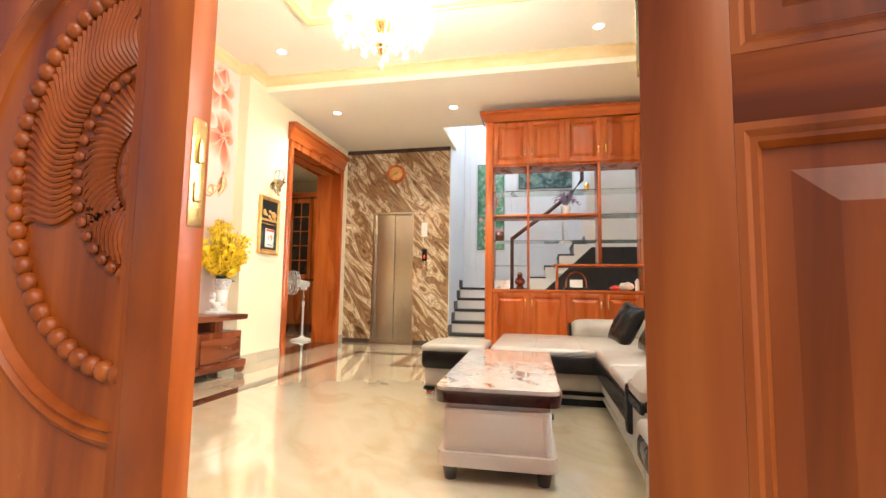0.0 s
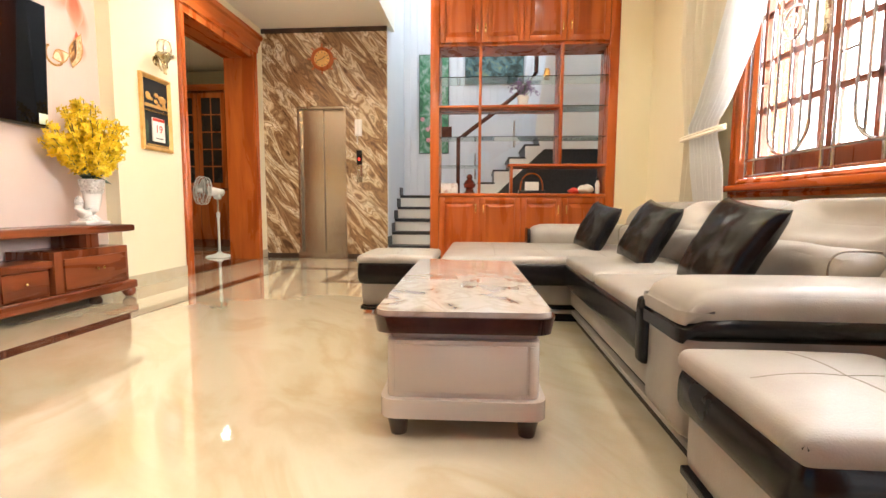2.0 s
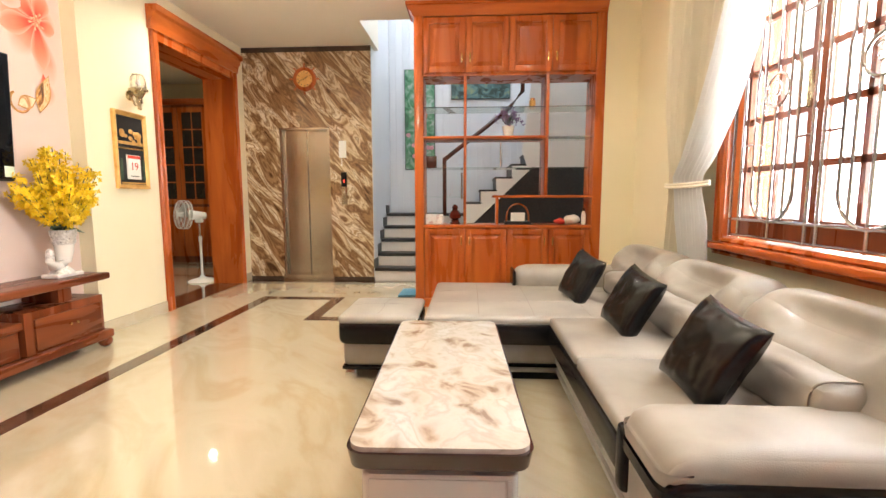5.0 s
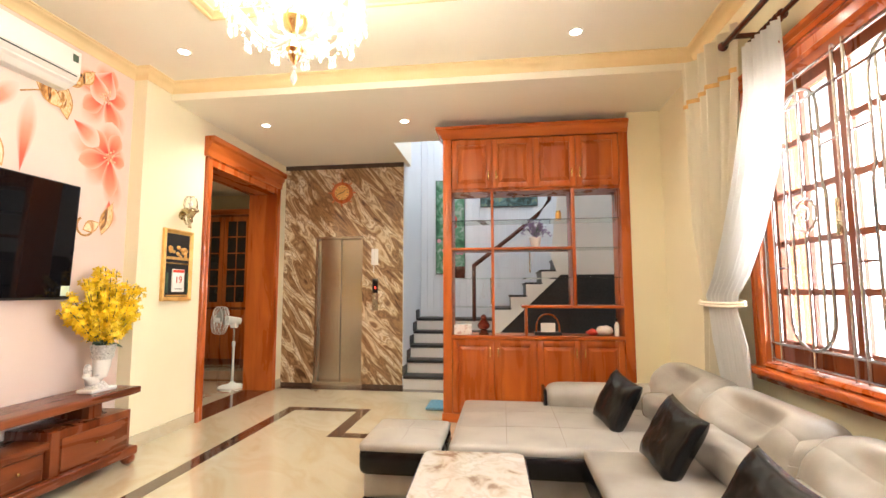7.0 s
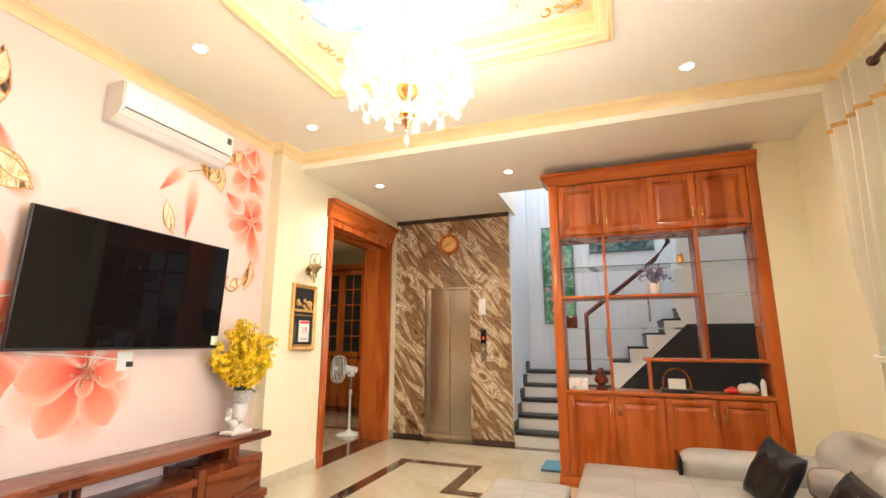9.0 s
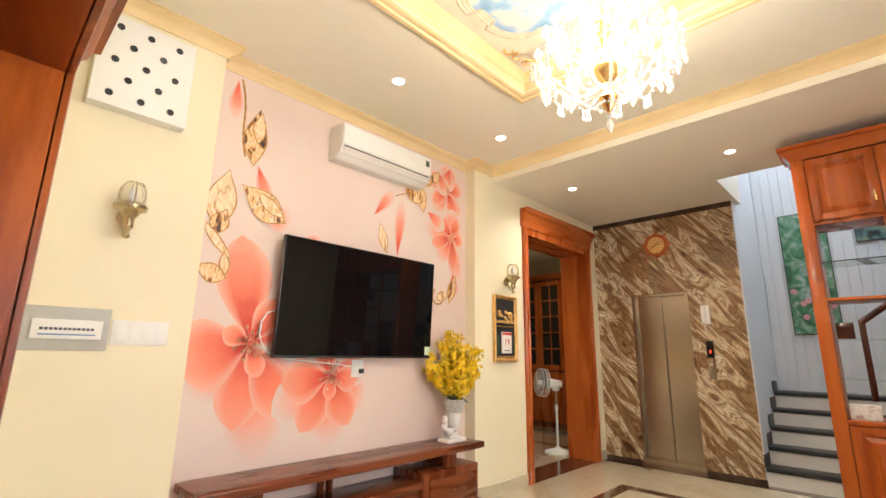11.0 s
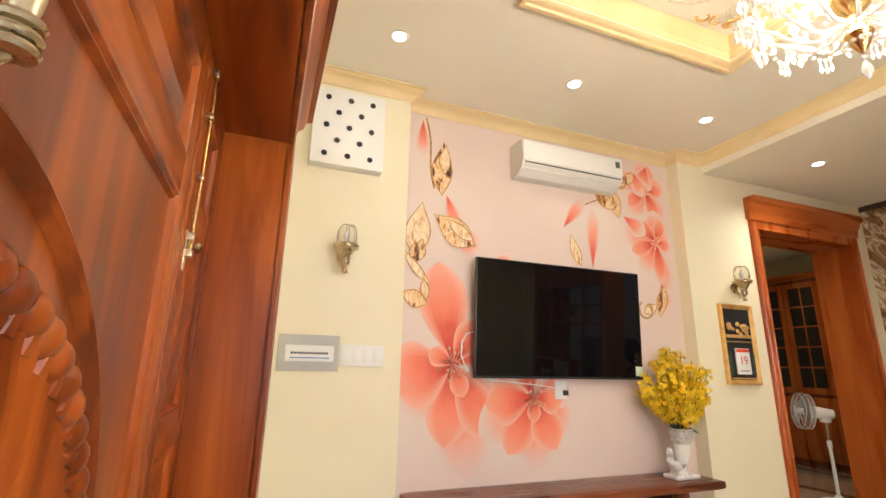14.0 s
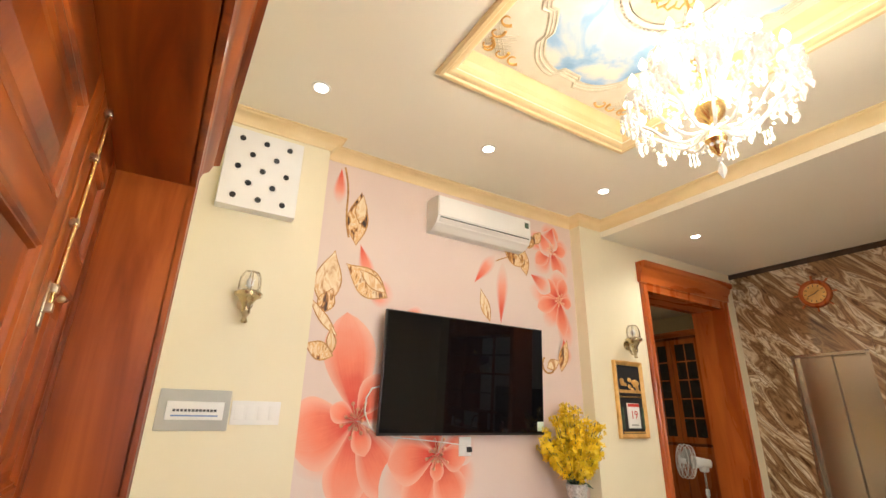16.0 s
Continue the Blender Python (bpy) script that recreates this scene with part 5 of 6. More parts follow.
for off, w, h in ((0.0, 0.018, 0.006), (0.035, 0.012, 0.004), (0.07, 0.022, 0.008)):
    pts = [(mx + (u - mx) * (1 + off), my + (v - my) * (1 + off)) for u, v in outline]
    part("painted_moulding", sweep(bmesh.new(), pts, [(-w / 2, 0.004), (-w / 2, 0.0), (0, -h), (w / 2, 0.0), (w / 2, 0.004)], lambda u, v, d: Vector((u, v, zc + d)), True), stucco, fres)
for r0, r1, h in ((0.33, 0.36, 0.010), (0.28, 0.315, 0.006), (0.10, 0.27, 0.004), (0.06, 0.10, 0.014)):
    part("medallion", lathe(bmesh.new(), [(r0, 0.0), (r0, -h), ((r0 + r1) / 2, -h * 1.5), (r1, -h), (r1, 0.0)], (cx, cy, zc - 0.001), 48), pale if r1 > 0.3 else stucco, fres)
bm = bmesh.new()
for k in range(60):
    t = 2 * math.pi * k / 60
    ball(bm, (cx + 0.322 * math.cos(t), cy + 0.322 * math.sin(t), zc - 0.006), 0.010, 6, 4)
tagged(part("medallion_beading", bm, pale, fres), kind="stuff")
bm = bmesh.new()
for k in range(16):
    t = 2 * math.pi * k / 16
    tube(bm, [(cx + r * math.cos(t + w), cy + r * math.sin(t + w), zc - 0.010) for r, w in ((0.05, 0), (0.09, 0.15), (0.13, 0.1), (0.17, 0.3), (0.15, 0.5))], 0.007, 5)
part("gilded_rosette", bm, gold, fres, "gilded leaf rosette")
for sx in (-1, 1):
    for sy in (-1, 1):
        ox, oy = mx + sx * ((CX1 - CX0) / 2 - 0.08), my + sy * ((CY1 - CY0) / 2 - 0.08)
        bm = bmesh.new()
        for du, dv in ((1, 0), (0, 1)):
            for q in range(3):
                pts = []
                for f in np.linspace(0, 1, 18):
                    r = 0.055 * (1 - 0.75 * f)
                    w = 4.6 * f + q
                    e = 0.07 + 0.11 * q
                    pts.append((ox - sx * (e * du + 0.05 * dv + r * math.cos(w)), oy - sy * (e * dv + 0.05 * du + r * math.sin(w)), zc - 0.004))
                tube(bm, pts, 0.010, 6, lambda f: 1.1 - 0.7 * f)
        part("gilded_scroll", bm, gold, fres, "gilded scrollwork")
        bm = bmesh.new()
        for q in range(5):
            d = 0.09 + 0.035 * q
            tube(bm, [(ox - sx * d, oy - sy * 0.03, zc - 0.002), (ox - sx * 0.03, oy - sy * d, zc - 0.002)], 0.004, 5)
            tube(bm, [(ox - sx * (0.02 + 0.03 * q), oy - sy * 0.05, zc - 0.002), (ox - sx * (0.10 + 0.03 * q), oy - sy * 0.20, zc - 0.002)], 0.004, 5)
        part("painted_lattice", bm, stucco, fres)


# ---- mural ----
mural = thing("wall_mural", "pink wallpaper mural of coral blossoms and golden leaves", "mural", kind="structure", at=(XM, 4.66, 0))
part("paper", B(XM, XM + 0.003, 3.255, 6.075, 0.121, ZC - 0.10), mural_base, mural, "pale pink mural paper", False)


def printed(name, throat, middle, tip, rim, fade=0.30, back=None):
    """Petal print: u runs from the throat to the tip, v from the middle to the edge; fine veins run along u."""
    m = bpy.data.materials.new(name)
    m.use_nodes = True
    nt = m.node_tree
    N, L = nt.nodes.new, nt.links.new
    b = nt.nodes["Principled BSDF"]
    uv = N("ShaderNodeUVMap")
    sp = N("ShaderNodeSeparateXYZ")
    L(uv.outputs[0], sp.inputs[0])
    tc = N("ShaderNodeTexCoord")
    cloud = N("ShaderNodeTexNoise")
    cloud.inputs["Scale"].default_value, cloud.inputs["Detail"].default_value = 6, 4
    L(tc.outputs["Object"], cloud.inputs["Vector"])
    mp = N("ShaderNodeMapping")
    mp.inputs["Scale"].default_value = (1.2, 13, 1)
    L(uv.outputs[0], mp.inputs[0])
    vein = N("ShaderNodeTexNoise")
    vein.inputs["Scale"].default_value, vein.inputs["Detail"].default_value = 1.0, 3
    L(mp.outputs[0], vein.inputs["Vector"])
    add = N("ShaderNodeMath")
    add.operation = "MULTIPLY_ADD"
    add.inputs[1].default_value = 0.34
    L(cloud.outputs["Fac"], add.inputs[0])
    L(sp.outputs[0], add.inputs[2])
    add2 = N("ShaderNodeMath")
    add2.operation = "MULTIPLY_ADD"
    add2.inputs[1].default_value = 0.26
    L(vein.outputs["Fac"], add2.inputs[0])
    L(add.outputs[0], add2.inputs[2])
    r1 = N("ShaderNodeValToRGB")
    e = r1.color_ramp.elements
    e[0].position, e[0].color = 0.37, (*throat, 1)
    e[1].position, e[1].color = 1.0, (*tip, 1)
    e.new(0.66).color = (*middle, 1)
    sh = N("ShaderNodeMath")
    sh.operation = "MULTIPLY"
    sh.inputs[1].default_value = 0.78
    L(add2.outputs[0], sh.inputs[0])
    L(sh.outputs[0], r1.inputs[0])
    r2 = N("ShaderNodeValToRGB")
    r2.color_ramp.elements[0].position, r2.color_ramp.elements[0].color = 1 - fade, (0, 0, 0, 1)
    r2.color_ramp.elements[1].position, r2.color_ramp.elements[1].color = 1.0, (1, 1, 1, 1)
    L(sp.outputs[1], r2.inputs[0])
    mx_ = N("ShaderNodeMix")
    mx_.data_type = "RGBA"
    L(r2.outputs[0], mx_.inputs[0])
    L(r1.outputs[0], mx_.inputs[6])
    mx_.inputs[7].default_value = (*rim, 1)
    col = mx_.outputs[2]
    if back:
        r3 = N("ShaderNodeValToRGB")
        r3.color_ramp.elements[0].position, r3.color_ramp.elements[0].color = 0.62, (0, 0, 0, 1)
        r3.color_ramp.elements[1].position, r3.color_ramp.elements[1].color = 1.0, (1, 1, 1, 1)
        L(sp.outputs[0], r3.inputs[0])
        m3 = N("ShaderNodeMix")
        m3.data_type = "RGBA"
        L(r3.outputs[0], m3.inputs[0])
        L(col, m3.inputs[6])
        m3.inputs[7].default_value = (*back, 1)
        col = m3.outputs[2]
    L(col, b.inputs["Base Color"])
    b.inputs["Roughness"].default_value = 0.62
    return m


PAPER = (0.74, 0.60, 0.54)
coral = printed("coral_petal_print", (0.58, 0.035, 0.015), (0.80, 0.20, 0.11), (0.82, 0.36, 0.25), (0.82, 0.44, 0.33), 0.5)
soft_coral = printed("pale_petal_print", (0.72, 0.10, 0.05), (0.82, 0.30, 0.20), (0.81, 0.48, 0.38), PAPER, 0.55, PAPER)
leaf_gold = textured("gold_leaf_print", [(0.03, 0.012, 0.006), (0.22, 0.08, 0.02), (0.62, 0.30, 0.08), (0.86, 0.68, 0.42), (0.72, 0.40, 0.14), (0.88, 0.74, 0.50), (0.40, 0.16, 0.04)], 11, stretch=(1, 1.2, 0.6), rough=0.55, bump=0, distort=1.2, detail=4, spread=(0.32, 0.70))
leaf_pale = textured("pale_leaf_print", [(0.50, 0.22, 0.07), (0.80, 0.60, 0.36), (0.86, 0.74, 0.52), (0.70, 0.42, 0.18), (0.85, 0.70, 0.46)], 9, stretch=(1, 1.2, 0.5), rough=0.55, bump=0, distort=1.0, detail=4, spread=(0.34, 0.68))
leaf_rim = textured("leaf_outline_print", [(0.36, 0.14, 0.03), (0.66, 0.36, 0.12)], 24, rough=0.55, bump=0)
stamen_print = textured("stamen_print", [(0.55, 0.10, 0.05), (0.86, 0.46, 0.28), (0.88, 0.66, 0.44)], 40, rough=0.5, bump=0)
layer = [0]


def petal(y, z, angle, length, width, mat, belly=0.62, curl=0.0, point=0.75):
    """A flat printed petal from (y, z) towards the angle, in degrees from straight up towards +y."""
    layer[0] += 1
    d = XM + 0.0034 + 0.00012 * layer[0]
    bm = bmesh.new()
    lay = bm.loops.layers.uv.new("UVMap")
    ca, sa = math.cos(radians(angle)), math.sin(radians(angle))
    rows, n, m = [], 16, 8
    for i in range(n + 1):
        u = i / n
        w = width / 2 * math.sin(math.pi * u ** (math.log(0.5) / math.log(belly))) ** point if 0 < u < 1 else 0.0
        row = []
        for j in range(-m, m + 1):
            v = j / m
            a, b = u * length, v * w + curl * length * u * u
            row.append((bm.verts.new((d, y + a * sa + b * ca, z + a * ca - b * sa)), (u, abs(v))))
        rows.append(row)
    for r, q in zip(rows, rows[1:]):
        for j in range(2 * m):
            vs = (r[j], r[j + 1], q[j + 1], q[j])
            f = bm.faces.new([t[0] for t in vs])
            for lp, t in zip(f.loops, vs):
                lp[lay].uv = t[1]
    bmesh.ops.remove_doubles(bm, verts=bm.verts, dist=1e-7)
    part("petal" if mat in (coral, soft_coral) else "leaf", bm, mat, mural, "", False)


def blossom(y, z, size, spec, mat):
    for ang, ln, wd in spec:
        petal(y, z, ang, size * ln, size * wd, mat)
    bm = bmesh.new()
    for k in range(13):
        a = 2 * math.pi * k / 13
        rr = 0.13 * size * (0.35 + 0.65 * ((k * 7) % 5) / 5)
        pts = [(XM + 0.012, y + 0.02 * size * math.cos(a), z + 0.02 * size * math.sin(a)), (XM + 0.012, y + rr * math.cos(a), z + rr * 1.3 * math.sin(a))]
        tube(bm, pts, 0.003 * size + 0.001, 5)
        ball(bm, pts[-1], 0.012 * size + 0.003, 8, 6, (0.3, 1, 1))
    part("stamen_cluster", bm, stamen_print, mural, "golden stamens")


# large blossoms low on the wall
blossom(3.70, 1.50, 1.0, [(-132, 0.52, 0.40), (170, 0.86, 0.44), (138, 0.72, 0.40), (60, 0.46, 0.40)], soft_coral)
blossom(3.70, 1.50, 1.0, [(186, 0.60, 0.34), (148, 0.66, 0.34), (-10, 0.80, 0.42), (-106, 0.50, 0.50), (32, 0.40, 0.24), (-66, 0.22, 0.16), (160, 0.26, 0.16)], coral)
blossom(4.40, 1.26, 0.9, [(-120, 0.62, 0.40), (178, 0.62, 0.42), (130, 0.50, 0.40), (75, 0.42, 0.34)], soft_coral)
blossom(4.40, 1.26, 0.9, [(-150, 0.54, 0.34), (154, 0.50, 0.34), (-98, 0.48, 0.40), (100, 0.30, 0.24), (-20, 0.34, 0.26), (180, 0.22, 0.14)], coral)
# branch of small blossoms high beside the pier
blossom(5.76, 3.24, 0.56, [(0, 0.62, 0.46), (72, 0.50, 0.40), (150, 0.70, 0.46), (-144, 0.66, 0.44), (-72, 0.66, 0.44)], soft_coral)
blossom(5.76, 3.24, 0.50, [(14, 0.56, 0.34), (84, 0.44, 0.32), (156, 0.62, 0.34), (-130, 0.58, 0.34), (-60, 0.56, 0.32)], coral)
blossom(5.84, 2.70, 0.56, [(0, 0.60, 0.46), (72, 0.34, 0.40), (170, 0.95, 0.40), (-144, 0.66, 0.44), (-80, 0.76, 0.46)], soft_coral)
blossom(5.84, 2.70, 0.50, [(20, 0.50, 0.32), (100, 0.34, 0.28), (175, 0.74, 0.34), (-110, 0.66, 0.36), (-45, 0.56, 0.34)], coral)
for y, z, a, l, w in ((4.76, 2.72, 38, 0.40, 0.14), (5.06, 2.36, 4, 0.62, 0.15), (5.46, 2.92, 120, 0.30, 0.20), (5.80, 3.50, 200, 0.30, 0.26), (5.60, 3.42, 150, 0.3, 0.2), (5.86, 2.30, 175, 0.28, 0.18), (3.62, 2.86, 160, 0.34, 0.14), (3.66, 2.50, 100, 0.30, 0.24), (4.02, 2.32, 90, 0.24, 0.2), (3.40, 3.50, 180, 0.34, 0.12)):
    petal(y, z, a, l, w, soft_coral)


def outlined(y, z, a, l, w, mat, belly=0.45, curl=0.08):
    """A printed leaf with a darker gold outline showing round it."""
    ca, sa = math.cos(radians(a)), math.sin(radians(a))
    petal(y - 0.012 * sa, z - 0.012 * ca, a, l + 0.024, w + 0.022, leaf_rim, belly, curl, 1.25)
    petal(y, z, a, l, w, mat, belly, curl, 1.25)


for y, z, a, l, w, mt in ((3.58, 2.85, -3, 0.47, 0.17, leaf_gold), (3.60, 3.04, -2, 0.26, 0.09, leaf_pale), (3.37, 2.30, 1, 0.46, 0.20, leaf_pale), (3.36, 2.26, 14, 0.20, 0.12, leaf_gold), (3.88, 2.45, -63, 0.42, 0.22, leaf_gold),
                          (3.86, 2.49, -60, 0.28, 0.09, leaf_pale), (3.49, 2.10, -46, 0.36, 0.055, leaf_pale), (3.47, 1.95, -76, 0.22, 0.12, leaf_gold), (3.47, 1.98, -14, 0.16, 0.06, leaf_pale),
                          (5.40, 2.90, -14, 0.32, 0.12, leaf_gold), (5.36, 2.98, -62, 0.30, 0.12, leaf_gold), (5.36, 3.20, 50, 0.24, 0.12, leaf_gold), (5.30, 3.30, -20, 0.16, 0.08, leaf_pale), (5.52, 3.26, 30, 0.18, 0.09, leaf_gold), (4.93, 2.38, -24, 0.30, 0.09, leaf_pale),
                          (5.80, 1.98, 14, 0.32, 0.11, leaf_gold), (5.62, 2.00, 60, 0.17, 0.09, leaf_pale)):
    outlined(y, z, a, l, w, mt)
bm = tube(bmesh.new(), [(XM + 0.004, 3.43 + 0.09 * f + 0.015 * math.sin(6 * f), 3.52 - 0.62 * f) for f in np.linspace(0, 1, 20)], 0.008, 5)
tube(bm, [(XM + 0.004, 5.64 + 0.08 * math.cos(a), 2.03 + 0.08 * math.sin(a)) for a in np.linspace(2.2, 5.8, 18)], 0.010, 5)
tube(bm, [(XM + 0.004, 5.02 + 0.40 * f, 2.98 + 0.10 * math.sin(2 * f)) for f in np.linspace(0, 1, 12)], 0.006, 5)
part("stem", bm, leaf_rim, mural, "golden stem")


# ---- vase of flowers ----
vase = thing("vase", "white ceramic horn vase with silvered relief on the stand", "vase", at=(-2.5, 5.62, 0.64))
VX, VY, VZ = -2.50, 5.62, 0.64
part("base", S(VX - 0.075, VX + 0.075, VY - 0.13, VY + 0.12, VZ, VZ + 0.035, 0.012, 5), ceramic, vase)
part("mound", lathe(bmesh.new(), [(0.09, 0.03), (0.075, 0.05), (0.05, 0.08), (0.02, 0.09)], (VX, VY - 0.01, VZ), 18), silvered, vase, "silvered relief")
horn = [(VX, VY - 0.10, VZ + 0.20), (VX, VY - 0.115, VZ + 0.14), (VX, VY - 0.085, VZ + 0.095), (VX, VY - 0.03, VZ + 0.085), (VX, VY + 0.01, VZ + 0.13), (VX, VY + 0.025, VZ + 0.20), (VX, VY + 0.03, VZ + 0.28), (VX, VY + 0.03, VZ + 0.36)]
part("horn", tube(bmesh.new(), horn, 0.072, 18, lambda f: 0.22 + 0.85 * f ** 0.8), ceramic, vase)
part("rim_relief", lathe(bmesh.new(), [(0.070, 0.26), (0.082, 0.28), (0.080, 0.31), (0.090, 0.34), (0.092, 0.375), (0.080, 0.38), (0.07, 0.36)], (VX, VY + 0.03, VZ), 26), silvered, vase, "silvered flower relief")
part("tip_relief", ball(bmesh.new(), (VX, VY - 0.105, VZ + 0.185), 0.036, 12, 8, (0.9, 0.8, 1.5)), silvered, vase)
fl = thing("flower_bouquet", "bouquet of yellow orchid sprays with green leaves in the vase", "flowers", at=(VX, VY + 0.03, VZ + 0.37))
rng = random.Random(5)
for k in range(58):
    a, lean = rng.uniform(0, 2 * math.pi), rng.uniform(0.05, 1.0)
    L = rng.uniform(0.34, 0.64)
    pts = []
    for f in np.linspace(0, 1, 8):
        r = 0.03 + 0.36 * lean * f ** 1.1
        pts.append(Vector((VX + 0.62 * r * math.cos(a), VY + 0.03 + r * math.sin(a), VZ + 0.34 + L * f * (1.28 - 0.62 * lean))))
        pts[-1].x = max(pts[-1].x, XM + 0.04)
    spray = part("stem", tube(bmesh.new(), pts, 0.003, 5), leaf_green, fl)
    bm = bmesh.new()
    for q in range(46):
        f = rng.uniform(0.30, 1.0)
        i = min(6, int(f * 7))
        p = pts[i].lerp(pts[i + 1], f * 7 - i) + Vector((rng.gauss(0, 0.015), rng.gauss(0, 0.019), rng.gauss(0, 0.018)))
        p.x = max(p.x, XM + 0.03)
        n = Vector((rng.gauss(0.5, 1), rng.gauss(-0.3, 1), rng.gauss(0.3, 1))).normalized()
        u = n.orthogonal().normalized()
        w = n.cross(u)
        s = rng.uniform(0.013, 0.023)
        for j in range(4):
            b = 2 * math.pi * j / 4 + 0.3
            d = (math.cos(b) * u + math.sin(b) * w)
            t = n.cross(d)
            bm.faces.new([bm.verts.new(x) for x in (p, p + s * (0.7 * d + 0.5 * t) + 0.004 * n, p + s * 1.5 * d + 0.006 * n, p + s * (0.7 * d - 0.5 * t) + 0.004 * n)])
    tagged(part("inflorescence", bm, petal_yellow, spray, "small yellow blossoms", False), kind="stuff")
for k in range(26):
    a = rng.uniform(0, 2 * math.pi)
    d = Vector((0.6 * math.cos(a), math.sin(a), rng.uniform(-0.35, 0.5)))
    p = Vector((VX, VY + 0.03, VZ + 0.40)) + Vector((0, 0, rng.uniform(-0.02, 0.07)))
    t = d.cross(Vector((0, 0, 1))).normalized()
    l, w = rng.uniform(0.10, 0.19), rng.uniform(0.022, 0.036)
    bm = bmesh.new()
    c = [bm.verts.new(p + d * l * f + Vector((0, 0, 0.03 * math.sin(math.pi * f)))) for f in (0, 0.35, 0.7, 1.0)]
    e = [[bm.verts.new(p + d * l * f + s * t * w) for f in (0.35, 0.7)] for s in (1, -1)]
    for q in e:
        bm.faces.new((c[0], c[1], q[0]))
        bm.faces.new((c[1], c[2], q[1], q[0]))
        bm.faces.new((c[2], c[3], q[1]))
    part("leaf", bm, leaf_green, fl)

# ---- framed calendar picture ----
pic = thing("picture_frame", "gilt framed dark picture with gold relief and tear-off calendar", "picture", at=(XL, 6.61, 1.36))
py0, py1, pz0, pz1 = 6.39, 6.835, 1.365, 2.12
part("frame", sweep(bmesh.new(), [(py0, pz0), (py1, pz0), (py1, pz1), (py0, pz1)], [(0, 0.0), (0, 0.03), (0.015, 0.038), (0.03, 0.03), (0.045, 0.02), (0.045, 0.0)], lambda u, v, h: Vector((XL + h, u, v)), True), gold, pic, "carved gilt frame")
part("board", B(XL + 0.002, XL + 0.012, py0 + 0.04, py1 - 0.04, pz0 + 0.04, pz1 - 0.04), plastic_black, pic, "black board", False)
bm = bmesh.new()
rng = random.Random(9)
for k in range(16):
    ball(bm, (XL + 0.014, rng.uniform(6.47, 6.77), rng.uniform(1.83, 1.94) + 0.03 * (k % 3)), rng.uniform(0.018, 0.036), 8, 6, (0.35, 1.1, 0.8))
box(bm, XL + 0.012, XL + 0.02, 6.45, 6.79, 1.80, 1.83)
part("gold_relief", bm, gold, pic, "gold relief scene")
part("divider", B(XL + 0.012, XL + 0.018, py0 + 0.045, py1 - 0.045, 1.755, 1.77), brass, pic)
cal = part("calendar", B(XL + 0.012, XL + 0.026, 6.535, 6.715, 1.46, 1.70, r=0.002), paper, pic, "white tear-off calendar showing 19")
part("calendar_head", B(XL + 0.026, XL + 0.028, 6.54, 6.71, 1.665, 1.695), red_paper, cal)


def writing(text, size, m, material, parent, label=""):
    cu = bpy.data.curves.new("lettering", "FONT")
    cu.body, cu.size, cu.align_x, cu.align_y, cu.extrude = text, size, "CENTER", "CENTER", 0.001
    ob = new("lettering", cu)
    dg = bpy.context.evaluated_depsgraph_get()
    me = bpy.data.meshes.new_from_object(ob.evaluated_get(dg))
    bpy.data.objects.remove(ob)
    me.transform(m)
    me.materials.clear()
    me.materials.append(material)
    o = new("lettering", me)
    o.parent = parent
    if parent.type == "EMPTY" and parent.name not in LOCAL:
        o.matrix_parent_inverse = parent.matrix_basis.inverted()
    return tagged(o, label)


writing("19", 0.11, Matrix.Translation((XL + 0.0275, 6.625, 1.585)) @ Matrix(((0, 0, 1, 0), (1, 0, 0, 0), (0, 1, 0, 0), (0, 0, 0, 1))), red_paper, cal)
part("print_line", B(XL + 0.026, XL + 0.0275, 6.57, 6.68, 1.488, 1.496), plastic_black, cal)
for y in (6.45, 6.76):
    part("side_ornament", B(XL + 0.012, XL + 0.018, y, y + 0.035, 1.45, 1.66, r=0.004), leaf_green, pic)
part("bottom_trim", B(XL + 0.012, XL + 0.018, 6.46, 6.79, 1.415, 1.43), gold, pic)


# ---- wall lanterns ----
def sconce(y, z, label):
    o = thing("wall_sconce", label, "wall lamp", "wall lanterns", at=(XL, y, z))
    X = XL + 0.10
    part("backplate", lathe(bmesh.new(), [(0.05, 0.0), (0.05, 0.008), (0.03, 0.015), (0.01, 0.02)], (XL, y, z - 0.07), 18, "x"), pewter, o)
    part("bracket", tube(bmesh.new(), [(XL + 0.01, y, z - 0.08), (XL + 0.06, y, z - 0.17), (X, y, z - 0.17), (X, y, z - 0.09)], 0.011, 8), pewter, o)
    part("cup", lathe(bmesh.new(), [(0.012, -0.21), (0.022, -0.20), (0.012, -0.17), (0.03, -0.14), (0.026, -0.10), (0.055, -0.05), (0.085, -0.035), (0.09, -0.015), (0.07, 0.0), (0.01, 0.0)], (X, y, z), 20), pewter, o)
    g = part("glass_shade", lathe(bmesh.new(), [(0.055, 0.0), (0.068, 0.04), (0.066, 0.085), (0.045, 0.125), (0.042, 0.124), (0.062, 0.085), (0.064, 0.04), (0.051, 0.003)], (X, y, z), 20), clear, o, "clear glass shade")
    g.visible_shadow = False
    for k in range(6):
        a = 2 * math.pi * k / 6
        part("cage_bar", tube(bmesh.new(), [(X + r * math.cos(a), y + r * math.sin(a), z + h) for r, h in ((0.072, 0.0), (0.073, 0.05), (0.068, 0.095), (0.045, 0.13), (0.01, 0.135))], 0.0035, 5), pewter, o)
    part("bulb", ball(bmesh.new(), (X, y, z + 0.055), 0.024, 12, 8, (1, 1, 1.4)), ceramic, o, "unlit frosted bulb")


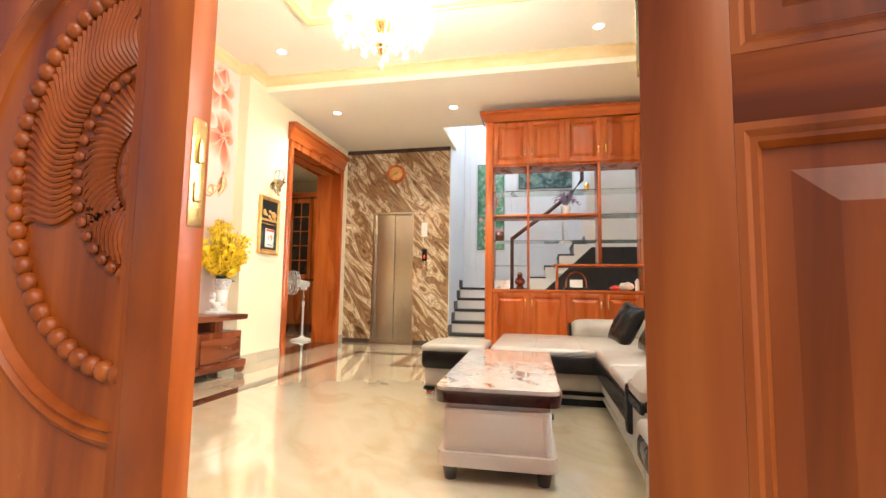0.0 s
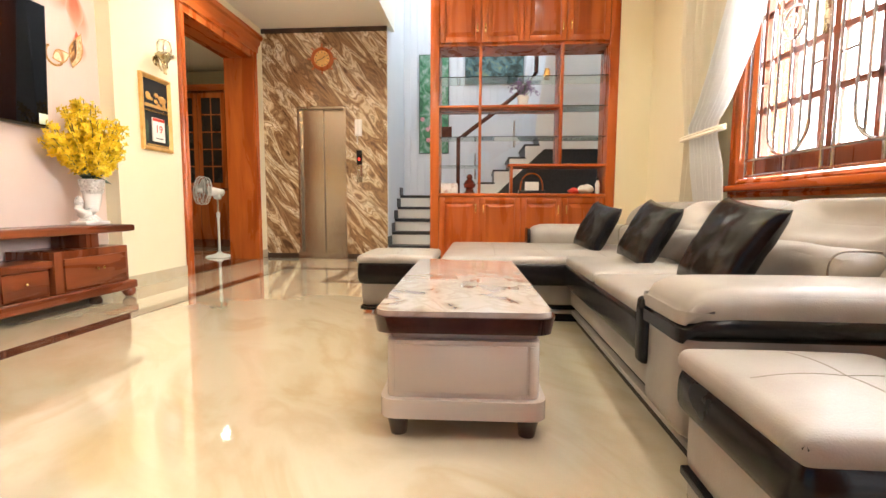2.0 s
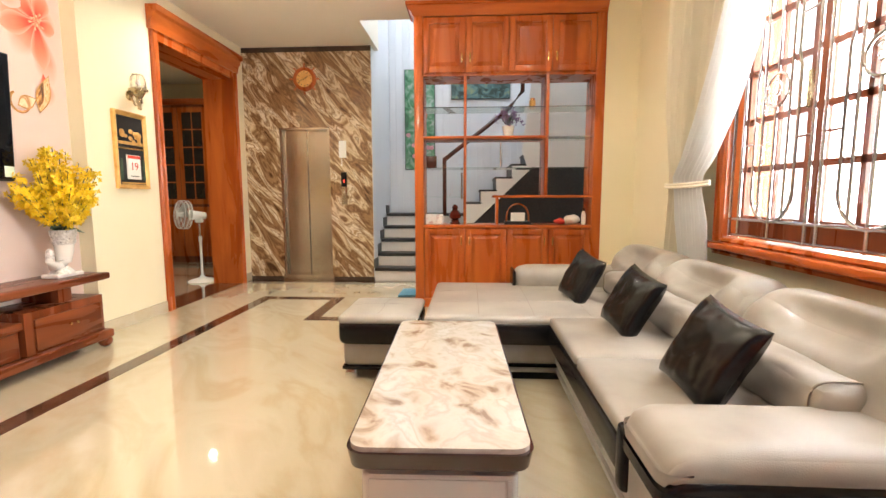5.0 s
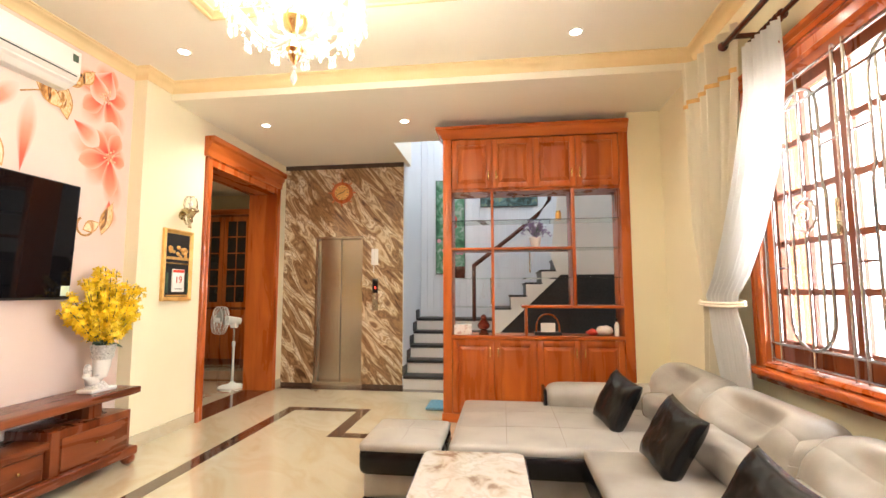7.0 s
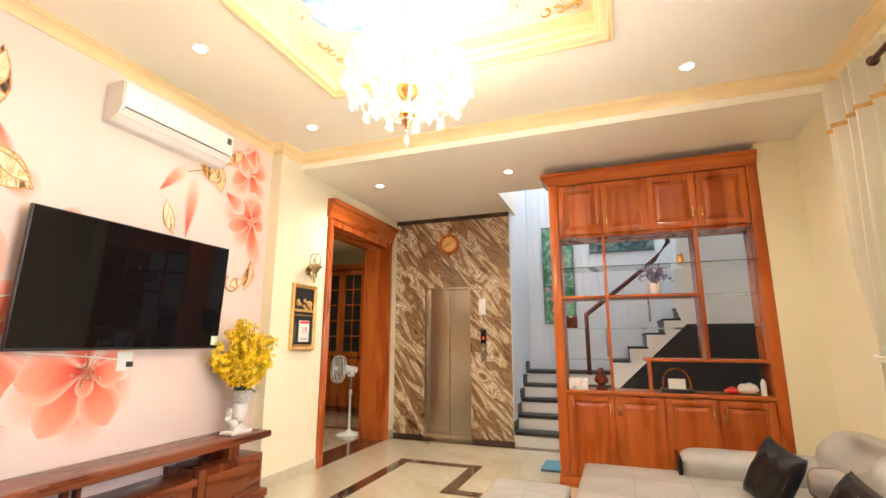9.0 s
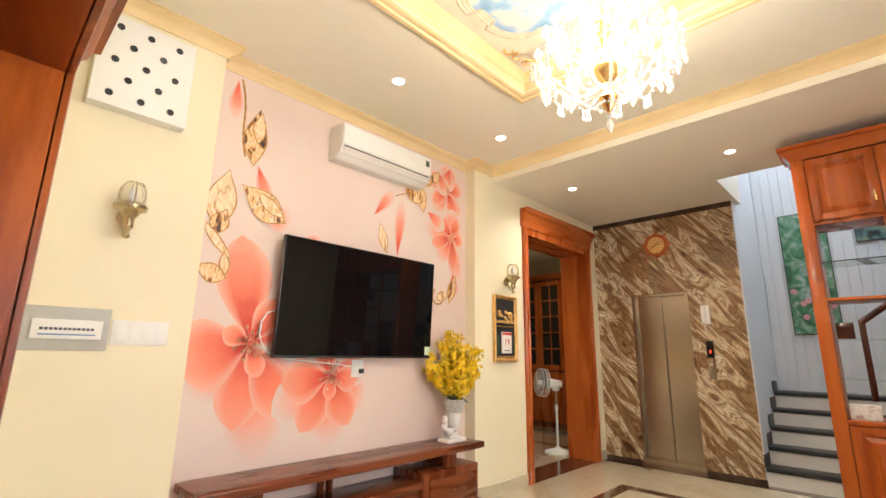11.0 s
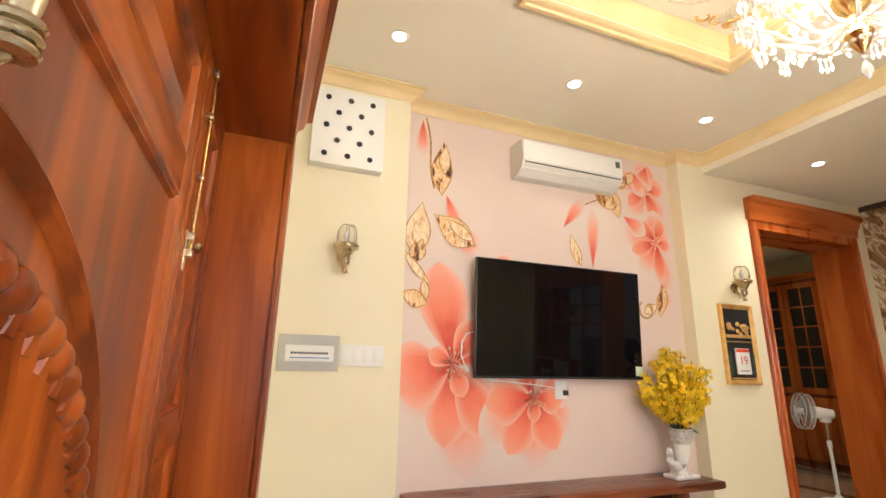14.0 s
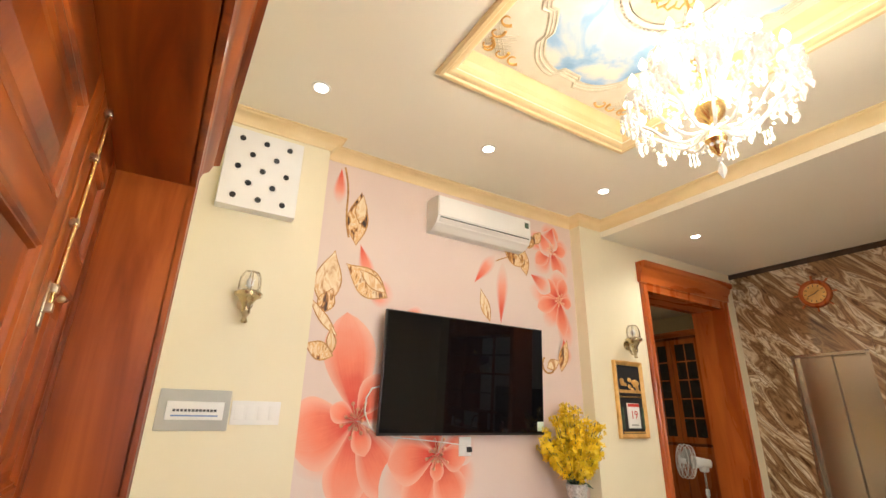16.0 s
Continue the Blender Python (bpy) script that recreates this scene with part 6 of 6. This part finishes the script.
sconce(2.80, 2.29, "unlit antique brass lantern sconce over the breaker box")
sconce(6.66, 2.36, "unlit antique brass lantern sconce over the picture")

# ---- perforated box, breaker box, switches, socket ----
vent = thing("speaker_box", "white wall box with round black holes", "speaker box", at=(XL, 2.76, 2.86))
part("body", B(XL, -2.52, 2.50, 3.025, 2.865, 3.47, r=0.004), plastic_white, vent, "", False)
for r in range(5):
    for c in range(3 if r % 2 == 0 else 2):
        y = 2.76 + (c - (1 if r % 2 == 0 else 0.5)) * 0.165
        z = 3.167 + (2 - r) * 0.112
        part("hole", lathe(bmesh.new(), [(0.016, -0.004), (0.016, 0.002), (0.021, 0.003), (0.021, -0.004)], (-2.52, y, z), 14, "x"), plastic_black, vent)
        part("hole_bottom", C((-2.521, y, z), (-2.5192, y, z), 0.016, n=14), plastic_black, vent)
br = thing("breaker_box", "grey breaker box with a clear hinged cover", "breaker box", at=(XL, 2.63, 1.43))
part("plate", B(XL, XL + 0.016, 2.425, 2.815, 1.435, 1.668, r=0.006), plastic_grey, br)
part("window", B(XL + 0.016, XL + 0.03, 2.47, 2.78, 1.495, 1.60, r=0.005), plastic_white, br)
for k in range(12):
    part("breaker", B(XL + 0.03, XL + 0.034, 2.505 + 0.02 * k, 2.52 + 0.02 * k, 1.542, 1.556), plastic_black, br, "", False)
part("breaker_label", B(XL + 0.03, XL + 0.0315, 2.50, 2.75, 1.515, 1.523), textured("blue_label", [(0.1, 0.2, 0.42), (0.14, 0.24, 0.5)], 4, rough=0.5, bump=0), br)
sw = thing("switch_plate", "row of white light switches", "switch", at=(XL, 2.97, 1.5))
part("plate", B(XL, XL + 0.009, 2.825, 3.12, 1.47, 1.612, r=0.003), plastic_white, sw)
for k in range(4):
    part("rocker", B(XL + 0.009, XL + 0.013, 2.845 + 0.068 * k, 2.895 + 0.068 * k, 1.50, 1.585, r=0.002), plastic_white, sw)
so = thing("wall_socket", "white double socket with plug under the television", "socket", at=(XM, 4.66, 1.25))
part("plate", B(XM + 0.004, XM + 0.014, 4.60, 4.72, 1.24, 1.385, r=0.003), plastic_white, so)
part("plug", B(XM + 0.014, XM + 0.05, 4.67, 4.705, 1.27, 1.31, r=0.004), plastic_black, so)
cab1 = thing("power_cable", "white cable loops hanging below the television", "cable", at=(XM, 4.3, 1.3))
part("cable", tube(bmesh.new(), [(XM + 0.03, 4.68, 1.34), (XM + 0.035, 4.62, 1.325), (XM + 0.04, 4.45, 1.345), (XM + 0.04, 4.2, 1.37), (XM + 0.05, 4.0, 1.385), (XM + 0.06, 3.96, 1.40)], 0.005, 6), plastic_white, cab1)
part("cable", tube(bmesh.new(), [(XM + 0.03, 3.86, 1.42), (XM + 0.03, 3.80, 1.46), (XM + 0.03, 3.755, 1.56), (XM + 0.03, 3.76, 1.66), (XM + 0.03, 3.80, 1.73), (XM + 0.03, 3.87, 1.75)], 0.007, 6), plastic_white, cab1)


# ---- clock, intercom, lift panel ----
clk = thing("wall_clock", "ship wheel wall clock with a gold face", "clock", at=(-1.66, YB, 3.03))
KX, KZ = -1.66, 3.02
part("rim", lathe(bmesh.new(), [(0.12, -0.002), (0.12, -0.03), (0.14, -0.04), (0.165, -0.035), (0.175, -0.01), (0.175, -0.002)], (KX, YB, KZ), 36, "y"), wood_z, clk)
part("face", C((KX, YB - 0.003, KZ), (KX, YB - 0.022, KZ), 0.121, n=36), gold, clk, "gold clock face")
for k in range(8):
    a = 2 * math.pi * k / 8
    p = lambda r: (KX + r * math.cos(a), YB - 0.018, KZ + r * math.sin(a))
    bm = tube(bmesh.new(), [p(0.165), p(0.19), p(0.205), p(0.225)], 0.014, 8, lambda f: (1, 0.6, 1.0, 0.6)[min(3, int(f * 3.01))])
    part("spoke_handle", bm, wood_z, clk)
for k in range(12):
    a = 2 * math.pi * k / 12
    part("hour_mark", B(-0.004, 0.004, -0.001, 0.001, 0.085, 0.108), plastic_black, clk).matrix_basis = pose(KX, YB - 0.0232, KZ, 0, math.degrees(a), 0)
for l, a in ((0.06, 55), (0.085, -110)):
    part("clock_hand", B(-0.004, 0.004, -0.001, 0.001, -0.015, l), plastic_black, clk).matrix_basis = pose(KX, YB - 0.0255, KZ, 0, a, 0)
ph = thing("intercom_phone", "white wall intercom handset with a coiled cord", "intercom", at=(-1.11, YB, 1.85))
part("cradle", B(-1.165, -1.06, YB - 0.03, YB - 0.001, 1.87, 2.12, r=0.008), plastic_white, ph)
part("handset", S(-1.16, -1.105, YB - 0.07, YB - 0.03, 1.875, 2.115, 0.016, 6), plastic_white, ph)
part("cord", tube(bmesh.new(), [(-1.13 + 0.008 * math.cos(12 * f * 6.28), YB - 0.02 + 0.008 * math.sin(12 * f * 6.28), 1.87 - 0.12 * math.sin(3.14 * f)) for f in np.linspace(0, 1, 90)], 0.003, 5), plastic_white, ph)
lp = thing("lift_call_panel", "steel lift call panel with a black display", "call panel", at=(-1.11, YB, 1.2))
part("plate", B(-1.15, -1.06, YB - 0.012, YB, 1.17, 1.66, r=0.003), steel, lp)
part("display", B(-1.148, -1.062, YB - 0.016, YB - 0.012, 1.44, 1.655, r=0.002), tv_black, lp)
part("lit_floor", B(-1.115, -1.095, YB - 0.018, YB - 0.016, 1.50, 1.54), glow("red_digit", (1.0, 0.05, 0.03), 3), lp, "red lit floor digit")
part("button", C((-1.105, YB - 0.011, 1.36), (-1.105, YB - 0.018, 1.36), 0.018, n=18), chrome, lp)


# ---- standing fan ----
fan = thing("standing_fan", "white pedestal fan with grey blades in the opening", "fan", at=(-3.30, 8.85, 0))
FX, FY2 = -3.30, 8.86
part("base", lathe(bmesh.new(), [(0.20, 0.0), (0.205, 0.012), (0.17, 0.03), (0.08, 0.05), (0.04, 0.07), (0.03, 0.09)], (FX, FY2, 0), 28), plastic_white, fan)
part("pole", C((FX, FY2, 0.06), (FX, FY2, 0.70), 0.018, n=14), plastic_white, fan)
part("pole", C((FX, FY2, 0.65), (FX, FY2, 0.96), 0.013, n=14), chrome, fan)
part("collar", C((FX, FY2, 0.62), (FX, FY2, 0.69), 0.026, n=14), plastic_white, fan)
axis = Vector((-0.58, -0.81, 0.08)).normalized()
H = Vector((FX, FY2, 1.01))
part("control_box", S(FX - 0.05, FX + 0.05, FY2 - 0.045, FY2 + 0.045, 0.90, 0.99, 0.02, 5), plastic_white, fan)
part("motor", cyl(bmesh.new(), H - axis * 0.09, H + axis * 0.12, 0.052, 0.075, 18), plastic_white, fan)
hub = H + axis * 0.22
tq = axis.to_track_quat("Z", "Y").to_matrix().to_4x4()
rim = bmesh.new()
for rr, off in ((0.205, -0.05), (0.21, 0.0), (0.205, 0.05)):
    tube(rim, [Matrix.Translation(hub + axis * off) @ tq @ Vector((rr * math.cos(a), rr * math.sin(a), 0)) for a in np.linspace(0, 2 * math.pi, 41)], 0.005, 6)
part("guard_rim", rim, plastic_white, fan)
guard = bmesh.new()
for k in range(54):
    a = 2 * math.pi * k / 54
    for s in (-1, 1):
        tube(guard, [Matrix.Translation(hub) @ tq @ Vector((r * math.cos(a), r * math.sin(a), s * z)) for r, z in ((0.03, 0.085), (0.12, 0.082), (0.205, 0.05))], 0.0014, 4)
tagged(part("guard_mesh", guard, plastic_white, fan, "thin white guard wires"), kind="stuff")
for k in range(5):
    a0 = 2 * math.pi * k / 5
    bm = bmesh.new()
    top, bot = [], []
    for r, w in ((0.03, 0.25), (0.09, 0.42), (0.15, 0.46), (0.18, 0.36)):
        for lst, s in ((top, 1), (bot, -1)):
            lst.append((Matrix.Translation(hub) @ tq @ Vector((r * math.cos(a0 + s * w), r * math.sin(a0 + s * w), 0.018 * s))))
    ring = [bm.verts.new(p) for p in top + bot[::-1]]
    for i in range(3):
        bm.faces.new((ring[i], ring[i + 1], ring[6 - i], ring[7 - i]))
    bmesh.ops.solidify(bm, geom=list(bm.faces), thickness=0.003)
    part("blade", bm, plastic_grey, fan)
part("hub_cap", cyl(bmesh.new(), hub, hub + axis * 0.095, 0.035, 0.032, 18), plastic_white, fan)


# ---- dining room cabinet, chair ----
dc = thing("bookcase", "tall red wood bookcase with dark glazed doors", "bookcase", at=(-4.85, 11.1, 0))
X0, X1, DY = -6.0, -3.7, 10.88
part("body", B(X0, X1, DY + 0.022, 11.34, 0.0, 3.05), deep_z, dc)
part("cornice", sweep(bmesh.new(), [(X0, DY), (X1, DY)], [(0.0, 0.0), (-0.03, 0.02), (-0.05, 0.06), (-0.08, 0.10), (0.3, 0.10), (0.3, 0.0)], lambda u, v, d: Vector((u, v, 3.05 + d))), wood_x, dc)
glass_dark = textured("dark_glazing", [(0.012, 0.010, 0.010), (0.03, 0.022, 0.018)], 3, rough=0.06, bump=0)
nd = 4
for k in range(nd):
    a, b = X0 + (X1 - X0) * k / nd + 0.01, X0 + (X1 - X0) * (k + 1) / nd - 0.01
    d = part("glazed_door", B(a, b, DY, DY + 0.02, 1.15, 3.0), wood_z, dc, "", False)
    for i in range(2):
        for j in range(5):
            pa = a + 0.07 + (b - a - 0.14) * i / 2 + 0.012
            pz = 1.24 + 1.68 * j / 5 + 0.012
            part("pane", B(pa, pa + (b - a - 0.14) / 2 - 0.024, DY - 0.004, DY + 0.002, pz, pz + 1.68 / 5 - 0.024), glass_dark, d, "", False)
    d = part("cabinet_door", B(a, b, DY, DY + 0.02, 0.12, 1.10, r=0.003), wood_z, dc)
    part("raised_panel", B(a + 0.08, b - 0.08, DY - 0.008, DY, 0.22, 1.0, r=0.006), wood_z, d)
chr_ = thing("dining_chair", "dining chair with taupe back and wooden legs", "chair", at=(-4.15, 8.9, 0))
part("seat", S(-4.42, -3.98, 8.68, 9.12, 0.42, 0.50, 0.03, 6), leather, chr_)
part("backrest", S(-4.06, -3.98, 8.70, 9.10, 0.50, 1.08, 0.03, 8), leather, chr_)
for x in (-4.40, -4.02):
    for y in (8.72, 9.08):
        part("leg", C((x + (0.05 if x > -4.1 else 0), y, 0), (x, y, 0.43), 0.016, 0.026, 10), wood_z, chr_)


# ---- stairwell pictures and things on the cabinet ----
def painting(x0, x1, z0, z1, label, cols):
    o = thing("painting", label, "painting", "stairwell paintings", at=((x0 + x1) / 2, 10.6, z0))
    part("frame", B(x0, x1, 10.585, 10.611, z0, z1, r=0.004), plastic_black, o)
    part("canvas", B(x0 + 0.012, x1 - 0.012, 10.581, 10.586, z0 + 0.012, z1 - 0.012), textured("painted_canvas", cols, 7, rough=0.5, bump=0.05, distort=1.0, spread=(0.32, 0.68)), o, "", False)
    return o


p1 = painting(-0.39, 0.16, 1.78, 3.55, "tall green painting of a lotus pond with birds", [(0.02, 0.10, 0.05), (0.05, 0.22, 0.10), (0.20, 0.36, 0.26), (0.45, 0.52, 0.50)])
rng = random.Random(3)
for k in range(9):
    x, z = rng.uniform(-0.33, 0.10), rng.uniform(1.88, 2.5)
    bm = bmesh.new()
    for j in range(6):
        ball(bm, (x + 0.02 * math.cos(j), 10.580, z + 0.02 * math.sin(j)), 0.022, 8, 5, (1, 0.1, 1))
    part("painted_lotus", bm, textured("pink_paint", [(0.6, 0.22, 0.30), (0.75, 0.42, 0.46)], 20, rough=0.5, bump=0), p1)
part("painted_bird", ball(bmesh.new(), (-0.02, 10.580, 2.75), 0.08, 10, 6, (0.5, 0.04, 1.5)), red_paper, p1)
painting(0.45, 1.50, 3.02, 3.62, "wide dark landscape painting", [(0.01, 0.02, 0.02), (0.03, 0.06, 0.05), (0.10, 0.20, 0.22), (0.24, 0.30, 0.18)])

pot = thing("potted_plant", "white pot of lilac flowers on the cabinet shelf", "plant", at=(1.23, 7.55, 1.962))
part("pot", lathe(bmesh.new(), [(0.045, 0.0), (0.05, 0.0), (0.066, 0.11), (0.070, 0.125), (0.062, 0.125), (0.045, 0.02)], (1.23, 7.55, 1.962), 20), ceramic, pot)
rng = random.Random(11)
for k in range(30):
    a, r = rng.uniform(0, 6.28), rng.uniform(0.02, 0.17)
    tip = Vector((1.23 + r * math.cos(a), 7.55 + 0.7 * r * math.sin(a), 2.15 + rng.uniform(0, 0.12) - 0.3 * r))
    part("stem", tube(bmesh.new(), [(1.23, 7.55, 2.07), tip.lerp(Vector((1.23, 7.55, 2.2)), 0.4), tip], 0.003, 4), leaf_green, pot)
    bm = bmesh.new()
    for j in range(9):
        ball(bm, tip + Vector((rng.gauss(0, 0.014), rng.gauss(0, 0.014), rng.gauss(0, 0.022))), 0.008, 5, 4)
    tagged(part("inflorescence", bm, lilac, pot), kind="stuff")
tb = thing("tissue_box", "white patterned tissue box on the cabinet counter", "tissue box", at=(0.38, 7.52, 0.963))
part("carton", B(0.285, 0.48, 7.46, 7.60, 0.963, 1.08, r=0.004), textured("flower_carton", [(0.55, 0.38, 0.38), (0.72, 0.70, 0.66), (0.80, 0.78, 0.75)], 30, rough=0.6, bump=0, spread=(0.35, 0.55)), tb)
jar = thing("gourd_vase", "dark red lacquer gourd vase on a wooden stand", "vase", at=(0.62, 7.55, 0.963))
part("stand", lathe(bmesh.new(), [(0.06, 0.0), (0.06, 0.02), (0.045, 0.03), (0.05, 0.05)], (0.62, 7.55, 0.963), 18), dark_wood, jar)
part("body", lathe(bmesh.new(), [(0.03, 0.05), (0.065, 0.075), (0.075, 0.11), (0.05, 0.15), (0.028, 0.17), (0.038, 0.19), (0.03, 0.215), (0.01, 0.23)], (0.62, 7.55, 0.963), 20), textured("red_lacquer", [(0.10, 0.012, 0.008), (0.18, 0.03, 0.015)], 6, rough=0.15, bump=0, coat=0.5), jar)
cn = thing("gold_candle", "small gold jar on the glass shelf", "jar", at=(1.50, 7.55, 2.284))
part("jar", C((1.50, 7.55, 2.284), (1.50, 7.55, 2.37), 0.034, n=18), gold, cn)
part("lid", C((1.50, 7.55, 2.37), (1.50, 7.55, 2.395), 0.025, n=18), brass, cn)
sr = thing("tea_caddy", "black photo stand with an arched wooden handle", "caddy", at=(1.36, 7.55, 0.963))
part("handle", tube(bmesh.new(), [(1.22 + 0.13 * (1 - math.cos(a)), 7.53, 1.0 + 0.20 * math.sin(a) ** 0.7) for a in np.linspace(0.0, math.pi, 15)], 0.009, 8), wood_z, sr)
part("base", B(1.20, 1.50, 7.46, 7.62, 0.963, 1.0, r=0.004), plastic_black, sr)
part("card", B(1.27, 1.43, 7.50, 7.512, 1.0, 1.10), paper, sr)
bg = thing("plastic_bag", "crumpled white and red plastic bags on the counter", "bag", at=(1.93, 7.55, 0.963))
for c, r, mt in (((1.98, 7.55, 1.02), 0.085, paper), ((1.84, 7.55, 0.995), 0.06, red_paper)):
    bm = ball(bmesh.new(), c, r, 16, 12, (1.1, 0.8, 0.62))
    for v in bm.verts:
        v.co += 0.016 * noise.noise_vector(v.co * 22)
        v.co.z = max(0.964, v.co.z)
    part("bag", bm, mt, bg)
bt = thing("bottle", "small white bottle on the counter", "bottle", at=(2.10, 7.5, 0.963))
part("body", lathe(bmesh.new(), [(0.024, 0), (0.026, 0.02), (0.026, 0.12), (0.012, 0.15), (0.012, 0.16)], (2.10, 7.5, 0.963), 16), plastic_white, bt)
part("cap", C((2.10, 7.5, 1.12), (2.10, 7.5, 1.155), 0.014, n=14), plastic_black, bt)
mat_ = thing("door_mat", "folded blue doormat by the stairs", "mat", at=(0.0, 8.1, 0))
part("mat", S(-0.12, 0.40, 7.86, 8.30, 0.003, 0.035, 0.012, 8), textured("blue_mat", [(0.06, 0.16, 0.24), (0.12, 0.28, 0.38)], 30, rough=0.9, bump=0.6), mat_)
pf = thing("framed_certificate", "small framed photo standing on the glass shelf", "photo frame", at=(0.34, 7.6, 1.62))
part("frame", B(0.28, 0.40, 7.60, 7.615, 1.616, 1.76, r=0.003), dark_wood, pf)
